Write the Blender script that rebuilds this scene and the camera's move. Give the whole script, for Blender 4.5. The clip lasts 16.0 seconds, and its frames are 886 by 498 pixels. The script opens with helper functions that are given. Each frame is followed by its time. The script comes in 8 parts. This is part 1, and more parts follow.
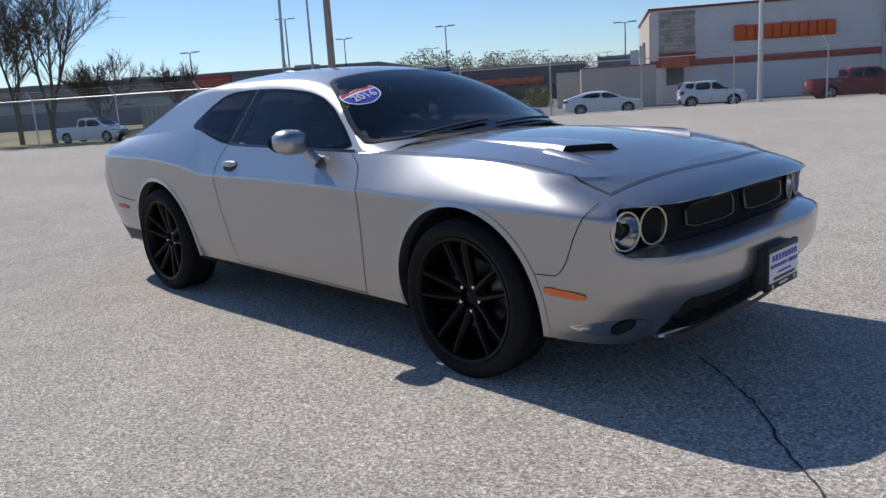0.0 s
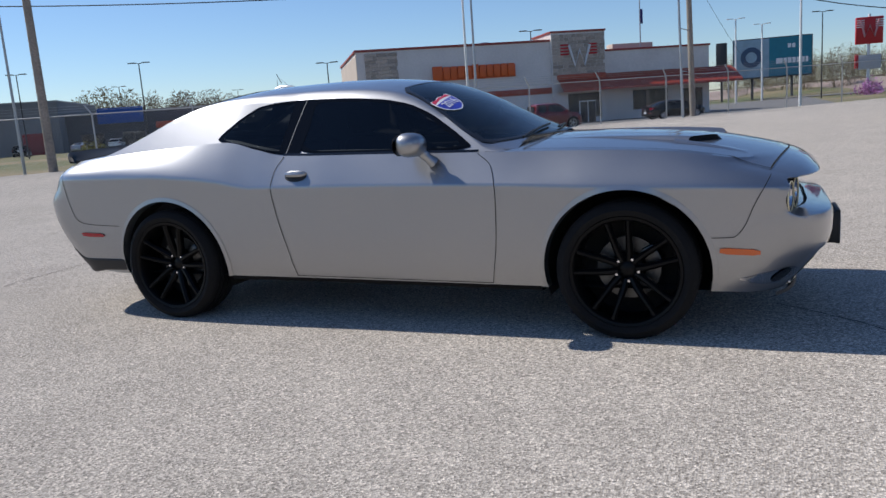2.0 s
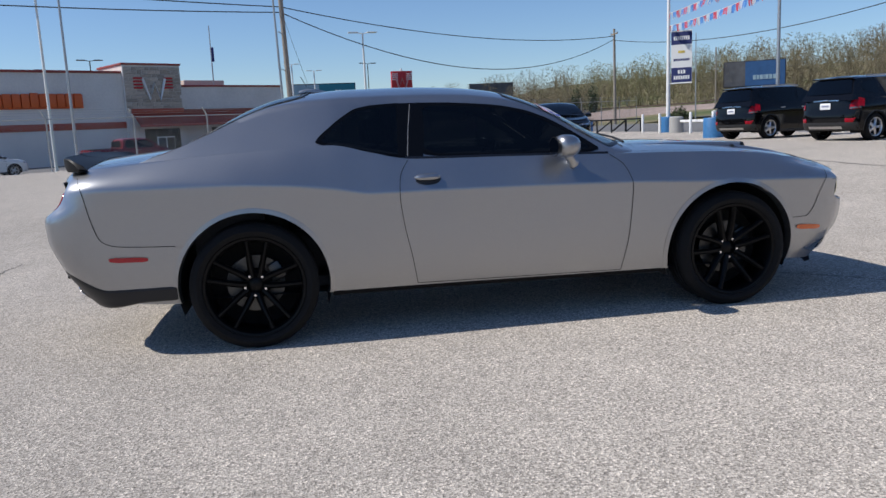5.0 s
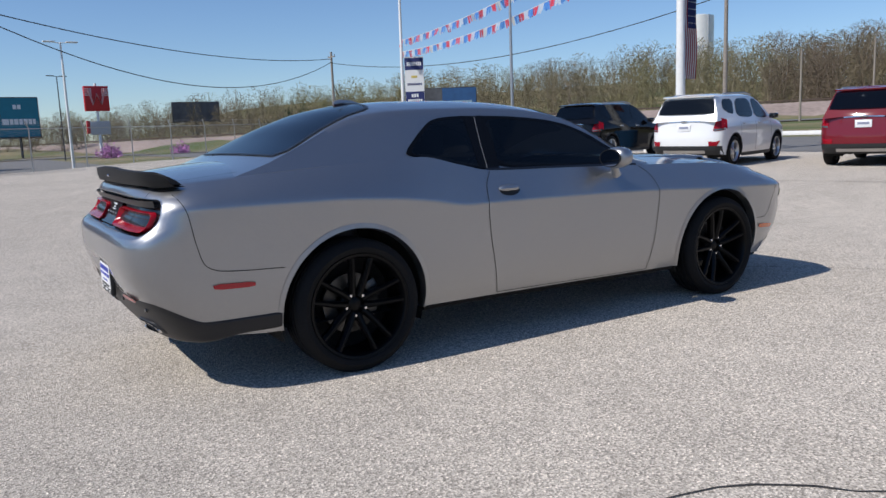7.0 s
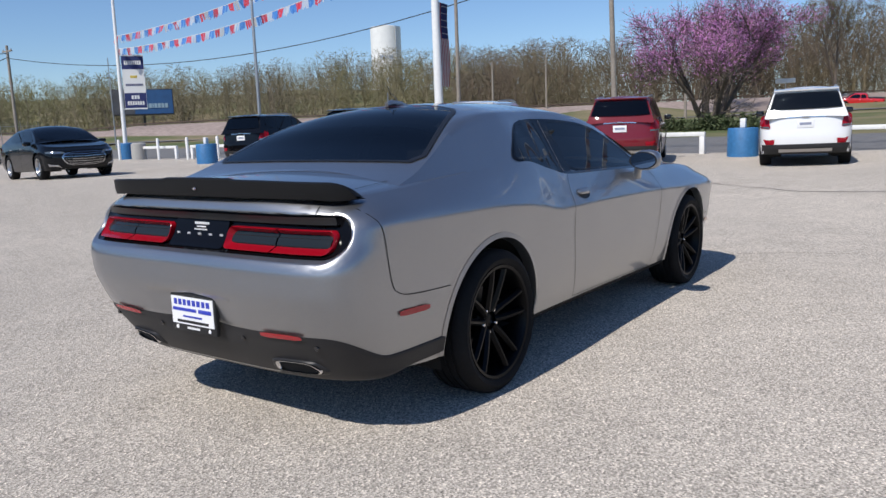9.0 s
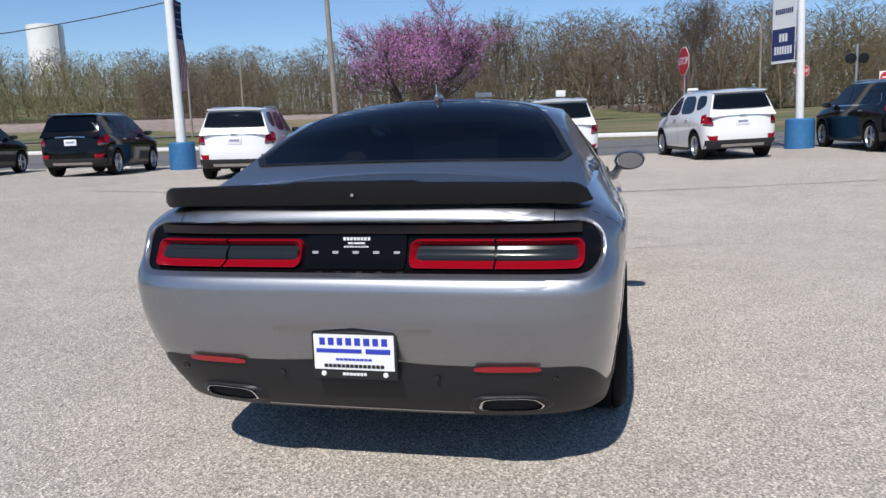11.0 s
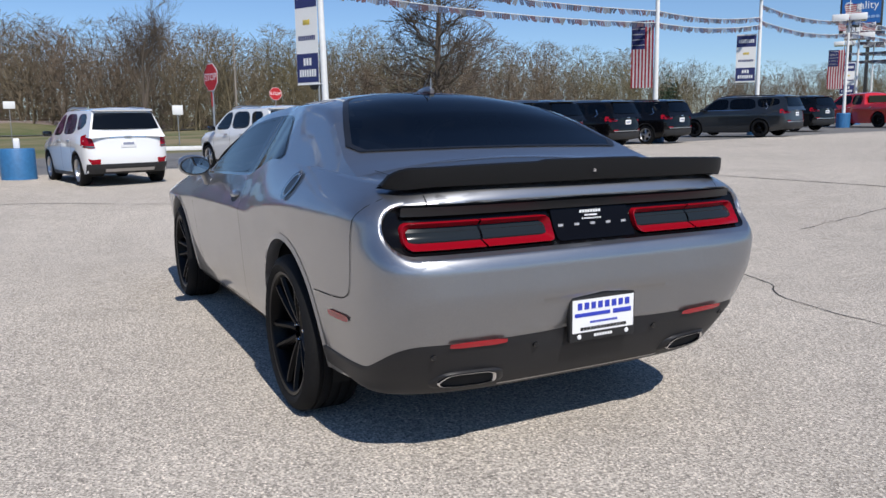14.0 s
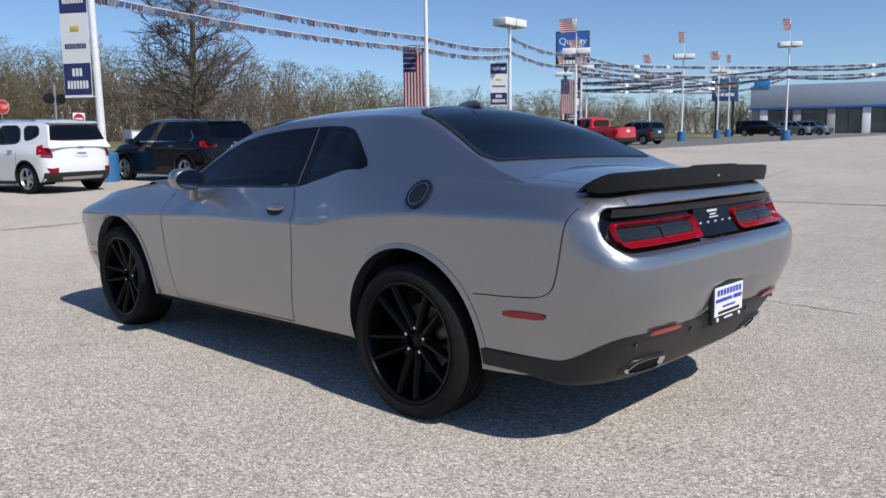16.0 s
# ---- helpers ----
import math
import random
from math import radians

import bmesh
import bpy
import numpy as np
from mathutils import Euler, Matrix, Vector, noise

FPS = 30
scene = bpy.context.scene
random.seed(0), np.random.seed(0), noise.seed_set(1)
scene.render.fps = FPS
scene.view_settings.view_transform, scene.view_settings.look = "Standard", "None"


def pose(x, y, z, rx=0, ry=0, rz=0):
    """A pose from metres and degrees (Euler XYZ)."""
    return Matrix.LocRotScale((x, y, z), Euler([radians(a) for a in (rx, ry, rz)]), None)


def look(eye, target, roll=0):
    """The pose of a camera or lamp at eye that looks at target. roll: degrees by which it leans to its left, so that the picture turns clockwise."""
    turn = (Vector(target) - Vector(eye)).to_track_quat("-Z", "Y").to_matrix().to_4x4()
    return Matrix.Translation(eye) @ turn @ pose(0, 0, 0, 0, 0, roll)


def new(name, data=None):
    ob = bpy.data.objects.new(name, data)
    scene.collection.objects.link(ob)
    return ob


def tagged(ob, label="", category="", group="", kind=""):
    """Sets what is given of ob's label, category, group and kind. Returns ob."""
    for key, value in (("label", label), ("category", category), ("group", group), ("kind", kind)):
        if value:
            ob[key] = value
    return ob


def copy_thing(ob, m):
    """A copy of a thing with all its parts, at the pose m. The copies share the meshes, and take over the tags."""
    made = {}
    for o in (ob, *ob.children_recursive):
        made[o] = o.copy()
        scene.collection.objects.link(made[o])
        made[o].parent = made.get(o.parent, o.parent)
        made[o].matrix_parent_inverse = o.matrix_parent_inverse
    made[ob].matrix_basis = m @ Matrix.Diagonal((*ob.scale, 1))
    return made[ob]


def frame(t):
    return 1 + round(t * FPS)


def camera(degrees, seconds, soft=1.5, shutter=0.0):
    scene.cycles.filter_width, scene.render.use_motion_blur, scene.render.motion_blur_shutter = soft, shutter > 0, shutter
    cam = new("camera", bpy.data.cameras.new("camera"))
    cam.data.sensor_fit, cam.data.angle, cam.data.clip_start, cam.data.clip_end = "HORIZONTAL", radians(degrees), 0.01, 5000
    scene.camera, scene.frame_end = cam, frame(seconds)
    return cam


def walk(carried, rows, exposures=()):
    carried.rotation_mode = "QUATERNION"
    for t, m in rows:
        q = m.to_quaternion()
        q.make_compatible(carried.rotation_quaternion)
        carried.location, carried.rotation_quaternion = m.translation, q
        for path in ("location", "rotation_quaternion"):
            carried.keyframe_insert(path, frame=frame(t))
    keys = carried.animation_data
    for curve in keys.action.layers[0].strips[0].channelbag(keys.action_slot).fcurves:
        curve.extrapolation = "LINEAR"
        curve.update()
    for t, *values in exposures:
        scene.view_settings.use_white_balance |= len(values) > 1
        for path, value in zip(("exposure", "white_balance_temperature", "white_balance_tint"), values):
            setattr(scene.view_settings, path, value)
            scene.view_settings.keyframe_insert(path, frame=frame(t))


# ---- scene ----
cam = camera(60.1, 16.0)
PATH = [
    (0, (3.804, -3.267, 1.268), (2.396, -1.904, 0.87), -3.6),
    (0.5, (3.425, -3.646, 1.246), (2.146, -2.159, 0.856), -4.1),
    (1, (3.047, -4.083, 1.242), (1.92, -2.475, 0.863), -4.4),
    (1.5, (2.621, -4.452, 1.224), (1.661, -2.735, 0.857), -4.4),
    (2, (2.148, -4.799, 1.228), (1.371, -2.99, 0.877), -4.1),
    (2.5, (1.645, -5.034, 1.214), (1.053, -3.153, 0.88), -3.8),
    (3, (1.104, -5.253, 1.208), (0.697, -3.322, 0.885), -3.4),
    (3.5, (0.553, -5.379, 1.211), (0.332, -3.417, 0.894), -3.1),
    (6, (-2.251, -5.142, 1.232), (-1.553, -3.293, 0.925), -2.6),
    (6.5, (-2.765, -4.942, 1.243), (-1.893, -3.167, 0.941), -2.5),
    (7, (-3.212, -4.582, 1.263), (-2.165, -2.904, 0.964), -2.2),
    (7.5, (-3.687, -4.267, 1.289), (-2.481, -2.7, 0.988), -2.0),
    (8, (-4.068, -3.845, 1.304), (-2.718, -2.401, 0.998), -1.9),
    (8.5, (-4.43, -3.398, 1.318), (-2.946, -2.093, 1.009), -1.9),
    (9, (-4.657, -2.889, 1.335), (-3.052, -1.738, 1.02), -2.1),
    (11.5, (-5.108, -0.423, 1.327), (-3.145, -0.204, 1.013), -1.4),
    (12, (-5.141, 0.035, 1.318), (-3.166, 0.025, 1.004), -0.9),
    (12.5, (-5.104, 0.5, 1.298), (-3.144, 0.257, 0.982), -0.7),
    (13, (-5.093, 0.97, 1.298), (-3.176, 0.493, 0.984), -0.5),
    (13.5, (-4.994, 1.418, 1.269), (-3.147, 0.717, 0.96), -0.8),
    (14, (-4.866, 1.877, 1.251), (-3.11, 0.968, 0.952), -0.8),
    (14.5, (-4.703, 2.302, 1.244), (-3.05, 1.214, 0.956), -0.7),
    (15, (-4.415, 2.675, 1.246), (-2.868, 1.437, 0.968), -0.6),
    (15.5, (-4.223, 3.069, 1.258), (-2.777, 1.713, 0.994), -0.6),
    (16, (-3.959, 3.329, 1.227), (-2.601, 1.884, 0.97), -0.6),
]
walk(cam, [(t, look(eye, target, roll)) for t, eye, target, roll in PATH])

# ---- sky and sun: the sun stands behind the grey car, about 47 degrees high ----
SUN_EL = radians(47)
world = bpy.data.worlds.new("sky")
scene.world = world
world.use_nodes = True
wn = world.node_tree.nodes
sky = wn.new("ShaderNodeTexSky")
sky.sky_type = "NISHITA"
sky.sun_disc = False
sky.sun_elevation = SUN_EL
sky.sun_rotation = radians(-87)
sky.altitude = 200
sky.air_density = 1.0
sky.dust_density = 0.05
sky.ozone_density = 3.0
tone = wn.new("ShaderNodeMix")
tone.data_type, tone.blend_type = "RGBA", "MULTIPLY"
tone.inputs[0].default_value = 1.0
tone.inputs[7].default_value = (0.87, 1.0, 1.20, 1)
world.node_tree.links.new(sky.outputs[0], tone.inputs[6])
world.node_tree.links.new(tone.outputs[2], wn["Background"].inputs[0])
wn["Background"].inputs[1].default_value = 0.095
sun_data = bpy.data.lights.new("sun", "SUN")
sun_data.energy = 4.35
sun_data.angle = radians(0.55)
sun_data.color = (1.0, 0.955, 0.90)
sun = new("sun", sun_data)
sun.matrix_world = look((-9.4, 0.55, 10.4), (0, 0, 0))
scene.view_settings.exposure = 0.0

from mathutils.bvhtree import BVHTree


# ---- materials ----
def mat(name, color, rough=0.5, metal=0.0, coat=0.0, grain=0.0, scale=40.0, big=0.0, bump=0.0, spec=0.5, emit=0.0, vary=0.0):
    """A principled material; grain and big: colour variation at a fine and a coarse scale; vary: change from object to object."""
    m = bpy.data.materials.new(name)
    m.use_nodes = True
    nt = m.node_tree
    p = nt.nodes["Principled BSDF"]
    p.inputs["Base Color"].default_value = (*color, 1)
    p.inputs["Roughness"].default_value = rough
    p.inputs["Metallic"].default_value = metal
    p.inputs["Coat Weight"].default_value = coat
    p.inputs["Coat Roughness"].default_value = 0.03
    p.inputs["Specular IOR Level"].default_value = spec
    if emit:
        p.inputs["Emission Color"].default_value = (*color, 1)
        p.inputs["Emission Strength"].default_value = emit
    if grain or big or bump or vary:
        co = nt.nodes.new("ShaderNodeTexCoord")
        fine = nt.nodes.new("ShaderNodeTexNoise")
        fine.inputs["Scale"].default_value = scale
        fine.inputs["Detail"].default_value = 5
        coarse = nt.nodes.new("ShaderNodeTexNoise")
        coarse.inputs["Scale"].default_value = scale / 14
        coarse.inputs["Detail"].default_value = 4
        nt.links.new(co.outputs["Object"], fine.inputs["Vector"])
        nt.links.new(co.outputs["Object"], coarse.inputs["Vector"])
        value = None
        for tex, amount in ((fine, grain), (coarse, big)):
            mr = nt.nodes.new("ShaderNodeMapRange")
            mr.inputs[1].default_value, mr.inputs[2].default_value = 0.25, 0.75
            mr.inputs[3].default_value, mr.inputs[4].default_value = 1 - amount, 1 + amount
            nt.links.new(tex.outputs[0], mr.inputs[0])
            if value is None:
                value = mr.outputs[0]
            else:
                mul = nt.nodes.new("ShaderNodeMath")
                mul.operation = "MULTIPLY"
                nt.links.new(value, mul.inputs[0])
                nt.links.new(mr.outputs[0], mul.inputs[1])
                value = mul.outputs[0]
        if vary:
            info = nt.nodes.new("ShaderNodeObjectInfo")
            mr = nt.nodes.new("ShaderNodeMapRange")
            mr.inputs[3].default_value, mr.inputs[4].default_value = 1 - vary, 1 + vary
            nt.links.new(info.outputs["Random"], mr.inputs[0])
            mul = nt.nodes.new("ShaderNodeMath")
            mul.operation = "MULTIPLY"
            nt.links.new(value, mul.inputs[0])
            nt.links.new(mr.outputs[0], mul.inputs[1])
            value = mul.outputs[0]
        sc = nt.nodes.new("ShaderNodeVectorMath")
        sc.operation = "SCALE"
        sc.inputs[0].default_value = color
        nt.links.new(value, sc.inputs["Scale"])
        nt.links.new(sc.outputs[0], p.inputs["Base Color"])
        if bump:
            b = nt.nodes.new("ShaderNodeBump")
            b.inputs["Strength"].default_value = bump
            b.inputs["Distance"].default_value = 0.01
            nt.links.new(fine.outputs[0], b.inputs["Height"])
            nt.links.new(b.outputs[0], p.inputs["Normal"])
    return m


def flake_paint(name, color, rough=0.34, metal=0.85, spec=0.5):
    """Metallic car paint: fine flakes under a clear coat."""
    m = mat(name, color, rough, metal, coat=1.0, spec=spec)
    nt = m.node_tree
    p = nt.nodes["Principled BSDF"]
    co = nt.nodes.new("ShaderNodeTexCoord")
    v = nt.nodes.new("ShaderNodeTexVoronoi")
    v.inputs["Scale"].default_value = 900
    nt.links.new(co.outputs["Object"], v.inputs["Vector"])
    n = nt.nodes.new("ShaderNodeTexNoise")
    n.inputs["Scale"].default_value = 3
    n.inputs["Detail"].default_value = 5
    nt.links.new(co.outputs["Object"], n.inputs["Vector"])
    mr = nt.nodes.new("ShaderNodeMapRange")
    mr.inputs[3].default_value, mr.inputs[4].default_value = rough - 0.05, rough + 0.07
    nt.links.new(n.outputs[0], mr.inputs[0])
    nt.links.new(mr.outputs[0], p.inputs["Roughness"])
    mix = nt.nodes.new("ShaderNodeMix")
    mix.data_type = "RGBA"
    mix.inputs[6].default_value = (*[c * 0.86 for c in color], 1)
    mix.inputs[7].default_value = (*[min(1, c * 1.14) for c in color], 1)
    nt.links.new(v.outputs["Color"], mix.inputs[0])
    nt.links.new(mix.outputs[2], p.inputs["Base Color"])
    return m


def glass(name, tint, rough=0.0):
    """A dark tinted pane: clear reflection over a darkened, straight view through."""
    m = bpy.data.materials.new(name)
    m.use_nodes = True
    nt = m.node_tree
    nt.nodes.clear()
    out = nt.nodes.new("ShaderNodeOutputMaterial")
    tr = nt.nodes.new("ShaderNodeBsdfTransparent")
    tr.inputs[0].default_value = (*tint, 1)
    gl = nt.nodes.new("ShaderNodeBsdfGlossy")
    gl.inputs["Roughness"].default_value = rough
    fr = nt.nodes.new("ShaderNodeFresnel")
    fr.inputs[0].default_value = 1.5
    mx = nt.nodes.new("ShaderNodeMixShader")
    nt.links.new(fr.outputs[0], mx.inputs[0])
    nt.links.new(tr.outputs[0], mx.inputs[1])
    nt.links.new(gl.outputs[0], mx.inputs[2])
    nt.links.new(mx.outputs[0], out.inputs[0])
    return m


def aggregate(name, lo, hi):
    """Old exposed-aggregate concrete: pale pebbles in a grey binder, broad stains and patches."""
    m = bpy.data.materials.new(name)
    m.use_nodes = True
    nt = m.node_tree
    p = nt.nodes["Principled BSDF"]
    p.inputs["Roughness"].default_value = 0.90
    p.inputs["Diffuse Roughness"].default_value = 0.22
    p.inputs["Specular IOR Level"].default_value = 0.14
    co = nt.nodes.new("ShaderNodeTexCoord")
    def tex(kind, scale, detail=4):
        t = nt.nodes.new(kind)
        t.inputs["Scale"].default_value = scale
        if "Detail" in t.inputs and kind.endswith("Noise"):
            t.inputs["Detail"].default_value = detail
        nt.links.new(co.outputs["Object"], t.inputs["Vector"])
        return t
    def ramp(src, a, b, x, y):
        r = nt.nodes.new("ShaderNodeMapRange")
        r.inputs[1].default_value, r.inputs[2].default_value = a, b
        r.inputs[3].default_value, r.inputs[4].default_value = x, y
        nt.links.new(src, r.inputs[0])
        return r.outputs[0]
    def mul(a, b):
        n = nt.nodes.new("ShaderNodeMath")
        n.operation = "MULTIPLY"
        nt.links.new(a, n.inputs[0])
        nt.links.new(b, n.inputs[1])
        return n.outputs[0]
    pebbles = tex("ShaderNodeTexVoronoi", 115)
    sep = nt.nodes.new("ShaderNodeSeparateColor")
    nt.links.new(pebbles.outputs["Color"], sep.inputs[0])
    speck = tex("ShaderNodeTexNoise", 85, 6)
    mid = tex("ShaderNodeTexNoise", 2.2, 6)
    large = tex("ShaderNodeTexNoise", 0.22, 5)
    stain = tex("ShaderNodeTexNoise", 0.55, 7)
    k = mul(ramp(sep.outputs[0], 0, 1, 0.59, 1.37), ramp(speck.outputs[0], 0.3, 0.7, 0.58, 1.40))
    k = mul(k, ramp(mid.outputs[0], 0.3, 0.7, 0.93, 1.06))
    k = mul(k, ramp(large.outputs[0], 0.3, 0.7, 0.92, 1.07))
    k = mul(k, ramp(stain.outputs[0], 0.60, 0.78, 1.0, 0.84))
    mix = nt.nodes.new("ShaderNodeMix")
    mix.data_type = "RGBA"
    mix.inputs[6].default_value, mix.inputs[7].default_value = (*lo, 1), (*hi, 1)
    nt.links.new(ramp(sep.outputs[1], 0.1, 0.9, 0, 1), mix.inputs[0])
    sc = nt.nodes.new("ShaderNodeVectorMath")
    sc.operation = "SCALE"
    nt.links.new(mix.outputs[2], sc.inputs[0])
    nt.links.new(k, sc.inputs["Scale"])
    nt.links.new(sc.outputs[0], p.inputs["Base Color"])
    b = nt.nodes.new("ShaderNodeBump")
    b.inputs["Strength"].default_value = 0.7
    b.inputs["Distance"].default_value = 0.006
    nt.links.new(pebbles.outputs["Distance"], b.inputs["Height"])
    nt.links.new(b.outputs[0], p.inputs["Normal"])
    return m


SILVER = flake_paint("silver metallic paint", (0.346, 0.353, 0.369), 0.37, 0.94)
BLACK_GLOSS = mat("gloss black", (0.008, 0.008, 0.009), 0.08, coat=0.5)
BLACK_SATIN = mat("satin black", (0.010, 0.010, 0.011), 0.38, grain=0.1, scale=60)
BLACK_PLASTIC = mat("grained black plastic", (0.016, 0.016, 0.017), 0.55, grain=0.15, scale=200, bump=0.1)
DARK_VALANCE = mat("dark grey valance", (0.019, 0.019, 0.021), 0.45, spec=0.35, grain=0.1, scale=120)
PANEL_BLACK = mat("deep gloss black panel", (0.004, 0.004, 0.005), 0.11, spec=0.14)
SEAM = mat("panel gap", (0.006, 0.006, 0.006), 0.9)
SILL_BLACK = mat("dull black sill", (0.006, 0.006, 0.0065), 0.7, spec=0.2, grain=0.15, scale=60)
WELL = mat("wheel well liner", (0.005, 0.005, 0.005), 0.95, grain=0.3, scale=30)
TINT = glass("dark tinted glass", (0.07, 0.08, 0.085))
SCREEN = glass("windscreen glass", (0.22, 0.26, 0.27))
CAR_GLASS = glass("privacy glass", (0.06, 0.065, 0.07))
CHROME = mat("chrome", (0.75, 0.75, 0.76), 0.08, 1.0)
LAMP_METAL = mat("bright lamp reflector", (0.6, 0.6, 0.62), 0.15, 1.0)
ALLOY = mat("silver alloy", (0.55, 0.55, 0.56), 0.3, 1.0)
RIM_BLACK = mat("black painted alloy", (0.004, 0.004, 0.0045), 0.32, 0.0, spec=0.15)
TYRE = mat("tyre rubber", (0.007, 0.007, 0.0075), 0.8, spec=0.25, grain=0.25, scale=80, big=0.2, bump=0.15)
TRIM_BLACK = mat("black window trim", (0.003, 0.003, 0.0035), 0.08, spec=0.25)
DISC = mat("brake disc steel", (0.10, 0.098, 0.095), 0.4, 1.0, grain=0.15, scale=50)
RED_LENS = mat("red lamp lens", (0.27, 0.003, 0.011), 0.16, spec=0.3)
EMBLEM = mat("bright emblem metal", (0.55, 0.55, 0.57), 0.35, 0.4)
SMOKE_LENS = mat("smoky clear lens", (0.016, 0.021, 0.025), 0.16, spec=0.18)
MARKER_RED = mat("red marker lens", (0.42, 0.006, 0.016), 0.2, coat=0.3)
CLEAR_LENS = mat("smoked clear lens", (0.10, 0.12, 0.13), 0.08, 0.3, coat=1.0)
AMBER = mat("amber lens", (0.75, 0.13, 0.015), 0.2, coat=0.8)
AMBER_DIM = mat("fog lamp glass", (0.2, 0.2, 0.2), 0.1, 0.6, coat=1.0)
CREAM_RING = mat("lamp ring", (0.75, 0.66, 0.42), 0.25)
WHITE_PRINT = mat("white print", (0.8, 0.8, 0.8), 0.4)
BLUE_PRINT = mat("blue print", (0.03, 0.05, 0.42), 0.4)
RED_PRINT = mat("red print", (0.62, 0.02, 0.06), 0.4)
LEATHER = mat("dark seat cloth", (0.03, 0.03, 0.033), 0.7, grain=0.2, scale=60)
BLACK_PAINT = mat("black car paint", (0.004, 0.004, 0.005), 0.07, spec=0.32)
WHITE_PAINT = mat("white car paint", (0.78, 0.78, 0.77), 0.25, coat=1.0)
RED_PAINT = flake_paint("dark red metallic paint", (0.15, 0.005, 0.013), 0.55, 0.0, 0.12)
BRIGHT_RED = mat("bright red car paint", (0.55, 0.015, 0.02), 0.25, coat=1.0)
NAVY_PAINT = mat("black blue paint", (0.004, 0.005, 0.007), 0.07, spec=0.32)
GREY_PAINT = flake_paint("dark grey metallic paint", (0.035, 0.04, 0.045), 0.3, 0.6)


# ---- building helpers ----
def part(name, bm, material, parent=None, label="", smooth=35):
    """Links a bmesh as one mesh object, under a thing or a part."""
    bmesh.ops.recalc_face_normals(bm, faces=bm.faces[:])
    limit = radians(smooth)
    if smooth:
        for f in bm.faces:
            f.smooth = True
        for e in bm.edges:
            if len(e.link_faces) == 2 and e.calc_face_angle(0) > limit:
                e.smooth = False
    me = bpy.data.meshes.new(name)
    bm.to_mesh(me)
    bm.free()
    me.materials.append(material)
    ob = new(name, me)
    if parent is not None:
        ob.parent = parent
    if label:
        ob["label"] = label
    return ob


def thing(name, label, category, m=None, group="", kind=""):
    ob = new(name)
    ob.empty_display_size = 0.2
    if m is not None:
        ob.matrix_basis = m
    return tagged(ob, label, category, group, kind)


def quads(rows, closed=False):
    """A bmesh skin over rows of points; closed joins each row's ends."""
    bm = bmesh.new()
    vs = [[bm.verts.new(p) for p in r] for r in rows]
    for a, b in zip(vs, vs[1:]):
        n = len(a)
        for i in range(n if closed else n - 1):
            j = (i + 1) % n
            try:
                bm.faces.new((a[i], a[j], b[j], b[i]))
            except ValueError:
                pass
    return bm


def weld(bm, d=0.0005):
    bmesh.ops.remove_doubles(bm, verts=bm.verts[:], dist=d)
    return bm


def box(x0, x1, y0, y1, z0, z1, bevel=0.0, seg=2, bm=None):
    own = bmesh.new()
    bmesh.ops.create_cube(own, size=1)
    for v in own.verts:
        v.co = Vector(((x0 + x1) / 2 + v.co.x * (x1 - x0), (y0 + y1) / 2 + v.co.y * (y1 - y0), (z0 + z1) / 2 + v.co.z * (z1 - z0)))
    if bevel:
        bmesh.ops.bevel(own, geom=own.edges[:], offset=bevel, segments=seg, profile=0.5, affect="EDGES")
    return own if bm is None else join(bm, own)


def join(a, b):
    """Adds bmesh b to a."""
    base = [a.verts.new(v.co) for v in b.verts]
    b.verts.index_update()
    for f in b.faces:
        try:
            a.faces.new([base[v.index] for v in f.verts])
        except ValueError:
            pass
    b.free()
    return a


def moved(bm, m):
    bmesh.ops.transform(bm, matrix=m, verts=bm.verts[:])
    return bm


def tube(points, radius, sides=8, bm=None, caps=True):
    """A round bar along points; radius is one number or one for each point."""
    own = bm if bm is not None else bmesh.new()
    pts = [Vector(p) for p in points]
    rad = radius if isinstance(radius, (list, tuple)) else [radius] * len(pts)
    rings = []
    side = None
    for i, p in enumerate(pts):
        d = (pts[min(i + 1, len(pts) - 1)] - pts[max(i - 1, 0)]).normalized()
        if side is None or abs(side.dot(d)) > 0.95:
            side = d.orthogonal().normalized()
        side = (side - d * side.dot(d)).normalized()
        up = d.cross(side)
        rings.append([own.verts.new(p + (side * math.cos(2 * math.pi * k / sides) + up * math.sin(2 * math.pi * k / sides)) * rad[i]) for k in range(sides)])
    for a, b in zip(rings, rings[1:]):
        for k in range(sides):
            own.faces.new((a[k], a[(k + 1) % sides], b[(k + 1) % sides], b[k]))
    if caps:
        own.faces.new(rings[0][::-1])
        own.faces.new(rings[-1])
    return own


def lathe(profile, steps=48, axis="Y", closed=False):
    """Turns (radius, along) pairs round an axis."""
    rows = []
    for k in range(steps):
        a = 2 * math.pi * k / steps
        c, s = math.cos(a), math.sin(a)
        rows.append([(r * c, h, r * s) if axis == "Y" else (r * c, r * s, h) for r, h in profile])
    rows.append(rows[0])
    return weld(quads(rows, closed), 0.00005)


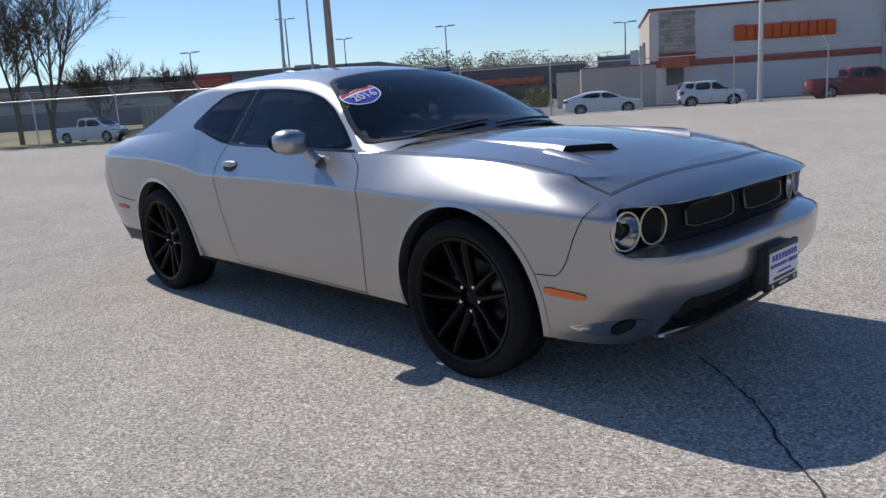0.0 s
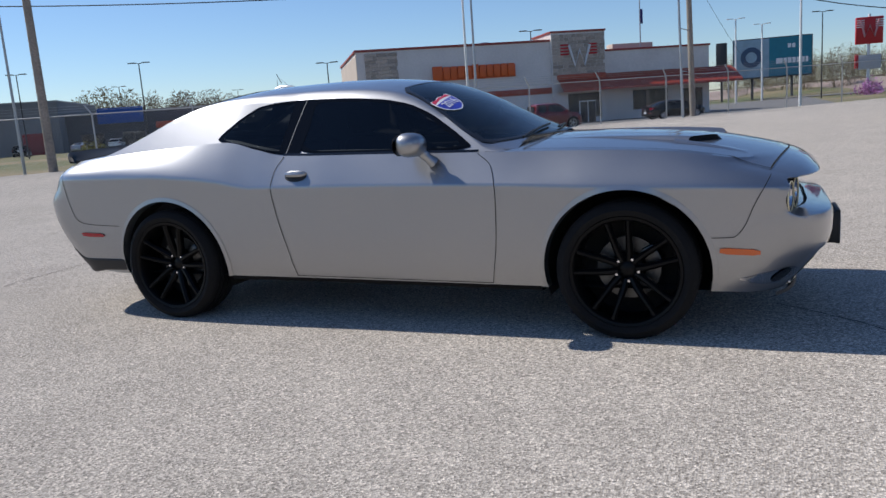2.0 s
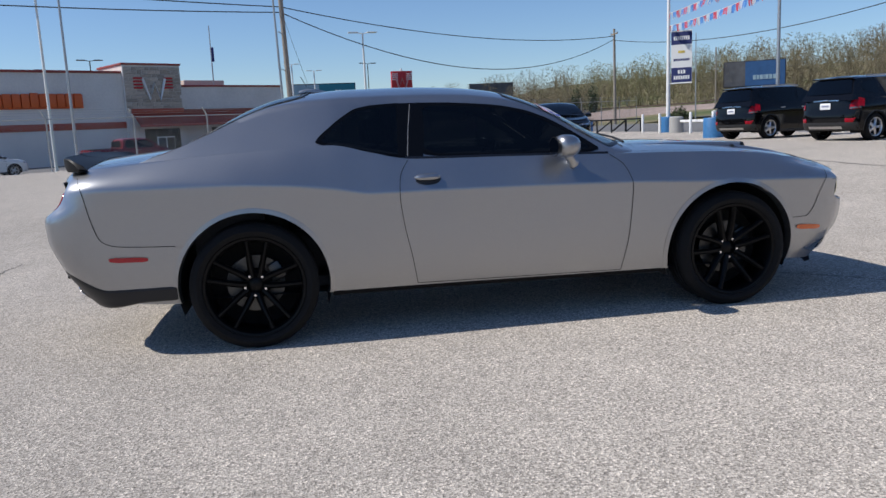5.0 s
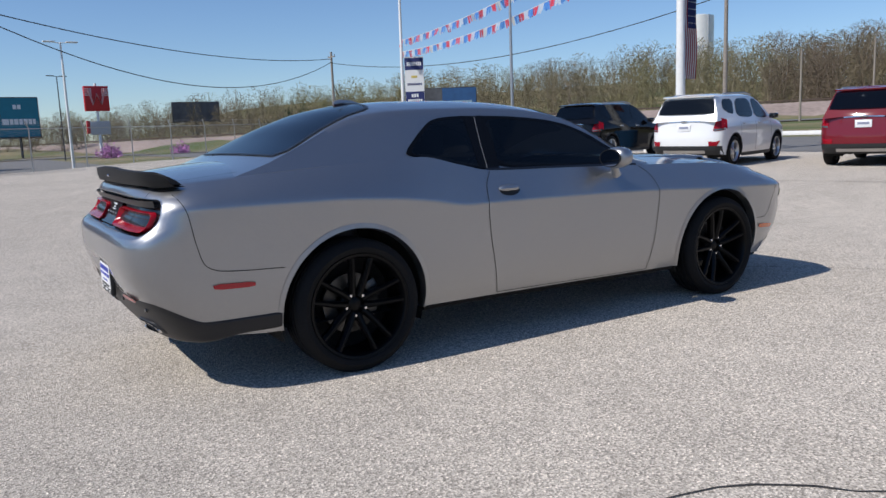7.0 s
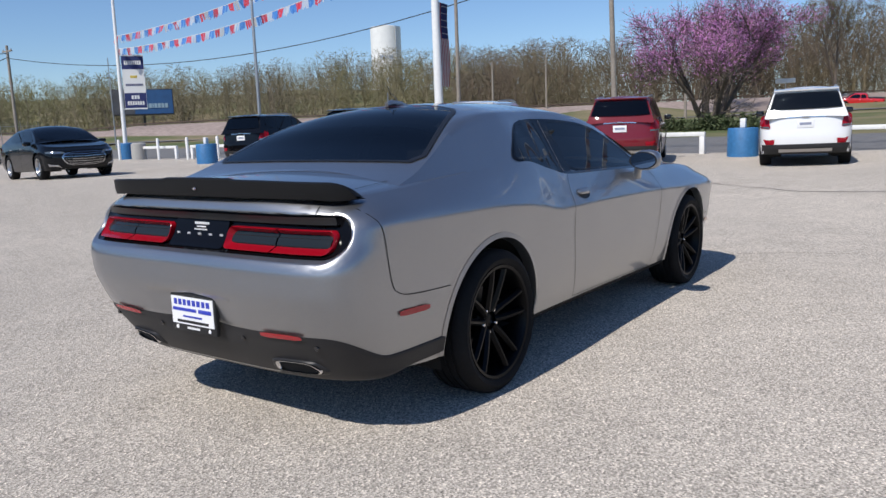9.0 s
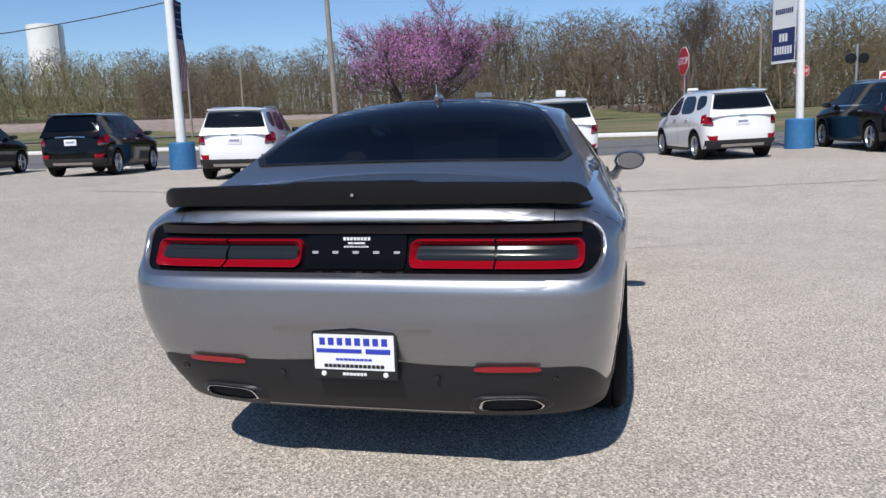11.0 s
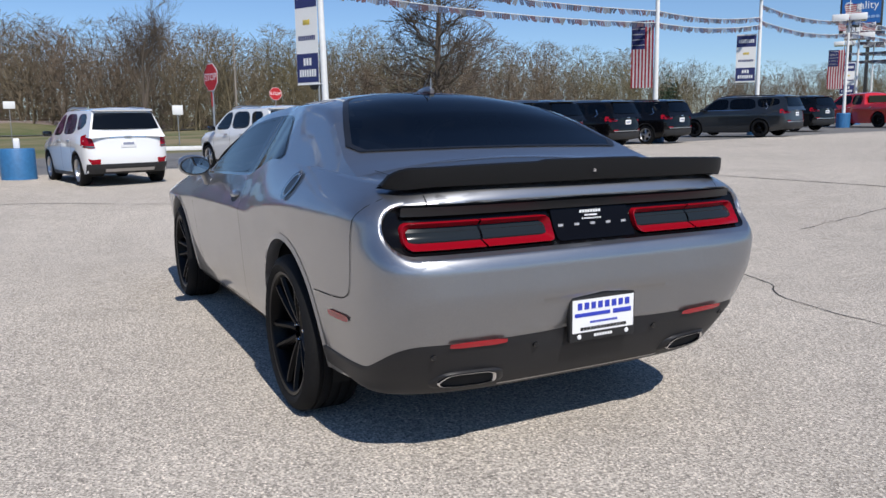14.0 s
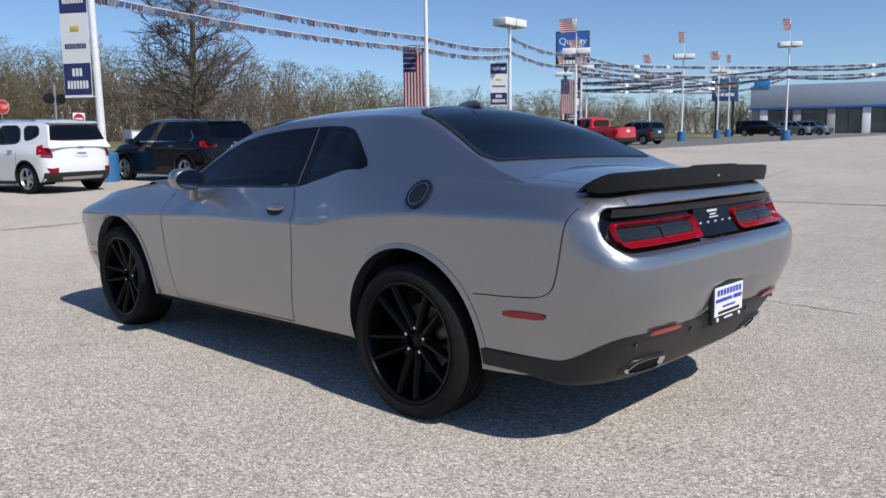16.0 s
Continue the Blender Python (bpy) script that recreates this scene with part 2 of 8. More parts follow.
def spl(*pts):
    """A smooth curve through (x, y) pairs that doesn't overshoot."""
    xs = np.array([p[0] for p in pts], float)
    ys = np.array([p[1] for p in pts], float)
    h = np.diff(xs)
    d = np.diff(ys) / h
    m = np.zeros(len(xs))
    m[0], m[-1] = d[0], d[-1]
    for i in range(1, len(xs) - 1):
        if d[i - 1] * d[i] > 0:
            w1, w2 = 2 * h[i] + h[i - 1], h[i] + 2 * h[i - 1]
            m[i] = (w1 + w2) / (w1 / d[i - 1] + w2 / d[i])

    xs, ys, h, m = [float(v) for v in xs], [float(v) for v in ys], [float(v) for v in h], [float(v) for v in m]

    def at(x):
        x = min(max(x, xs[0]), xs[-1])
        i = 0
        while i < len(h) - 1 and x >= xs[i + 1]:
            i += 1
        t = (x - xs[i]) / h[i]
        u, v = t * t, t * t * t
        return (2 * v - 3 * u + 1) * ys[i] + (v - 2 * u + t) * h[i] * m[i] + (3 * u - 2 * v) * ys[i + 1] + (v - u) * h[i] * m[i + 1]

    return at


def rounded(poly, times=2):
    """Cuts the corners of a closed polygon until it is smooth."""
    for _ in range(times):
        out = []
        for a, b in zip(poly, poly[1:] + poly[:1]):
            out.append((a[0] * 0.82 + b[0] * 0.18, a[1] * 0.82 + b[1] * 0.18))
            out.append((a[0] * 0.18 + b[0] * 0.82, a[1] * 0.18 + b[1] * 0.82))
        poly = out
    return poly


def dense(poly, step):
    out = []
    for a, b in zip(poly, poly[1:] + poly[:1]):
        n = max(1, int(math.dist(a, b) / step))
        out += [(a[0] + (b[0] - a[0]) * i / n, a[1] + (b[1] - a[1]) * i / n) for i in range(n)]
    return out


def patch(on, poly, inner=0.0, outer=1.0, rings=6):
    """A skin on the surface on(u, v), between two shrunken copies of an outline."""
    cu = sum(p[0] for p in poly) / len(poly)
    cv = sum(p[1] for p in poly) / len(poly)
    rows = []
    for k in range(rings + 1):
        s = outer + (inner - outer) * k / rings
        rows.append([on(cu + (u - cu) * s, cv + (v - cv) * s) for u, v in poly])
    return weld(quads(rows, True))


def strip(on, line, width):
    """A narrow ribbon on the surface on(u, v) along a line of (u, v)."""
    left, right = [], []
    for i, (u, v) in enumerate(line):
        a, b = line[max(i - 1, 0)], line[min(i + 1, len(line) - 1)]
        du, dv = b[0] - a[0], b[1] - a[1]
        n = math.hypot(du, dv) or 1
        left.append(on(u - dv / n * width / 2, v + du / n * width / 2))
        right.append(on(u + dv / n * width / 2, v - du / n * width / 2))
    return quads([left, right])


def smooth_line(pts, n=24):
    """A smooth line through points given from one end to the other."""
    t = np.concatenate([[0], np.cumsum([math.dist(a, b) for a, b in zip(pts, pts[1:])])])
    cs = [spl(*zip(t, [p[i] for p in pts])) for i in range(len(pts[0]))]
    return [tuple(c(t[-1] * k / n) for c in cs) for k in range(n + 1)]


def letters(name, body, size, material, parent, m, depth=0.002, spread=1.0):
    """Writing in the built-in font, centred on the pose m."""
    cu = bpy.data.curves.new(name, "FONT")
    cu.body, cu.size, cu.extrude, cu.align_x, cu.align_y = body, size, depth, "CENTER", "CENTER"
    cu.space_character = spread
    tmp = bpy.data.objects.new(name, cu)
    me = bpy.data.meshes.new_from_object(tmp)
    bpy.data.objects.remove(tmp)
    me.materials.append(material)
    ob = new(name, me)
    ob.parent = parent
    ob.matrix_basis = m
    return ob


def bars(widths, height, gap, depth=0.003):
    """A row of small upright blocks that stands for writing, centred, in the x-z plane."""
    bm = bmesh.new()
    total = sum(widths) + gap * (len(widths) - 1)
    x = -total / 2
    for w in widths:
        box(x, x + w, -depth, depth, -height / 2, height / 2, bm=bm)
        x += w + gap
    return bm


def ease(t):
    t = min(1, max(0, t))
    return t * t * (3 - 2 * t)


# ---- vehicle shells ----
class Shell:
    """The outer skin of a car from a few smooth curves: x ahead, y to its left, z up, origin on the ground between the axles.
    zr, zc, zt: heights of sill, side crease and shoulder; zm: middle of hood and deck; wl: half width from sill to crease; k: plan taper;
    wt: half width at the shoulder; xf, xr: where nose and tail end at a height; rail, top: roof edge and roof middle."""

    def __init__(self, zr, zc, zt, zm, wl, k, wt, xf, xr, x0f, x0r, nf, nr, rail, top, tumble, cabin, arch, axles, cut=()):
        self.zr, self.zc, self.zt, self.zm, self.wl, self.k, self.wt = zr, zc, zt, zm, wl, k, wt
        self.xf, self.xr, self.x0f, self.x0r, self.nf, self.nr = xf, xr, x0f, x0r, nf, nr
        self.rail, self.top, self.tumble, self.cabin = rail, top, tumble, cabin
        self.arch, self.axles, self.cut = arch, axles, cut
        self.dents = []
        self.crown = 1.6

    def sag(self, x, y, t):
        """How far the hood has dropped from its middle at this y, above the crease."""
        return (self.zm(x) - self.ztop(x, y)) * max(0, min(1, t - 1))

    def nose_n(self, z):
        """How square the nose's corners are at a height."""
        return self.nf(z) if callable(self.nf) else self.nf

    def tail_n(self, z):
        """How square the tail's corners are at a height."""
        return self.nr(z) if callable(self.nr) else self.nr

    def frac(self, x, z):
        zr, zc, zt = self.zr(x), self.zc(x), self.zt(x)
        return max(0, (z - zr) / (zc - zr)) if z <= zc else 1 + min(1, (z - zc) / (zt - zc))

    def width(self, x, t):
        wc = self.wl(min(t, 1)) * self.k(x)
        return wc if t <= 1 else wc - (wc - self.wt(x)) * (t - 1) ** (self.crown(x) if callable(self.crown) else self.crown)

    def ztop(self, x, y):
        w = max(self.wt(x), 0.1)
        return self.zt(x) + (self.zm(x) - self.zt(x)) * (1 - min(1, abs(y) / w) ** 2)

    def height(self, x, y, t):
        return self.zr(x) + (self.zc(x) - self.zr(x)) * t if t <= 1 else self.zc(x) + (self.ztop(x, y) - self.zc(x)) * (t - 1)

    def dent(self, x, y, z):
        """Recesses pressed into nose and tail: (end, y reach, z low, z high, depth, softness, corner radius)."""
        for end, reach, lo, hi, depth, soft, bend in self.dents:
            if end * x > 0:
                u, v = abs(y) - (reach - bend), abs(z - (lo + hi) / 2) - ((hi - lo) / 2 - bend)
                gap = bend - math.hypot(max(u, 0), max(v, 0)) - min(max(u, v), 0)
                k = min(1, max(0, gap / soft))
                x -= end * depth * k * k * (3 - 2 * k)
        return x

    def end_point(self, end, a, t):
        """A point on the nose (end 1) or tail (end -1); a runs from 0 in the middle to 1 at the side."""
        n = self.nose_n(0.6) if end > 0 else self.tail_n(0.6)
        x0 = self.x0f if end > 0 else self.x0r
        ang = a * math.pi / 2
        c = abs(math.cos(ang)) ** (2 / n)
        x = x0 + end * 0.4 * c
        z = 0.5
        for step in range(16):
            n = self.nose_n(z) if end > 0 else self.tail_n(z)
            c, s = abs(math.cos(ang)) ** (2 / n), abs(math.sin(ang)) ** (2 / n)
            y = s * self.width(x, t)
            z = self.height(x, y, t)
            goal = x0 + ((self.xf(z + self.sag(x, y, t)) if end > 0 else self.xr(z)) - x0) * c
            x = goal if step == 0 else x + 0.35 * (goal - x)
        return Vector((self.dent(x, y, z), y, z))

    def end_face(self, end, y, z, off=0.0):
        """The place on nose or tail at a given y and z."""
        n = self.nose_n(z) if end > 0 else self.tail_n(z)
        x0 = self.x0f if end > 0 else self.x0r
        xe = (self.xf if end > 0 else self.xr)(z)
        x = xe
        for step in range(10):
            t = self.frac(x, z)
            if t > 1:
                t = 1 + min(1, (z - self.zc(x)) / max(0.01, self.ztop(x, y) - self.zc(x)))
            if end > 0:
                xe = self.xf(z + self.sag(x, y, t))
            s = min(0.999, abs(y) / self.width(x, t))
            goal = x0 + (xe - x0) * (1 - s**n) ** (1 / n)
            x = goal if step == 0 else x + 0.5 * (goal - x)
        return Vector((self.dent(x, y, z) + end * off, y, z))

    def side(self, x, z, off=0.0, hand=1):
        """The place on the flank at a given x and z."""
        w = self.width(x, self.frac(x, z))
        for end, x0, n, reach in ((1, self.x0f, self.nose_n(z), self.xf), (-1, self.x0r, self.tail_n(z), self.xr)):
            if end * (x - x0) > 0:
                c = min(0.999, (x - x0) / (reach(z) - x0))
                w *= (1 - c**n) ** (1 / n)
        return Vector((x, hand * (w + off), z))

    def glass_y(self, x, z):
        return self.wt(x) - 0.006 - self.tumble * (z - self.zt(x) + 0.02)

    def rail_y(self, x):
        return max(0.05, self.glass_y(x, self.rail(x)))

    def roof_z(self, x, y, off=0.0):
        r, t = self.rail(x), max(self.top(x), self.rail(x) + 0.004)
        return r + (t - r) * (1 - min(1, abs(y) / self.rail_y(x)) ** 2.3) + off

    def lower(self, nside=120, nend=30, rows=26):
        """The lower body, wheel arches cut out, hood and deck closed; the cabin stays open."""
        ts = [i / (rows * 0.6) for i in range(int(rows * 0.6) + 1)]
        ts += [1 + (i + 1) / (rows - len(ts)) for i in range(rows - len(ts))]
        grid = []
        for t in ts:
            line = [self.end_point(1, i / nend, t) for i in range(nend)]
            for i in range(nside + 1):
                x = self.x0f + (self.x0r - self.x0f) * i / nside
                w = self.width(x, t)
                line.append(Vector((x, w, self.height(x, w, t))))
            line += [self.end_point(-1, 1 - (i + 1) / nend, t) for i in range(nend)]
            grid.append(line)
        bm = bmesh.new()
        verts = {}
        for hand in (1, -1):
            for i, line in enumerate(grid):
                for j, p in enumerate(line):
                    verts[hand, i, j] = bm.verts.new((p.x, hand * p.y, p.z))
        count = len(grid[0])
        gone, kept = set(), set()
        for hand in (1, -1):
            for i in range(len(grid) - 1):
                for j in range(count - 1):
                    ids = [(hand, i, j), (hand, i, j + 1), (hand, i + 1, j + 1), (hand, i + 1, j)]
                    mid = sum((verts[q].co for q in ids), Vector()) / 4
                    out = abs(mid.y) > 0.5 and any((mid.x - ax) ** 2 + (mid.z - az) ** 2 < self.arch**2 for ax, az in self.axles)
                    (gone if out else kept).update(ids)
                    if not out:
                        bm.faces.new([verts[q] for q in ids])
        for q in gone & kept:
            v = verts[q]
            ax, az = min(self.axles, key=lambda c: (v.co.x - c[0]) ** 2 + (v.co.z - c[1]) ** 2)
            d = Vector((v.co.x - ax, v.co.z - az)).normalized() * self.arch
            x, z = ax + d.x, az + d.y
            v.co = self.side(x, max(z, self.zr(x)), 0, q[0])
        top = len(grid) - 1
        cols = [j for j in range(count)]
        n = 28
        prev = None
        for j in cols:
            p = grid[-1][j]
            if self.cabin[0] < p.x < self.cabin[1]:
                prev = None
                continue
            row = []
            for i in range(n + 1):
                y = p.y * (1 - 2 * i / n)
                row.append(verts[1, top, j] if i == 0 else verts[-1, top, j] if i == n else bm.verts.new((p.x, y, self.ztop(p.x, y))))
            if prev:
                for i in range(n):
                    try:
                        bm.faces.new((prev[i], prev[i + 1], row[i + 1], row[i]))
                    except ValueError:
                        pass
            prev = row
        bmesh.ops.delete(bm, geom=[v for v in bm.verts if not v.link_faces], context="VERTS")
        return weld(bm, 0.0008)

    def floor(self):
        """The dark underside."""
        pts = [self.end_point(1, i / 10, 0) for i in range(11)] + [self.end_point(-1, 1 - i / 10, 0) for i in range(11)]
        rows = [[(p.x, p.y * k, p.z) for p in pts] for k in (0.98, 0.6, 0, -0.6, -0.98)]
        bm = quads([[Vector(q) for q in r] for r in rows])
        return bm

    def upper(self, x0, x1, holes, n=110):
        """The roof and pillars between x0 and x1. holes: (top or side, polygon) where glass goes."""
        rows = []
        for i in range(n + 1):
            x = x0 + (x1 - x0) * i / n
            zb, r = self.zt(x) - 0.02, self.rail(x)
            half = []
            for k in range(9):
                z = zb + (max(r, zb + 0.002) - zb) * k / 8
                half.append((x, self.glass_y(x, z), z))
            yr = self.rail_y(x)
            for k in range(1, 13):
                y = yr * (1 - k / 12)
                half.append((x, y, self.roof_z(x, y)))
            rows.append(half + [(p[0], -p[1], p[2]) for p in half[-2::-1]])
        bm = quads(rows)
        dead = []
        for f in bm.faces:
            c = f.calc_center_median()
            on_side = c.z < self.rail(c.x) - 0.004
            for where, poly in holes:
                if (where == "side") == on_side and inside((c.x, c.z if on_side else c.y), poly):
                    dead.append(f)
                    break
        bmesh.ops.delete(bm, geom=dead, context="FACES")
        return bm

    def lip(self, axle, hand, low=0.0):
        """The rolled edge round a wheel arch."""
        rows = [[], [], []]
        ax, az = axle
        for k in range(41):
            a = radians(-14 + 208 * k / 40)
            for row, r, off in ((rows[0], self.arch + 0.022, 0.002), (rows[1], self.arch - 0.004, 0.007), (rows[2], self.arch - 0.012, -0.05)):
                x, z = ax + r * math.cos(a), az + r * math.sin(a)
                zz = max(z, self.zr(x))
                row.append(self.side(x, zz, off, hand))
        return quads(rows)

    def well(self, axle, hand, y_in=0.5):
        ax, az = axle
        rows = [[], [], []]
        for k in range(25):
            a = radians(-20 + 220 * k / 24)
            x, z = ax + (self.arch + 0.004) * math.cos(a), az + (self.arch + 0.004) * math.sin(a)
            w = abs(self.side(x, max(z, self.zr(x)), -0.012, 1).y)
            rows[0].append((x, hand * w, z))
            rows[1].append((x, hand * y_in, z))
            rows[2].append((ax, hand * y_in, az))
        return weld(quads(rows))


def inside(p, poly):
    hit = False
    for (x0, y0), (x1, y1) in zip(poly, poly[1:] + poly[:1]):
        if (y0 > p[1]) != (y1 > p[1]) and p[0] < (x1 - x0) * (p[1] - y0) / (y1 - y0) + x0:
            hit = not hit
    return hit


def shrunk(poly, s):
    cu = sum(p[0] for p in poly) / len(poly)
    cv = sum(p[1] for p in poly) / len(poly)
    return [(cu + (u - cu) * s, cv + (v - cv) * s) for u, v in poly]


def mirrored(poly):
    return [(u, -v) for u, v in poly][::-1]


# wheels: the axle lies along y, the outer face looks to +y
def tyre_mesh(r, w, rim, tread=True):
    h = w / 2
    prof = [(rim, h * 0.86), (rim + 0.012, h * 0.97), (rim + (r - rim) * 0.45, h * 1.03), (r - 0.028, h * 0.96), (r - 0.010, h * 0.86), (r - 0.002, h * 0.72)]
    if tread:
        for g in (0.52, 0.18, -0.18, -0.52):
            prof += [(r, h * g + 0.008), (r - 0.008, h * g + 0.006), (r - 0.008, h * g - 0.006), (r, h * g - 0.008)]
    prof += [(r - 0.002, -h * 0.72), (r - 0.010, -h * 0.86), (r - 0.028, -h * 0.96), (rim + (r - rim) * 0.45, -h * 1.03), (rim, -h * 0.86)]
    return lathe(prof, 72 if tread else 40)


def split_spoke_mesh(rim, h, turn=0.0):
    """One of five pairs of slender spokes of the black wheel, dished towards the hub."""
    bm = bmesh.new()
    for s in (-1, 1):
        rows = []
        for k in range(11):
            f = k / 10
            r = 0.046 + (rim - 0.048) * f
            a = s * (0.36 * (1 - f) ** 2 + 0.215 * (1 - (1 - f) ** 2))
            wid = 0.0205 - 0.0065 * f + 0.006 * max(0, f - 0.85) / 0.15
            dep = h - 0.010 - 0.046 * (1 - f) ** 1.4
            c = Vector((math.sin(a + turn) * r, 0, math.cos(a + turn) * r))
            t = Vector((math.cos(a + turn), 0, -math.sin(a + turn)))
            rows.append([c + t * wid + Vector((0, dep - 0.016, 0)), c + t * wid * 0.35 + Vector((0, dep, 0)), c - t * wid * 0.35 + Vector((0, dep, 0)),
                         c - t * wid + Vector((0, dep - 0.016, 0)), c - t * wid * 0.8 + Vector((0, dep - 0.05, 0)), c + t * wid * 0.8 + Vector((0, dep - 0.05, 0))])
        join(bm, quads(rows, True))
    return bm


def five_spoke_mesh(rim, h, k, n):
    a = 2 * math.pi * k / n
    rows = []
    for i in range(5):
        f = i / 4
        r = 0.04 + (rim - 0.045) * f
        wid = 0.042 - 0.008 * f
        dep = h - 0.02 - 0.02 * math.sin(f * math.pi * 0.6)
        c = Vector((math.sin(a) * r, 0, math.cos(a) * r))
        t = Vector((math.cos(a), 0, -math.sin(a)))
        rows.append([c + t * wid + Vector((0, dep - 0.015, 0)), c + t * wid * 0.6 + Vector((0, dep, 0)), c - t * wid * 0.6 + Vector((0, dep, 0)),
                     c - t * wid + Vector((0, dep - 0.015, 0)), c + Vector((0, dep - 0.05, 0))])
    return quads(rows, True)


def wheel(parent, x, y, z, r, w, rim, hand, black, spin=0.0, detail=True):
    """A wheel as a part of a car; its pieces hang under the tyre."""
    m = pose(x, y, z, 0, spin, 0) if hand > 0 else pose(x, y, z, 0, 0, 180) @ pose(0, 0, 0, 0, spin, 0)
    tyre = part("wheel", tyre_mesh(r, w, rim, detail), TYRE, parent, "black rubber tyre")
    tyre.matrix_basis = m
    h = w / 2
    rim_mat = RIM_BLACK if black else ALLOY
    steps = 64 if detail else 32
    prof = [(rim + 0.006, h * 0.90), (rim + 0.002, h * 0.95), (rim - 0.012, h * 0.92), (rim - 0.022, h * 0.80), (rim - 0.028, 0), (rim - 0.02, -h * 0.8), (rim, -h * 0.86)]
    part("rim", lathe(prof, steps), rim_mat, tyre)
    if black:
        for k in range(5):
            part("spoke", split_spoke_mesh(rim - 0.012, h * 0.92, 2 * math.pi * k / 5), rim_mat, tyre)
    else:
        for k in range(5):
            part("spoke", five_spoke_mesh(rim - 0.012, h * 0.88, k, 5), rim_mat, tyre)
    sink = 0.040 if black and detail else 0.0
    part("hub_cap", lathe([(0.0001, h * 0.70 - sink), (0.030, h * 0.69 - sink), (0.036, h * 0.66 - sink), (0.062, h * 0.62 - sink), (0.080, h * 0.52 - sink), (0.082, h * 0.1), (0.0001, h * 0.1)], 24), rim_mat, tyre)
    if detail:
        for k in range(5):
            a = 2 * math.pi * (k + 0.5) / 5
            nut = lathe([(0.0001, 0.024), (0.007, 0.024), (0.0115, 0.017), (0.0115, 0.0)], 10)
            moved(nut, Matrix.Translation((math.sin(a) * 0.060, h * 0.60 - sink, math.cos(a) * 0.060)))
            part("lug_nut", nut, CHROME, tyre, "bright chrome lug nut")
        part("brake_disc", lathe([(0.09, -0.012), (0.165, -0.012), (0.167, -0.03), (0.09, -0.03)], 40, closed=True), DISC, tyre, "grey steel brake disc")
        cal = box(-0.055, 0.055, -0.05, 0.02, 0.10, 0.178, 0.012)
        part("brake_caliper", moved(cal, pose(0, 0, 0, 0, -spin - 62, 0)), DISC, tyre, "bare metal brake caliper")
    part("wheel_back", lathe([(0.0001, -h * 0.55), (rim - 0.02, -h * 0.6)], 24), WELL, tyre)
    return tyre


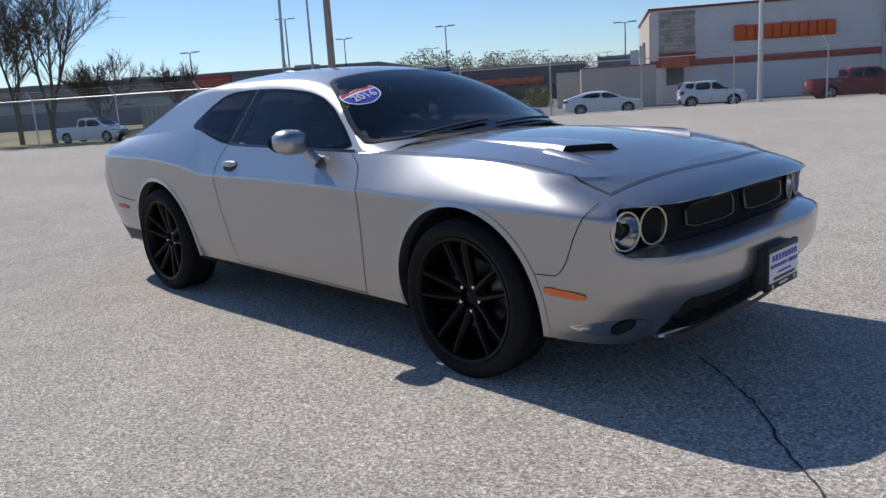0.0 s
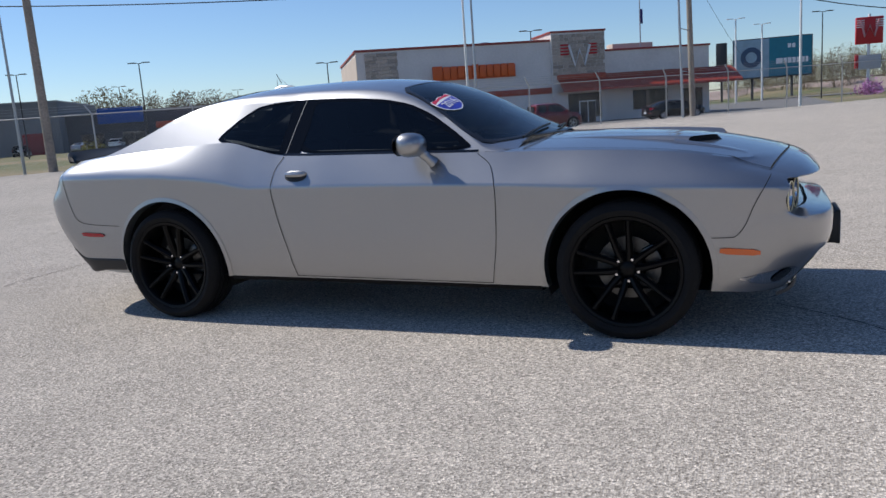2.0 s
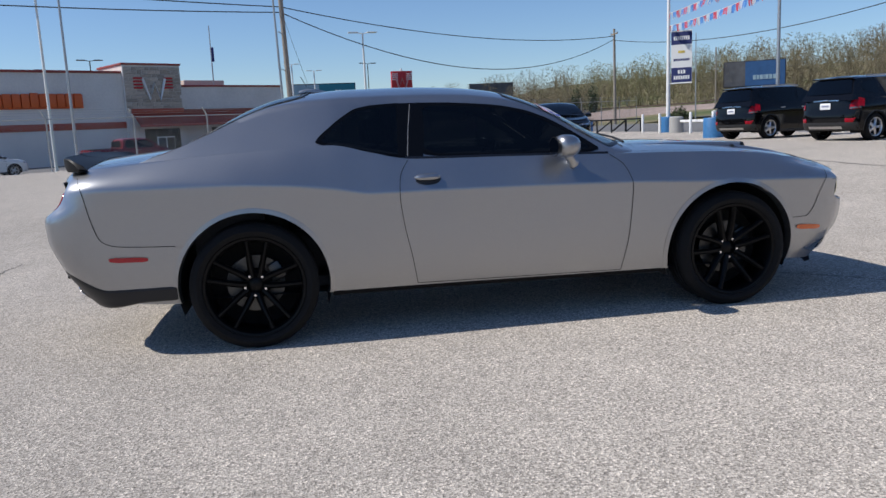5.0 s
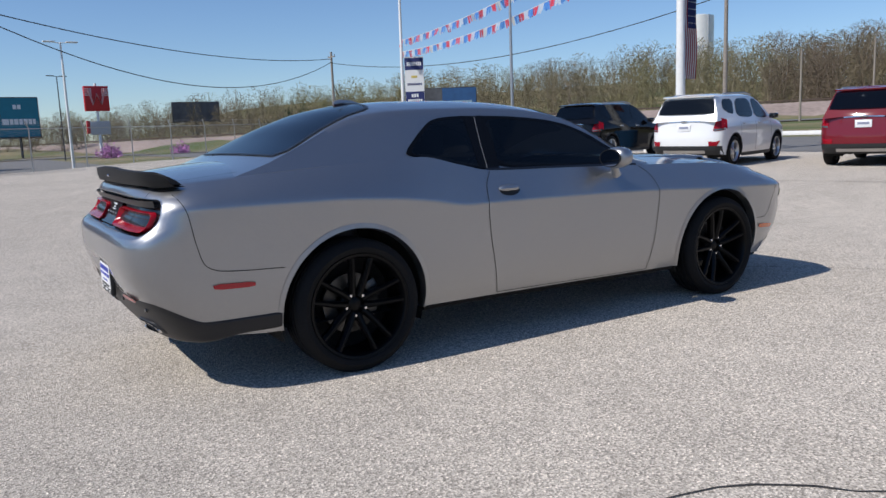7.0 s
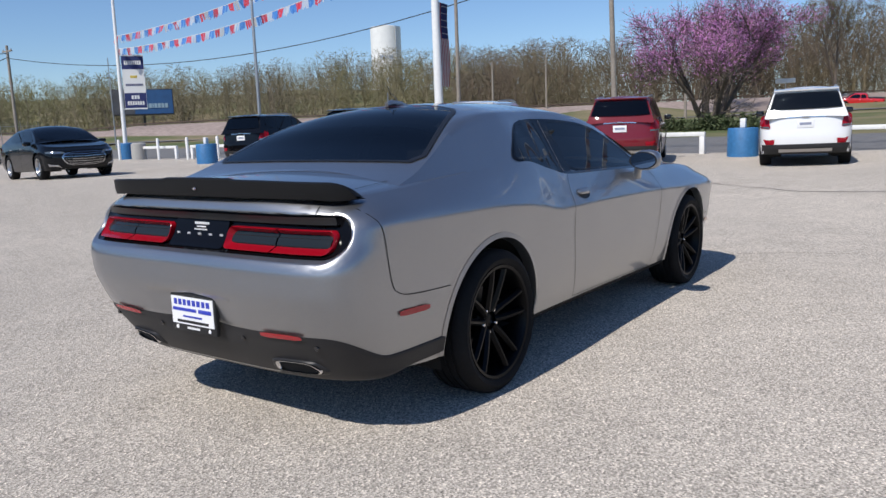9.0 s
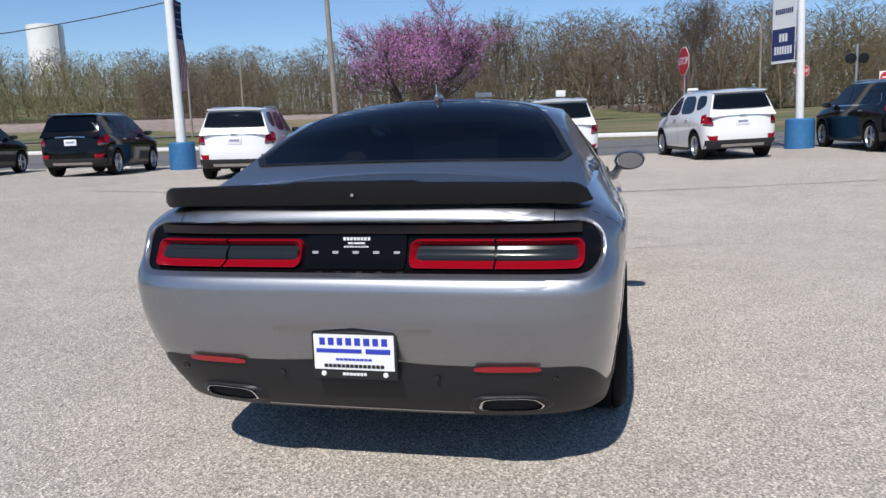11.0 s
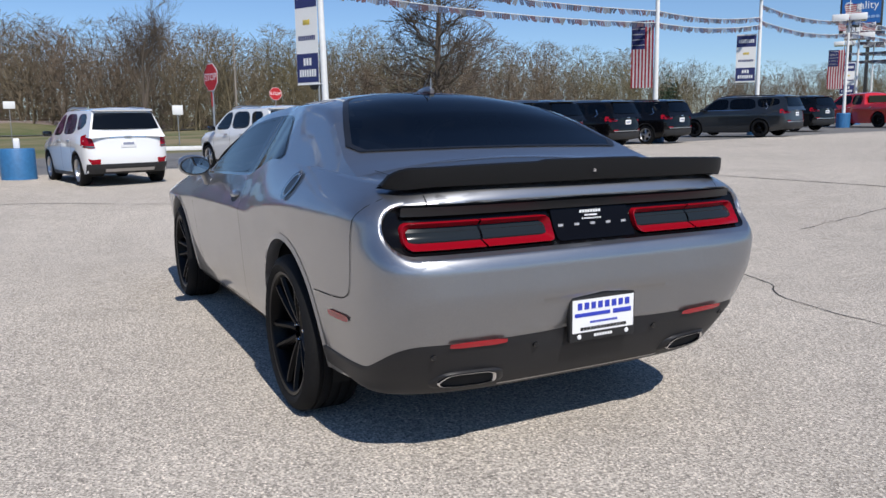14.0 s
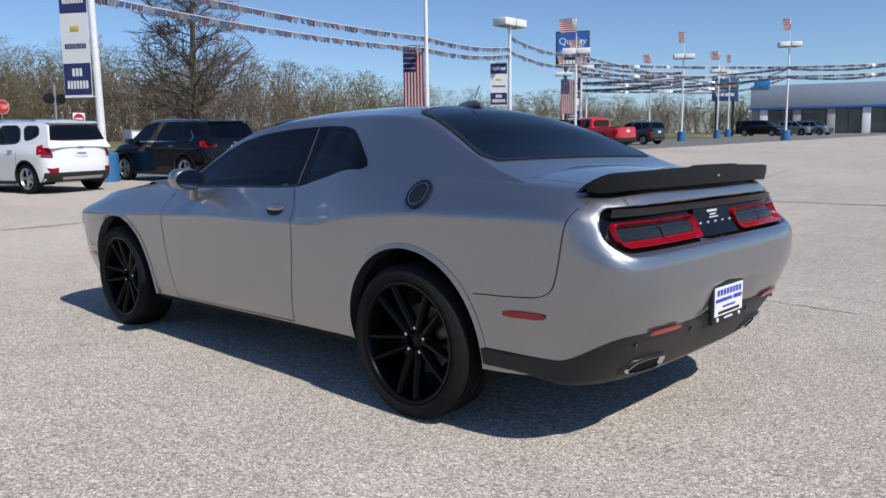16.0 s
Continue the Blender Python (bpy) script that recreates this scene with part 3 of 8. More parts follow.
# ---- the grey coupe ----
def coupe_shell():
    s = Shell(
        zr=spl((-2.6, 0.345), (-2.3, 0.325), (-1.9, 0.29), (-1.0, 0.285), (1.0, 0.262), (1.9, 0.255), (2.2, 0.235), (2.6, 0.225)),
        zc=spl((-2.6, 0.93), (-2.37, 0.945), (-1.6, 0.945), (-1.24, 0.925), (-1.0, 0.895), (-0.76, 0.855), (-0.4, 0.852), (0.8, 0.83), (1.4, 0.80), (2.15, 0.77), (2.6, 0.74)),
        zt=spl((-2.6, 1.03), (-2.3, 1.065), (-1.8, 1.10), (-1.3, 1.125), (-1.0, 1.135), (-0.75, 1.08), (-0.54, 1.035), (0, 1.02), (0.7, 1.0), (1.2, 0.985), (1.6, 0.965), (2.0, 0.905), (2.2, 0.860), (2.3, 0.845), (2.45, 0.825)),
        zm=spl((-2.6, 1.07), (-2.3, 1.115), (-1.9, 1.15), (-1.2, 1.16), (0.6, 1.06), (1.2, 1.055), (1.55, 1.035), (1.87, 1.0), (2.08, 0.958), (2.2, 0.928), (2.3, 0.904), (2.38, 0.884), (2.45, 0.862)),
        wl=spl((0, 0.89), (0.15, 0.914), (0.4, 0.937), (0.8, 0.958), (1, 0.968)),
        k=spl((-2.6, 0.958), (-2.35, 0.968), (-2.1, 0.980), (-1.5, 0.988), (-0.9, 0.98), (0, 0.975), (1.4, 0.985), (1.96, 0.98), (2.5, 0.95)),
        wt=spl((-2.6, 0.72), (-2.3, 0.795), (-1.8, 0.826), (-1.3, 0.828), (-1.0, 0.832), (-0.6, 0.858), (0, 0.865), (0.7, 0.855), (1.2, 0.82), (1.7, 0.80), (2.1, 0.80), (2.3, 0.79), (2.5, 0.76)),
        xf=spl((0.18, 2.25), (0.25, 2.31), (0.32, 2.37), (0.40, 2.43), (0.455, 2.465), (0.52, 2.475), (0.575, 2.475), (0.62, 2.462), (0.66, 2.44), (0.72, 2.435), (0.78, 2.425), (0.805, 2.412), (0.835, 2.391), (0.862, 2.362), (0.885, 2.325), (0.90, 2.29), (0.92, 2.225), (0.95, 2.15)),
        xr=spl((0.25, -2.40), (0.33, -2.465), (0.45, -2.53), (0.55, -2.575), (0.70, -2.612), (0.775, -2.612), (0.81, -2.60), (0.845, -2.575), (0.88, -2.545), (0.95, -2.515), (1.0, -2.50), (1.04, -2.485), (1.06, -2.465), (1.12, -2.42)),
        x0f=1.62, x0r=-2.05, nf=spl((0.25, 3.6), (0.40, 4.0), (0.54, 4.4), (0.64, 4.7), (0.72, 5.0), (0.80, 5.0), (0.86, 5.0), (0.95, 5.0)), nr=spl((0.25, 3.2), (0.40, 4.4), (0.60, 6.2), (0.8, 7.0), (0.9, 6.0), (1.1, 4.0)),
        rail=spl((-2.2, 1.03), (-2.05, 1.088), (-1.9, 1.135), (-1.7, 1.215), (-1.48, 1.31), (-1.28, 1.37), (-1.05, 1.395), (-0.8, 1.402), (-0.48, 1.403), (-0.18, 1.393), (0.08, 1.362), (0.24, 1.318), (0.37, 1.258), (0.53, 1.16), (0.65, 1.08), (0.75, 1.015), (0.95, 0.98)),
        top=spl((-2.2, 1.06), (-2.05, 1.118), (-1.92, 1.152), (-1.7, 1.245), (-1.48, 1.36), (-1.28, 1.43), (-1.07, 1.465), (-0.83, 1.48), (-0.52, 1.482), (-0.21, 1.472), (0.09, 1.44), (0.27, 1.39), (0.46, 1.31), (0.64, 1.215), (0.82, 1.125), (0.97, 1.06), (1.05, 1.03)),
        tumble=0.66, cabin=(-1.55, 0.72), arch=0.43, axles=((1.483, 0.36), (-1.466, 0.36)))
    s.dents = [(1, 0.872, 0.622, 0.808, 0.14, 0.024, 0.06), (1, 0.61, 0.238, 0.435, 0.10, 0.03, 0.03), (-1, 0.868, 0.822, 1.008, 0.045, 0.030, 0.088), (-1, 0.245, 0.44, 0.665, 0.045, 0.045, 0.05)]
    s.crown = spl((-2.5, 2.4), (-2.0, 1.7), (-1.3, 1.15), (-0.6, 1.02), (0.8, 1.02), (1.5, 1.25), (2.3, 1.8))
    return s


FRONT_WINDOW = [(-0.50, 1.05), (0.10, 1.032), (0.655, 1.02), (0.53, 1.115), (0.36, 1.225), (0.22, 1.285), (0.05, 1.322), (-0.2, 1.345), (-0.47, 1.355)]
REAR_WINDOW = [(-0.535, 1.047), (-0.66, 1.062), (-0.86, 1.105), (-1.06, 1.152), (-1.03, 1.19), (-0.92, 1.275), (-0.83, 1.33), (-0.74, 1.348), (-0.505, 1.357)]
SCREEN_EDGE = [(0.985, 0.0), (0.955, -0.35), (0.86, -0.62), (0.73, -0.79), (0.60, -0.78), (0.36, -0.665), (0.12, -0.545), (0.155, -0.3), (0.17, 0), (0.155, 0.3), (0.12, 0.545), (0.36, 0.665), (0.60, 0.78), (0.73, 0.79), (0.86, 0.62), (0.955, 0.35)]
BACKLIGHT = [(-1.84, 0.0), (-1.835, -0.4), (-1.81, -0.745), (-1.45, -0.625), (-1.13, -0.50), (-1.08, -0.3), (-1.06, 0), (-1.08, 0.3), (-1.13, 0.50), (-1.45, 0.625), (-1.81, 0.745), (-1.835, 0.4)]


def build_coupe():
    s = coupe_shell()
    car = thing("coupe_car", "silver-grey two-door muscle coupe with black wheels parked on the lot", "car")
    front_w, rear_w = dense(rounded(FRONT_WINDOW, 2), 0.03), dense(rounded(REAR_WINDOW, 2), 0.03)
    screen, back = dense(rounded(SCREEN_EDGE, 1), 0.04), dense(rounded(BACKLIGHT, 1), 0.04)
    body = part("body", s.lower(170, 60, 72), SILVER, car, "silver metallic painted lower body", 28)
    skin = BVHTree.FromPolygons([v.co.copy() for v in body.data.vertices], [tuple(q.vertices) for q in body.data.polygons])

    def on_skin(x, y, off=0.0045):
        """The top of the painted body at a place in plan."""
        hit = skin.ray_cast(Vector((x, y, 1.6)), Vector((0, 0, -1)))[0]
        return Vector((x, y, (hit.z if hit else s.ztop(x, y)) + off))

    part("underbody", s.floor(), WELL, car, "black underside")
    holes = [("side", shrunk(front_w, 0.95)), ("side", shrunk(rear_w, 0.92)), ("top", shrunk(screen, 0.96)), ("top", shrunk(back, 0.95))]
    part("roof", s.upper(-2.16, 0.90, holes, 156), SILVER, car, "silver metallic roof and pillars", 50)

    def side_glass(hand, off):
        return lambda x, z: Vector((x, hand * (s.glass_y(x, z) + off), z))

    def on_roof(off):
        return lambda x, y: Vector((x, y, s.roof_z(x, y, off)))

    # windows: panes with black borders
    for hand in (1, -1):
        on = side_glass(hand, 0.004)
        for name, poly in (("side_window", front_w), ("quarter_window", rear_w)):
            pane = part(name, patch(on, poly, 0, 0.95, 8), TINT, car, "dark tinted glass")
            part("window_border", patch(side_glass(hand, 0.005), poly, 0.935, 1.0, 2), TRIM_BLACK, pane)
        part("window_trim", patch(side_glass(hand, 0.003), front_w, 0.985, 1.045, 2), TRIM_BLACK, car, "black window surround")
        part("window_trim", patch(side_glass(hand, 0.003), rear_w, 0.975, 1.07, 2), TRIM_BLACK, car, "black window surround")
        belt = [(x, s.zt(x) + 0.004) for x in np.linspace(-0.56, 0.70, 30)]
        part("belt_moulding", strip(side_glass(hand, 0.008), belt, 0.020), BLACK_GLOSS, car)
        pillar = dense([(-0.60, 1.050), (-0.45, 1.045), (-0.42, 1.2), (-0.42, 1.362), (-0.57, 1.362), (-0.585, 1.2)], 0.03)
        part("pillar_cover", patch(side_glass(hand, 0.0058), pillar, 0, 1, 3), TRIM_BLACK, car, "gloss black door pillar cover")
        part("pillar_strip", strip(side_glass(hand, 0.007), [(-0.545, 1.04), (-0.52, 1.2), (-0.488, 1.355)], 0.004), mat("dull glass edge", (0.22, 0.22, 0.225), 0.3), car, "thin pale edge of the door glass")
    pane = part("windscreen", patch(on_roof(0.004), screen, 0, 0.97, 10), SCREEN, car, "tinted windscreen")
    part("screen_border", patch(on_roof(0.005), screen, 0.955, 1.0, 2), BLACK_SATIN, pane)
    pane = part("rear_window", patch(on_roof(0.004), back, 0, 0.97, 10), TINT, car, "dark tinted rear window")
    part("rear_window_border", patch(on_roof(0.005), back, 0.955, 1.0, 2), BLACK_SATIN, pane)
    for ob in car.children:
        if "window" in ob.name or ob.name.startswith("windscreen"):
            ob.visible_shadow = ob.name.startswith("window_trim")

    # shut lines
    rim = [(2.27 - 0.10 * (y / 0.775) ** 1.6, y) for y in np.linspace(0, 0.775, 60)]
    for hand in (1, -1):
        def on(x, z, hand=hand):
            return s.side(x, z, 0.0022, hand)
        lines = [[(0.70, 0.995), (0.78, 0.93), (0.815, 0.80), (0.80, 0.53), (0.755, 0.275)],
                 [(-0.545, 1.03), (-0.60, 0.94), (-0.612, 0.84), (-0.598, 0.69), (-0.555, 0.47), (-0.525, 0.295)],
                 [(-0.525, 0.297), (0.2, 0.285), (0.755, 0.277)],
                 [(1.905, 0.535), (2.00, 0.537), (2.04, 0.57), (2.10, 0.70), (2.17, 0.83)],
                 [(-1.875, 0.625), (-2.19, 0.645), (-2.265, 0.68), (-2.30, 0.78), (-2.335, 0.95), (-2.38, 1.045)]]
        for pts in lines:
            part("panel_gap", strip(on, smooth_line(pts, 30), 0.0036), SEAM, car)
        hood = [(0.83, 0.80), (1.2, 0.785), (1.6, 0.775), (1.9, 0.765), rim[-1]]
        part("panel_gap", strip(lambda x, y, hand=hand: on_skin(x, hand * y), smooth_line(hood, 40), 0.005), SEAM, car)
        deck = [(-1.86, 0.70), (-2.1, 0.70), (-2.36, 0.69)]
        part("panel_gap", strip(lambda x, y, hand=hand: on_skin(x, hand * y), smooth_line(deck, 20), 0.005), SEAM, car)
    nose_gap = [(x, -y) for x, y in rim[:0:-1]] + rim
    part("panel_gap", strip(lambda x, y: on_skin(x, y, 0.005), nose_gap, 0.007), SEAM, car)

    # arches, liners, sills
    for axle in s.axles:
        for hand in (1, -1):
            part("wheel_arch", s.lip(axle, hand), SILVER, car, "rolled wheel arch edge")
            part("wheel_liner", s.well(axle, hand), WELL, car, "black wheel well")
    for hand in (1, -1):
        sill = []
        for off, z in ((-0.002, 0.012), (0.002, 0.0), (-0.012, -0.024), (-0.12, -0.034)):
            sill.append([s.side(x, s.zr(x), off, hand) + Vector((0, 0, z)) for x in np.linspace(-1.03, 1.03, 24)])
        part("sill", quads(sill), SILL_BLACK, car, "black lower sill")

    # hood scoops: low bulges that end in a black mouth slanting across the hood
    for hand in (1, -1):
        rows, mouth = [], []
        for j in range(13):
            g = j / 12
            tip = Vector((1.765 + 0.15 * g, hand * (0.535 - 0.20 * g)))
            lift = 0.026 * min(1, min(g, 1 - g) / 0.12 + 0.25)
            row = []
            for i in range(17):
                f = i / 16
                x = 0.98 + (tip.x - 0.98) * f
                y = hand * (0.47 - 0.10 * g) + (tip.y - hand * (0.47 - 0.10 * g)) * f
                edge = 0 if j in (0, 12) else 1
                row.append((x, y, s.ztop(x, y) + 0.0006 + lift * edge * f**1.6))
            rows.append(row)
            low = tip + Vector((0.020, -hand * 0.015))
            top = row[-1]
            mouth.append([(tip.x - 0.001, tip.y, top[2] - 0.0015), (low.x, low.y, s.ztop(low.x, low.y) + 0.0025)])
        part("hood_bulge", quads(rows), SILVER, car, "raised hood scoop", 60)
        part("scoop_mouth", quads(mouth), WELL, car, "black scoop opening")
        ridge = []
        for i in range(11):
            f = i / 10
            x = 1.70 + 0.36 * f
            y0 = 0.555 + 0.05 * f
            ridge.append([(x, hand * (y0 + d), s.ztop(x, y0 + d) + 0.0006 + h2 * (1 - f) ** 0.7) for d, h2 in ((-0.05, 0.0), (-0.012, 0.013), (0.012, 0.013), (0.03, 0.0))])
        part("hood_ridge", quads(ridge), SILVER, car, "hood crease beside the scoop", 60)

    # nose: grille, lamps, intake
    grille_edge = dense(rounded([(-0.856, 0.71), (-0.836, 0.79), (-0.4, 0.801), (0.4, 0.801), (0.836, 0.79), (0.856, 0.71), (0.836, 0.645), (0.4, 0.638), (-0.4, 0.638), (-0.836, 0.645)], 1), 0.03)
    grille = part("grille", patch(lambda y, z: s.end_face(1, y, z, 0.004), grille_edge, 0, 1, 14), WELL, car, "black recessed grille panel")
    for hand in (1, -1):
        frame_poly = [(hand * a, b) for a, b in dense(rounded([(0.045, 0.735), (0.06, 0.775), (0.47, 0.768), (0.47, 0.675), (0.06, 0.67)], 1), 0.03)]
        part("grille_frame", patch(lambda y, z: s.end_face(1, y, z, 0.028), frame_poly, 0.93, 1.0, 2), TRIM_BLACK, grille)
        part("grille_mesh", patch(lambda y, z: s.end_face(1, y, z, 0.012), frame_poly, 0, 0.92, 3), WELL, grille)
        for cy, cz, cx in ((0.792, 0.716, 2.262), (0.640, 0.718, 2.288)):
            lamp = thing("headlamp", "", "")
            lamp.parent = car
            lamp.matrix_basis = Matrix.Translation((cx - 0.092, hand * cy, cz)) @ pose(0, 0, 0, 0, 0, -90 + hand * 11)
            for nm, prof, mt in (("lamp_ring", [(0.070, 0.086), (0.0715, 0.092), (0.0755, 0.092), (0.077, 0.087)], CREAM_RING),
                                 ("lamp_tube", [(0.0765, 0.0875), (0.078, 0.0)], BLACK_SATIN),
                                 ("lamp_bowl", [(0.069, 0.084), (0.062, 0.055), (0.045, 0.035), (0.0001, 0.030)], LAMP_METAL),
                                 ("lamp_lens", [(0.0001, 0.066), (0.016, 0.063), (0.028, 0.052), (0.034, 0.036)], SMOKE_LENS)):
                part(nm, lathe(prof, 32), mt, lamp)
    intake_edge = dense(rounded([(-0.60, 0.262), (-0.64, 0.385), (-0.57, 0.42), (-0.2, 0.436), (0.2, 0.436), (0.57, 0.42), (0.64, 0.385), (0.60, 0.262), (0.3, 0.234), (-0.3, 0.234)], 1), 0.03)
    part("lower_intake", patch(lambda y, z: s.end_face(1, y, z, 0.004), intake_edge, 0, 1, 10), WELL, car, "black lower air intake")
    part("intake_trim", strip(lambda y, z: s.end_face(1, y, z, 0.010), [(y, 0.230 + 0.014 * (abs(y) / 0.60) ** 6) for y in np.linspace(-0.575, 0.575, 40)], 0.010), ALLOY, car, "thin bright intake edge")
    chin = []
    for off, z in ((0.006, 0.220), (0.010, 0.20), (-0.03, 0.188)):
        chin.append([s.end_face(1, y, 0.235, off) + Vector((0, 0, z - 0.235)) for y in np.linspace(-0.70, 0.70, 30)])
    part("chin_spoiler", quads(chin), BLACK_PLASTIC, car, "black chin lip")
    for hand in (1, -1):
        fog = [(hand * (0.775 + 0.095 * math.cos(a)), 0.322 + 0.040 * math.sin(a) * (0.45 + 0.55 * abs(math.sin(a)))) for a in np.linspace(0, 2 * math.pi, 25)[:-1]]
        part("fog_lamp", patch(lambda y, z: s.end_face(1, y, z, 0.004), fog, 0, 1, 4), LAMP_METAL, car, "bright fog lamp surround")
        fog2 = [(hand * (0.780 + 0.027 * math.cos(a)), 0.326 + 0.036 * math.sin(a)) for a in np.linspace(0, 2 * math.pi, 21)[:-1]]
        part("fog_lens", patch(lambda y, z: s.end_face(1, y, z, 0.014), fog2, 0, 1, 4), BLACK_GLOSS, car, "round dark fog lamp lens")
        mk = rounded([(1.938, 0.455), (1.944, 0.487), (2.125, 0.472), (2.125, 0.442)], 1)
        part("side_marker", patch(lambda x, z, hand=hand: s.side(x, z, 0.006, hand), mk, 0, 1, 3), AMBER, car, "orange side marker")
        mk = rounded([(-2.23, 0.555), (-2.24, 0.583), (-2.03, 0.575), (-2.03, 0.548)], 1)
        part("side_marker", patch(lambda x, z, hand=hand: s.side(x, z, 0.006, hand), mk, 0, 1, 3), MARKER_RED, car, "red side marker")
    show_plate(car, s.end_face(1, 0, 0.46, 0.045), 90, 0.14, True)

    # tail: black panel, lamps, valance
    def ring_of(y0, y1, z0, z1, bend, hand=1, n=7):
        """A rounded rectangle on the tail, the same number of points whatever its size."""
        out = []
        for cy, cz, a0 in ((y1 - bend, z1 - bend, 0), (y0 + bend, z1 - bend, 90), (y0 + bend, z0 + bend, 180), (y1 - bend, z0 + bend, 270)):
            out += [(cy + bend * math.cos(radians(a0 + 90 * i / n)), cz + bend * math.sin(radians(a0 + 90 * i / n))) for i in range(n + 1)]
        fine = []
        for a, b in zip(out, out[1:] + out[:1]):
            m = 12 if math.dist(a, b) > 0.25 else 3 if math.dist(a, b) > 0.04 else 1
            fine += [(a[0] + (b[0] - a[0]) * i / m, a[1] + (b[1] - a[1]) * i / m) for i in range(m)]
        return [(hand * y, z) for y, z in fine]

    def surround(end, reach, lo, hi, bend, depth, soft):
        """A smooth painted edge rolled into a recess of nose or tail."""
        kept, s.dents = s.dents, []
        rows = []
        for d in (-0.024, -0.016, -0.009, -0.004, 0.0, 0.003, 0.006, 0.010, 0.014, 0.018, 0.022):
            d = d * soft / 0.022
            sink = depth * ease((d + 0.003) / (soft * 0.95)) - (0.0024 if d > -0.020 * soft / 0.022 else 0.0006)
            rows.append([s.end_face(end, y, z, -sink) for y, z in ring_of(-reach + d, reach - d, lo + d, hi - d, bend - d)])
        s.dents = kept
        return quads(rows, True)

    part("tail_surround", surround(-1, 0.868, 0.822, 1.008, 0.088, 0.045, 0.030), SILVER, car, "silver rounded edge round the tail panel", 60)
    part("nose_surround", surround(1, 0.872, 0.622, 0.808, 0.06, 0.14, 0.024), SILVER, car, "silver rounded edge round the grille", 60)

    def on_tail(off):
        return lambda y, z: s.end_face(-1, y, z, off)

    panel_edge = dense(ring_of(-0.852, 0.852, 0.836, 0.994, 0.070), 0.03)
    panel = part("tail_panel", patch(on_tail(0.004), panel_edge, 0, 1, 18), PANEL_BLACK, car, "gloss black tail panel")
    # past y 0.70 the band's black stands in for silver body in shade
    band = [[s.end_face(-1, y, z, off) for y in np.linspace(-0.79, 0.79, 44)] for z, off in ((0.963, 0.004), (0.964, 0.027), (0.972, 0.031), (0.996, 0.026))]
    part("panel_upper_band", quads(band), BLACK_SATIN, panel, "dark grey band above the lamps")
    middle = dense(ring_of(-0.185, 0.185, 0.846, 0.972, 0.012), 0.03)
    part("centre_plaque", patch(on_tail(0.016), middle, 0, 1, 6), PANEL_BLACK, panel)
    for hand in (1, -1):
        for name, y0, y1, bend0, bend1 in (("tail_lamp", 0.200, 0.496, 0.012, 0.003), ("tail_lamp", 0.504, 0.800, 0.003, 0.035)):
            inward = y0 < 0.3
            z0, z1 = 0.851, 0.943
            rows = []
            for off, inset in ((0.006, 0.0), (0.030, 0.001), (0.032, 0.003), (0.022, 0.009), (0.008, 0.018), (-0.002, 0.024)):
                ya, yb = (y0 + inset, y1) if inward else (y0, y1 - inset)
                bend = 0.028 if not inward else 0.026
                top, low = z1 - inset, z0 + inset
                line = []
                far, near = (ya, yb) if inward else (yb, ya)
                turn = 1 if not inward else -1
                line += [(near + (far - turn * bend - near) * i / 12, low) for i in range(13)]
                line += [(far - turn * bend + turn * bend * math.sin(radians(a)), low + bend - bend * math.cos(radians(a))) for a in (15, 30, 45, 60, 75, 90)]
                line += [(far, low + bend + (top - low - 2 * bend) * i / 3) for i in (1, 2, 3)]
                line += [(far - turn * bend + turn * bend * math.cos(radians(a)), top - bend + bend * math.sin(radians(a))) for a in (15, 30, 45, 60, 75, 90)]
                line += [(far - turn * bend + (near - far + turn * bend) * i / 12, top) for i in range(1, 13)]
                rows.append([s.end_face(-1, hand * y, z, off) for y, z in line])
            lamp = part(name, quads(rows), RED_LENS, car, "red racetrack tail lamp", 40)
            ya, yb = (y0 + 0.022, y1 - 0.001) if inward else (y0 + 0.001, y1 - 0.022)
            lens = [[s.end_face(-1, hand * y, z, off) for y in np.linspace(ya, yb, 16)] for z, off in ((0.872, 0.004), (0.877, 0.009), (0.886, 0.0125), (0.897, 0.0125), (0.906, 0.009), (0.908, 0.0055), (0.922, 0.0035))]
            part("reverse_lamp", quads(lens), SMOKE_LENS, lamp, "smoky clear centre lens", 20)
        rf = rounded([(hand * 0.425, 0.490), (hand * 0.43, 0.514), (hand * 0.655, 0.518), (hand * 0.655, 0.494)], 1)
        part("rear_reflector", patch(on_tail(0.014), rf, 0, 1, 3), MARKER_RED, car, "bright red bumper reflector")
        part("panel_gap", strip(on_tail(0.005), [(hand * 0.698, z) for z in np.linspace(1.036, 0.982, 14)], 0.0034), SEAM, car)
        for yy in (0.70, 0.29):
            part("parking_sensor", moved(lathe([(0.0001, 0.012), (0.010, 0.012), (0.012, 0.008), (0.012, 0.0)], 14), Matrix.Translation(s.end_face(-1, hand * yy, 0.462, 0.004)) @ pose(0, 0, 0, 0, 0, 90)), BLACK_GLOSS, car)
    for i in range(5):
        at = s.end_face(-1, 0.152 - i * 0.076, 0.899, 0.017)
        part("emblem_letter", moved(bars([0.022], 0.009, 0.0, 0.002), Matrix.Translation(at) @ pose(0, 0, 0, 0, 0, 90)), EMBLEM, panel, "bright emblem block")
    for z, tall, ws in ((0.945, 0.011, [0.0095] * 8), (0.930, 0.006, [0.040, 0.018]), (0.918, 0.006, [0.007] * 9)):
        at = s.end_face(-1, 0, z, 0.0175)
        part("dealer_lettering", moved(bars(ws, tall, 0.0035, 0.0006), Matrix.Translation(at) @ pose(0, 0, 0, 0, 0, 90)), WHITE_PRINT, panel)
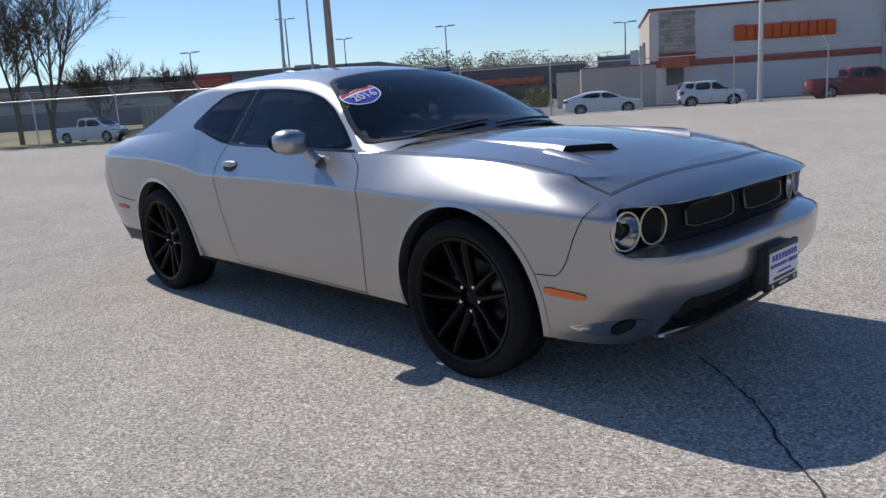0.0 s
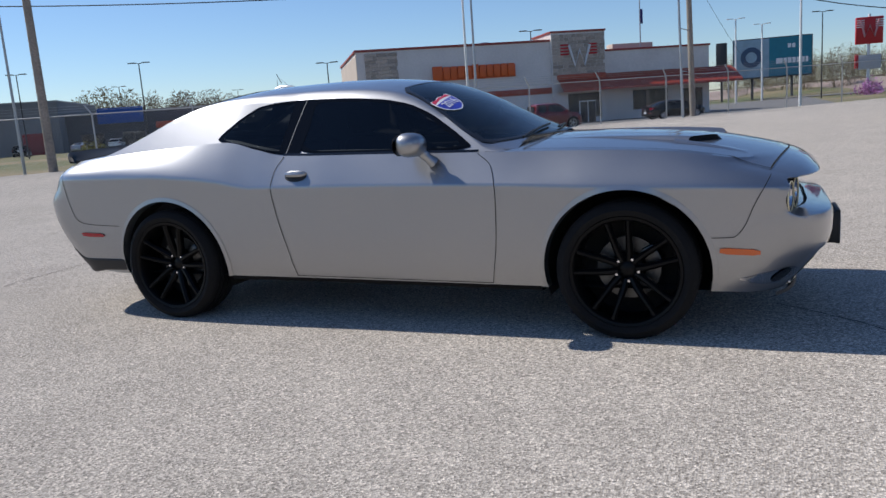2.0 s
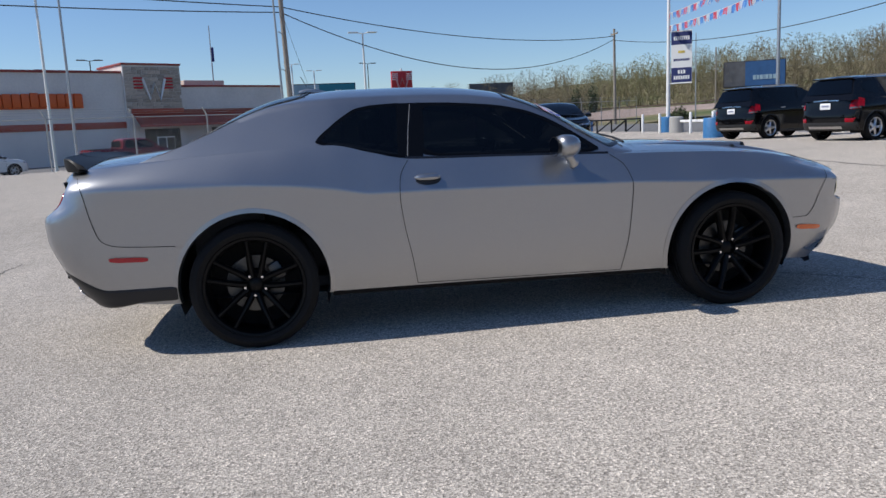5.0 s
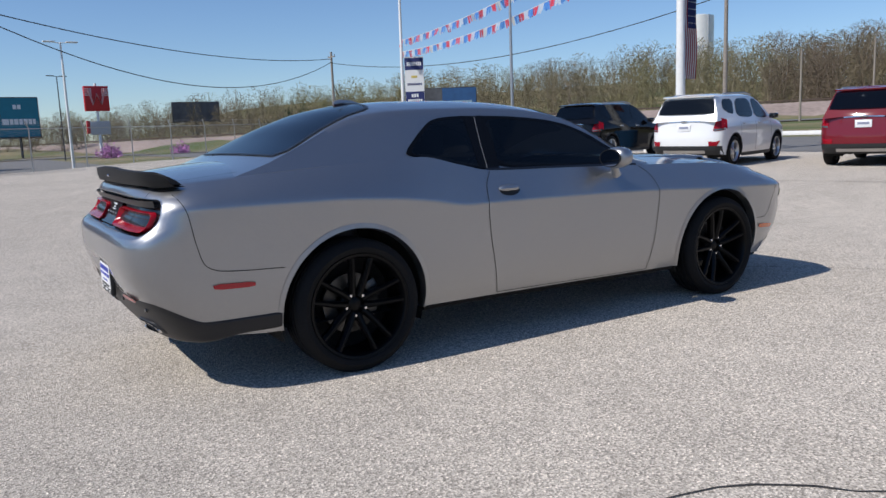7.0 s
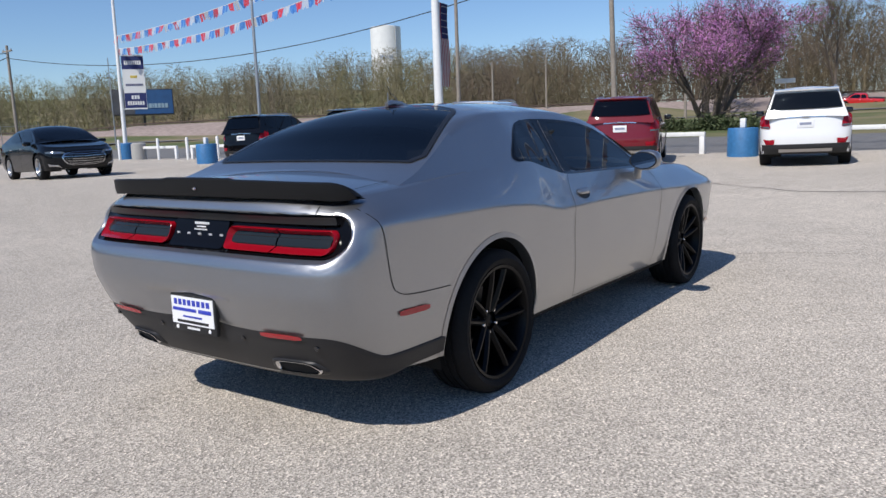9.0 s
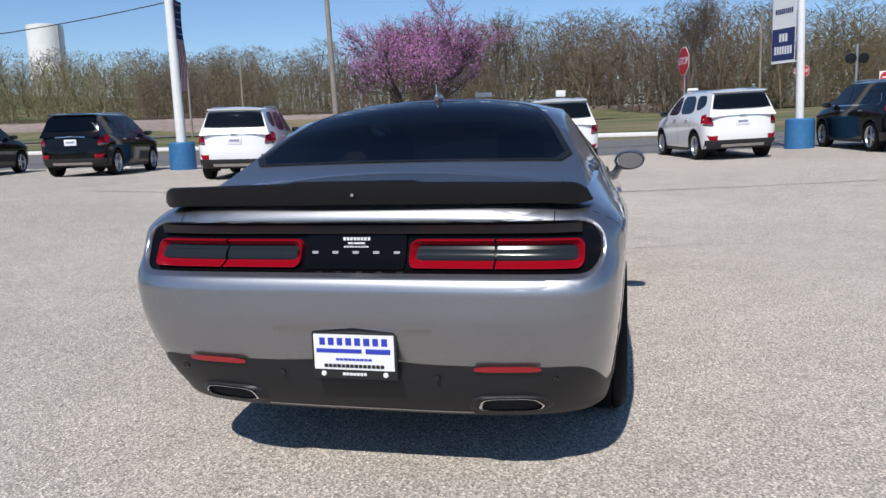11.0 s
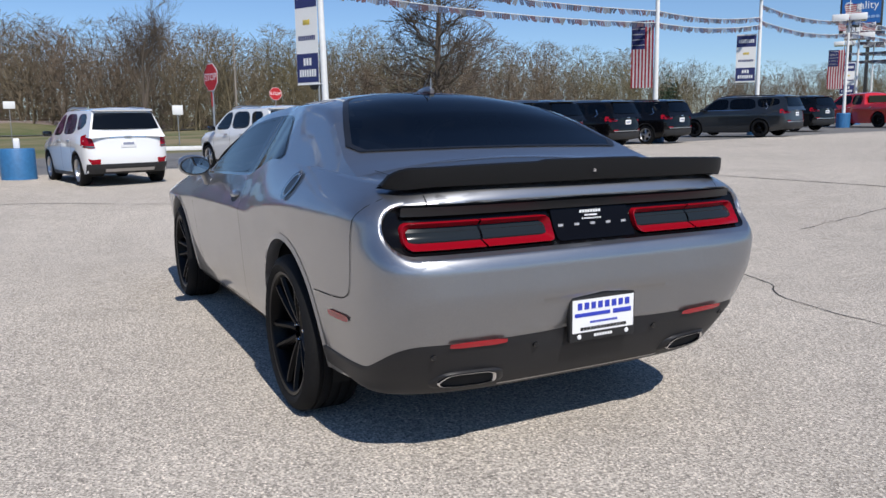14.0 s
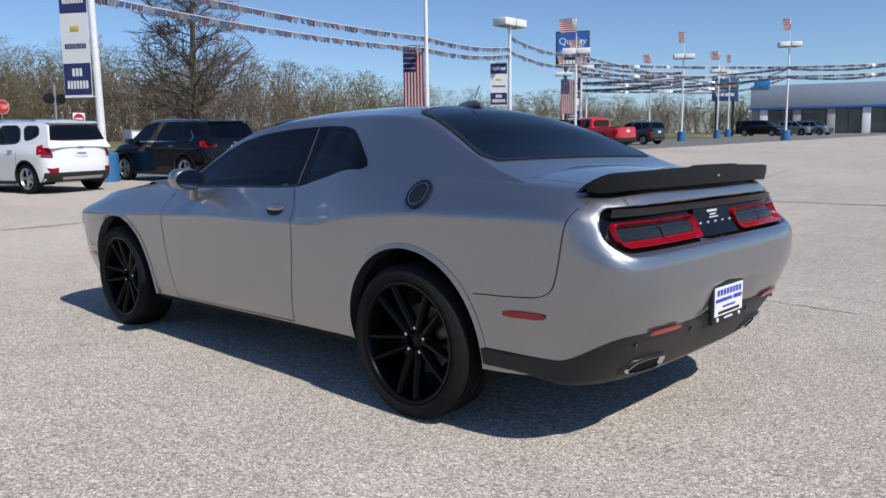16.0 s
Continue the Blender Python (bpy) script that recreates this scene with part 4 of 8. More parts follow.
    stations = [("s", x) for x in np.linspace(-1.895, -2.05, 8)] + [("e", 1 - i / 40) for i in range(1, 41)]

    def valance_at(kind, v, z):
        """The tail's skin at a station and height, below the crease."""
        if kind == "s":
            return s.side(v, z, 0, 1)
        p = s.end_point(-1, v, 0.2)
        for _ in range(3):
            p = s.end_point(-1, v, (z - s.zr(p.x)) / (s.zc(p.x) - s.zr(p.x)))
        return p

    for hand in (1, -1):
        rows = [[] for _ in range(12)]
        for n, (kind, v) in enumerate(stations):
            base = valance_at(kind, v, 0.42)
            nxt, prv = valance_at(*stations[min(n + 1, len(stations) - 1)], 0.42), valance_at(*stations[max(n - 1, 0)], 0.42)
            out = Vector((nxt.y - prv.y, prv.x - nxt.x, 0)).normalized()
            if out.y < 0 or (out.y < 0.01 and out.x > 0):
                out = -out
            edge = 0.395 + 0.115 * ease((-base.x - 2.28) / 0.20)
            lo = 0.318 - 0.026 * ease((-base.x - 2.1) / 0.3)
            for r in range(12):
                z = lo + (edge - lo) * max(0, r - 2) / 9
                p = valance_at(kind, v, z) + out * (0.007 if r < 11 else 0.001)
                if r < 2:
                    p += out * (-0.014 if r == 1 else -0.09) + Vector((0, 0, -0.010))
                rows[r].append((p.x, hand * p.y, p.z))
        part("rear_valance", quads(rows), DARK_VALANCE, car, "dark grey lower rear valance", 60)
        tip = rounded([(0.418, 0.316), (0.440, 0.376), (0.625, 0.380), (0.662, 0.342), (0.640, 0.318)], 2)
        cy, cz = sum(q[0] for q in tip) / len(tip), sum(q[1] for q in tip) / len(tip)
        def tip_ring(scale, off):
            return [s.end_face(-1, hand * (cy + (y - cy) * scale), cz + (z - cz) * scale, off) for y, z in tip]
        part("exhaust_bezel", quads([tip_ring(1.32, 0.004), tip_ring(1.22, 0.013), tip_ring(1.08, 0.020), tip_ring(1.0, 0.016)], True), DARK_VALANCE, car, "", 60)
        part("tailpipe_tip", quads([tip_ring(1.0, 0.012), tip_ring(0.985, 0.026), tip_ring(0.93, 0.027), tip_ring(0.89, 0.018), tip_ring(0.88, 0.008)], True), CHROME, car, "chrome rectangular exhaust tip", 60)
        part("tailpipe", weld(quads([tip_ring(0.90, 0.0105), tip_ring(0.5, 0.009), tip_ring(0.01, 0.009)], True)), WELL, car, "dark exhaust opening")
    part("valance_strip", strip(on_tail(0.009), [(y, 0.299) for y in np.linspace(-0.40, 0.40, 24)], 0.006), ALLOY, car, "thin bright line along the valance")
    show_plate(car, s.end_face(-1, 0, 0.548, 0.040), -90, 0.185, False)

    # rear spoiler
    rows = []
    n = 96
    for i in range(n + 1):
        y = -0.822 + 1.644 * i / n
        f = min(1, abs(y) / 0.822)
        rise = math.sqrt(max(0, 1 - (max(0, f - 0.90) / 0.10) ** 2))
        bump_mid = 0.006 * ease((0.25 - abs(y)) / 0.03)
        back_x = -2.512 + 0.045 * f**2 + 0.105 * f**12
        front_x = -2.33
        zb = 1.068 + 0.004 * (1 - f)
        zb += (min(zb, s.ztop(back_x + 0.03, y) + 0.004) - zb) * ease((f - 0.80) / 0.12)
        zf = s.ztop(front_x, y) + 0.003
        zt = zb + 0.006 + (1.146 - 0.016 * f * f + bump_mid - zb - 0.006) * rise
        mid_z = zf + (zt - zf) * 0.62
        rows.append([(front_x, y, zf), (front_x + (back_x - front_x) * 0.45, y, min(zt, zf + (mid_z - zf) * 0.55)), (back_x + 0.045, y, max(zf, zt - 0.016)), (back_x + 0.012, y, zt), (back_x, y, zt - 0.005),
                     (back_x + 0.002, y, zb + (zt - zb) * 0.35), (back_x + 0.010, y, zb - 0.004), (back_x + 0.06, y, zb - 0.008)])
    sp = part("rear_spoiler", quads(rows, True), mat("satin black spoiler", (0.007, 0.007, 0.0075), 0.5, grain=0.2, scale=200, spec=0.25), car, "satin black rear lip spoiler", 30)
    part("spoiler_camera", moved(lathe([(0.0001, 0.006), (0.006, 0.006), (0.008, 0.0)], 16), Matrix.Translation((-2.513, 0, 1.103)) @ pose(0, 0, 0, 0, 0, 90)), CHROME, sp)

    # mirrors, handles, fuel door, fin, wipers, sticker
    for hand in (1, -1):
        rows = []
        for i in range(13):
            a = -1 + 2 * i / 12
            k = math.sqrt(max(0, 1 - abs(a) ** 2.4))
            row = []
            for j in range(20):
                b = 2 * math.pi * j / 20
                cx, cz = math.cos(b), math.sin(b)
                row.append((0.36 + 0.095 * k * (abs(cx) ** 0.8) * (1 if cx > 0 else -0.62), hand * (1.0 + 0.104 * a), 1.065 + 0.068 * k * (abs(cz) ** 0.85) * (1 if cz > 0 else -1) - 0.012 * a * -1 * 0.4))
            rows.append(row)
        mirror = part("door_mirror", weld(quads(rows, True)), SILVER, car, "silver door mirror", 60)
        gl = [(1.0 + 0.086 * math.cos(a), 1.065 + 0.052 * math.sin(a)) for a in np.linspace(0, 2 * math.pi, 29)[:-1]]
        part("mirror_glass", patch(lambda y, z: Vector((0.298, hand * y, z)), gl, 0, 1, 3), mat("mirror glass", (0.42, 0.43, 0.45), 0.01, 1.0), mirror, "mirror glass")
        part("mirror_rim", patch(lambda y, z: Vector((0.301, hand * y, z)), gl, 0.98, 1.12, 2), BLACK_SATIN, mirror)
        part("mirror_foot", tube([(0.40, hand * 0.935, 1.02), (0.43, hand * 0.915, 0.985), (0.455, hand * 0.895, 0.955)], [0.030, 0.026, 0.036], 12), SILVER, mirror)
        rows = []
        for i in range(15):
            f = i / 14
            x = -0.52 + 0.155 * f
            k = math.sqrt(max(0.02, 1 - abs(2 * f - 1) ** 3))
            base = s.side(x, 0.925, 0, hand)
            rows.append([base + Vector((0, hand * d, zz)) for d, zz in ((0.0, 0.022 * k), (0.024 * k, 0.016 * k), (0.030 * k, 0.0), (0.024 * k, -0.014 * k), (0.004, -0.018 * k))])
        part("door_handle", quads(rows), SILVER, car, "body-coloured door handle")
        cup = [(-0.44 + 0.075 * math.cos(a), 0.912 + 0.030 * math.sin(a)) for a in np.linspace(0, 2 * math.pi, 25)[:-1]]
        part("handle_recess", patch(lambda x, z, hand=hand: s.side(x, z, 0.0025, hand), cup, 0, 1, 3), BLACK_PLASTIC, car)
    on = lambda x, z: s.side(x, z, 0.004, 1)
    for r0, r1, mt, nm in ((0.0, 0.72, BLACK_SATIN, "fuel_cap"), (0.78, 1.0, BLACK_GLOSS, "fuel_cap_ring"), (0.71, 0.78, ALLOY, "fuel_cap_bright_ring")):
        ring = [(-1.535 + 0.069 * math.cos(a), 1.035 + 0.061 * math.sin(a)) for a in np.linspace(0, 2 * math.pi, 33)[:-1]]
        part(nm, patch(lambda x, z, nm=nm: s.side(x, z, 0.012 if nm.endswith("ring") else 0.008, 1), ring, r0, r1, 4), mt, car, "round black fuel filler door" if nm == "fuel_cap" else "")
    fin = bmesh.new()
    zr0 = s.roof_z(-1.07, 0) - 0.004
    pts = [((-0.940, 0, zr0 + 0.008), 0.004), ((-1.010, 0, zr0 + 0.018), 0.016), ((-1.090, 0, zr0 + 0.022), 0.020), ((-1.140, 0, zr0 + 0.012), 0.014)]
    tube([p for p, r in pts], [r for p, r in pts], 10, fin)
    blade = quads([[(-1.020, 0.004, zr0 + 0.025), (-1.095, 0.003, zr0 + 0.082), (-1.125, 0.003, zr0 + 0.082), (-1.125, 0.004, zr0 + 0.02)], [(-1.020, -0.004, zr0 + 0.025), (-1.095, -0.003, zr0 + 0.082), (-1.125, -0.003, zr0 + 0.082), (-1.125, -0.004, zr0 + 0.02)]], True)
    mast = part("roof_antenna", join(fin, blade), SILVER, car, "small fin antenna")
    part("antenna_rod", tube([(-1.090, 0, zr0 + 0.055), (-1.125, 0, zr0 + 0.12)], 0.0025, 6), BLACK_PLASTIC, mast)
    part("high_brake_lamp", patch(on_roof(0.0065), dense([(-1.135, -0.12), (-1.135, 0.12), (-1.165, 0.12), (-1.165, -0.12)], 0.03), 0, 1, 2), mat("unlit brake lens", (0.06, 0.004, 0.01), 0.1), car, "unlit dark red brake lamp")
    for y0, y1 in ((-0.62, -0.05), (-0.02, 0.56)):
        line = [(0.955 - 0.05 * abs(y / 0.6) ** 2 + 0.01 - 0.05 * f, y) for f, y in zip(np.linspace(0, 1, 9), np.linspace(y0, y1, 9))]
        part("wiper", tube([on_roof(0.02)(x - 0.02, y) for x, y in line], 0.008, 6), BLACK_PLASTIC, car, "black wiper blade")
    cowl = quads([[(0.88 + 0.10 * (1 - (y / 0.8) ** 2) + dx, y, s.ztop(1.0, y) + dz) for y in np.linspace(-0.66, 0.66, 24)] for dx, dz in ((-0.06, -0.03), (0.0, -0.004), (0.05, 0.001))])
    part("cowl", cowl, BLACK_PLASTIC, car, "black cowl below the windscreen")
    sticker(car, on_roof)
    for x in (1.487, -1.468):
        for hand in (1, -1):
            wheel(car, x, hand * 0.822, 0.362 if hand < 0 else 0.346, 0.364, 0.255, 0.284, hand, True, {(1, 1): 20, (1, -1): 8, (-1, 1): 33, (-1, -1): -6}[(1 if x > 0 else -1, hand)])
    interior(car)
    return car


def sticker(car, on_roof):
    """The shield-shaped year sticker inside the windscreen's upper corner."""
    cx, cy = 0.42, -0.535
    def on(u, v, off=0.0):
        return on_roof(0.009 + off)(cx + v * -0.86, cy + u)
    shield = [(-0.115, 0.085), (-0.06, 0.07), (0, 0.085), (0.06, 0.07), (0.115, 0.085), (0.13, 0.03), (0.115, -0.03), (0.07, -0.075), (0, -0.10), (-0.07, -0.075), (-0.115, -0.03), (-0.13, 0.03)]
    shield = dense(rounded(shield, 1), 0.015)
    base = part("year_sticker", patch(lambda u, v: on(u, v), shield, 0, 1, 6), WHITE_PRINT, car, "red white and blue shield sticker")
    lower = [(u * 0.92, min(v * 0.92, 0.032)) for u, v in shield]
    part("sticker_blue", patch(lambda u, v: on(u, v, 0.001), lower, 0, 1, 6), BLUE_PRINT, base)
    upper = [(u * 0.92, max(v * 0.92, 0.045)) for u, v in shield if v > 0.0]
    part("sticker_red", patch(lambda u, v: on(u, v, 0.001), upper, 0, 1, 4), RED_PRINT, base)
    p, px, pv = on(0, -0.015, 0.003), on(0.05, -0.015, 0.003), on(0, 0.035, 0.003)
    ax = (px - p).normalized()
    nz = ax.cross((pv - p).normalized()).normalized()
    m = Matrix((ax, nz.cross(ax), nz)).transposed().to_4x4()
    letters("year_number", "2016", 0.085, WHITE_PRINT, base, Matrix.Translation(p) @ m, 0.001)


def show_plate(car, at, turn, height, front):
    """A dealer's plate in a black frame; its print is plain bars."""
    m = Matrix.Translation(at) @ pose(0, 0, 0, 0, 0, turn)
    h = 0.176
    fr = part("plate_frame", box(-0.158, 0.158, -0.012, 0.012, -h / 2 - 0.006, h / 2 + 0.006, 0.006), BLACK_PLASTIC, car, "black plate frame")
    fr.matrix_basis = m
    if front:
        part("plate_bracket", box(-0.16, 0.16, 0.0, 0.07, -0.09, 0.085, 0.01), BLACK_PLASTIC, fr)
    part("plate", box(-0.148, 0.148, -0.0145, -0.011, -0.058, 0.070), WHITE_PRINT, fr, "white dealer plate")
    big = [0.020, 0.021, 0.020, 0.021, 0.021, 0.022, 0.020, 0.021]
    part("plate_lettering", moved(bars(big, 0.026, 0.012, 0.0012), Matrix.Translation((0, -0.0158, 0.045))), BLUE_PRINT, fr)
    part("plate_stripe", box(-0.138, 0.03, -0.0168, -0.0146, 0.004, 0.018), BLUE_PRINT, fr)
    part("plate_badge", box(0.045, 0.135, -0.0168, -0.0146, 0.002, 0.020, 0.001), BLUE_PRINT, fr)
    part("plate_lettering", moved(bars([0.012] * 9, 0.008, 0.003, 0.001), Matrix.Translation((0, -0.0156, -0.020))), BLUE_PRINT, fr)
    part("plate_lettering", moved(bars([0.013] * 14, 0.012, 0.003, 0.001), Matrix.Translation((0, -0.0156, -0.044))), BLACK_SATIN, fr)
    part("frame_lettering", moved(bars([0.010] * 7, 0.010, 0.003, 0.001), Matrix.Translation((0, -0.0132, -0.074))), WHITE_PRINT, fr)
    for x in (-0.115, 0.115):
        part("plate_screw", moved(lathe([(0.0001, 0.003), (0.008, 0.003), (0.010, 0)], 12), Matrix.Translation((x, -0.0135, -0.074)) @ pose(0, 0, 0, 0, 0, 180)), WHITE_PRINT, fr)


def interior(car):
    tub = box(-1.45, 0.65, -0.74, 0.74, 0.30, 0.36)
    box(-1.80, -1.40, -0.72, 0.72, 0.36, 1.02, bm=tub)
    part("cabin_floor", tub, LEATHER, car, "dark cabin floor")
    dash = quads([[(x, y, z) for x, z in ((0.35, 0.55), (0.42, 0.85), (0.52, 0.97), (0.75, 1.0), (0.9, 0.98))] for y in np.linspace(-0.72, 0.72, 9)])
    part("dashboard", dash, BLACK_PLASTIC, car, "black dashboard")
    for hand in (1, -1):
        part("door_card", box(-0.95, 0.7, *sorted((hand * 0.74, hand * 0.79)), 0.4, 1.0, 0.02), LEATHER, car)
        seat = box(-0.55, -0.02, hand * 0.38 - 0.25, hand * 0.38 + 0.25, 0.36, 0.60, 0.06, 3)
        part("front_seat", seat, LEATHER, car, "dark cloth front seat")
        back = box(-0.10, 0.06, -0.25, 0.25, 0.0, 0.56, 0.06, 3)
        part("seat_back", moved(back, Matrix.Translation((-0.48, hand * 0.38, 0.56)) @ pose(0, 0, 0, 0, -16, 0)), LEATHER, car)
        head = box(-0.05, 0.05, -0.13, 0.13, 0.0, 0.17, 0.04, 3)
        part("head_rest", moved(head, Matrix.Translation((-0.66, hand * 0.38, 1.12)) @ pose(0, 0, 0, 0, -10, 0)), LEATHER, car)
    part("rear_seat", box(-1.35, -0.90, -0.6, 0.6, 0.36, 0.62, 0.06, 3), LEATHER, car)
    part("rear_seat_back", moved(box(-0.08, 0.08, -0.6, 0.6, 0, 0.5, 0.06, 3), Matrix.Translation((-1.32, 0, 0.58)) @ pose(0, 0, 0, 0, -20, 0)), LEATHER, car)
    ring = lathe([(0.175, -0.012), (0.187, 0), (0.175, 0.012), (0.163, 0)], 32, closed=True)
    box(-0.17, 0.17, -0.01, 0.01, -0.02, 0.02, bm=ring)
    part("steering_wheel", moved(ring, Matrix.Translation((0.20, 0.38, 0.93)) @ pose(0, 0, 0, 0, 0, 90) @ pose(0, 0, 0, 25, 0, 0)), BLACK_PLASTIC, car, "black steering wheel")
    part("inner_mirror", box(0.16, 0.18, -0.11, 0.11, 1.29, 1.35, 0.01), BLACK_SATIN, car)


coupe = build_coupe()


# ---- ground ----
FENCE_AT, FENCE_DIR = Vector((-25.6, 18.8)), Vector((0.745, 0.667))


def past_fence(x, y):
    return -FENCE_DIR.y * (x - FENCE_AT.x) + FENCE_DIR.x * (y - FENCE_AT.y)


def lot_height(x, y):
    """The lot is nearly level round the coupe, rises gently to the road and to the dealer's building, and drops behind the fence."""
    far = (0.015 * min(130, x) + 0.06) if x > 0 else 0.06 + 0.0055 * max(-60, x)
    if y < 0:
        far -= 0.022 * max(-140, y)
    z = ease((math.hypot(x, y) - 4.0) / 9.0) * far + 0.24 * math.exp(-((x - 6) ** 2 + (y - 14) ** 2) / 60)
    z -= 0.55 * ease((past_fence(x, y) - 0.6) / 5)
    z -= 0.018 * ease((y + 0.2) / 1.1)
    q = 0.788 * x + 0.616 * y
    z += 2.2 * ease((q - 98) / 14)
    z += 14 * ease((q - 150) / 170) * ease((math.degrees(math.atan2(y, x)) - 5) / 40) * ease((84 - math.degrees(math.atan2(y, x))) / 14)
    return z


LOT = aggregate("exposed aggregate concrete", (0.385, 0.345, 0.297), (0.555, 0.50, 0.435))
ASPHALT = mat("old grey asphalt", (0.16, 0.155, 0.15), 0.9, grain=0.25, scale=30, big=0.2, bump=0.3)
TAR = mat("tar crack filler", (0.035, 0.033, 0.032), 0.85, grain=0.2, scale=40)


def grass_material():
    m = mat("spring grass and dry stalks", (0.16, 0.15, 0.06), 0.95)
    nt = m.node_tree
    p = nt.nodes["Principled BSDF"]
    co = nt.nodes.new("ShaderNodeTexCoord")
    mix = nt.nodes.new("ShaderNodeMix")
    mix.data_type = "RGBA"
    mix.inputs[6].default_value = (0.085, 0.11, 0.03, 1)
    mix.inputs[7].default_value = (0.26, 0.20, 0.115, 1)
    n = nt.nodes.new("ShaderNodeTexNoise")
    n.inputs["Scale"].default_value = 0.06
    n.inputs["Detail"].default_value = 9
    n.inputs["Roughness"].default_value = 0.68
    nt.links.new(co.outputs["Object"], n.inputs["Vector"])
    mr = nt.nodes.new("ShaderNodeMapRange")
    mr.inputs[1].default_value, mr.inputs[2].default_value = 0.40, 0.62
    nt.links.new(n.outputs[0], mr.inputs[0])
    nt.links.new(mr.outputs[0], mix.inputs[0])
    nt.links.new(mix.outputs[2], p.inputs["Base Color"])
    fine = nt.nodes.new("ShaderNodeTexNoise")
    fine.inputs["Scale"].default_value = 3
    fine.inputs["Detail"].default_value = 8
    nt.links.new(co.outputs["Object"], fine.inputs["Vector"])
    b = nt.nodes.new("ShaderNodeBump")
    b.inputs["Strength"].default_value = 0.8
    b.inputs["Distance"].default_value = 0.1
    nt.links.new(fine.outputs[0], b.inputs["Height"])
    nt.links.new(b.outputs[0], p.inputs["Normal"])
    return m


GRASS = grass_material()


def sheet(name, xs, ys, lift, keep, material, label, category):
    """A piece of ground over a net of x and y, kept where keep(x, y) holds."""
    rows = [[(x, y, lot_height(x, y) + lift) for y in ys] for x in xs]
    bm = quads(rows)
    bad = [f for f in bm.faces if not keep(*f.calc_center_median().xy)]
    bmesh.ops.delete(bm, geom=bad, context="FACES")
    return tagged(part(name, bm, material, smooth=60), label, category, kind="structure")


def spread(a, b, near, far):
    """Steps that are close together near zero and wide far out."""
    out, v = [0.0], 0.0
    while v < b:
        v += near + (far - near) * min(1, v / 150)
        out.append(min(v, b))
    v = 0.0
    while v > a:
        v -= near + (far - near) * min(1, -v / 150)
        out.insert(0, max(v, a))
    return out


coarse_x, coarse_y = spread(-1500, 1500, 2.5, 40), spread(-1500, 1500, 2.5, 40)
sheet("ground", coarse_x, coarse_y, -0.05, lambda x, y: True, GRASS, "rough spring grass and bare earth to the horizon", "grass")
lot_x, lot_y = list(np.arange(-64, 18.1, 1.0)), list(np.arange(-112, 82.1, 1.0))
sheet("parking_lot", lot_x, lot_y, 0.0, lambda x, y: past_fence(x, y) < 0.2, LOT, "pale worn exposed-aggregate concrete lot with cracks", "parking lot")
sheet("access_road", list(np.arange(18, 30.1, 1.0)), list(np.arange(-160, 120.1, 2.0)), -0.02, lambda x, y: True, ASPHALT, "worn grey asphalt access road", "road")
sheet("store_yard", list(np.arange(-150, 10, 2.0)), list(np.arange(-30, 130, 2.0)), -0.03,
      lambda x, y: past_fence(x, y) > 3 and past_fence(x, y) < 120 and FENCE_DIR.x * (x - FENCE_AT.x) + FENCE_DIR.y * (y - FENCE_AT.y) > 2, ASPHALT, "grey asphalt yard of the restaurant", "parking lot")


def ribbon_line(name, points, width, material, label, wobble=0.0, lift=0.004):
    rng = random.Random(len(points) * 7 + int(points[0][0] * 10))
    fine = smooth_line(points, 60)
    left, right = [], []
    for i, (x, y) in enumerate(fine):
        a, b = fine[max(i - 1, 0)], fine[min(i + 1, len(fine) - 1)]
        d = Vector((b[0] - a[0], b[1] - a[1])).normalized()
        x += rng.uniform(-wobble, wobble)
        y += rng.uniform(-wobble, wobble)
        w = width * rng.uniform(0.5, 1.2) / 2
        left.append((x - d.y * w, y + d.x * w, lot_height(x, y) + lift))
        right.append((x + d.y * w, y - d.x * w, lot_height(x, y) + lift))
    return tagged(part(name, quads([left, right]), material), label, "crack", kind="structure")


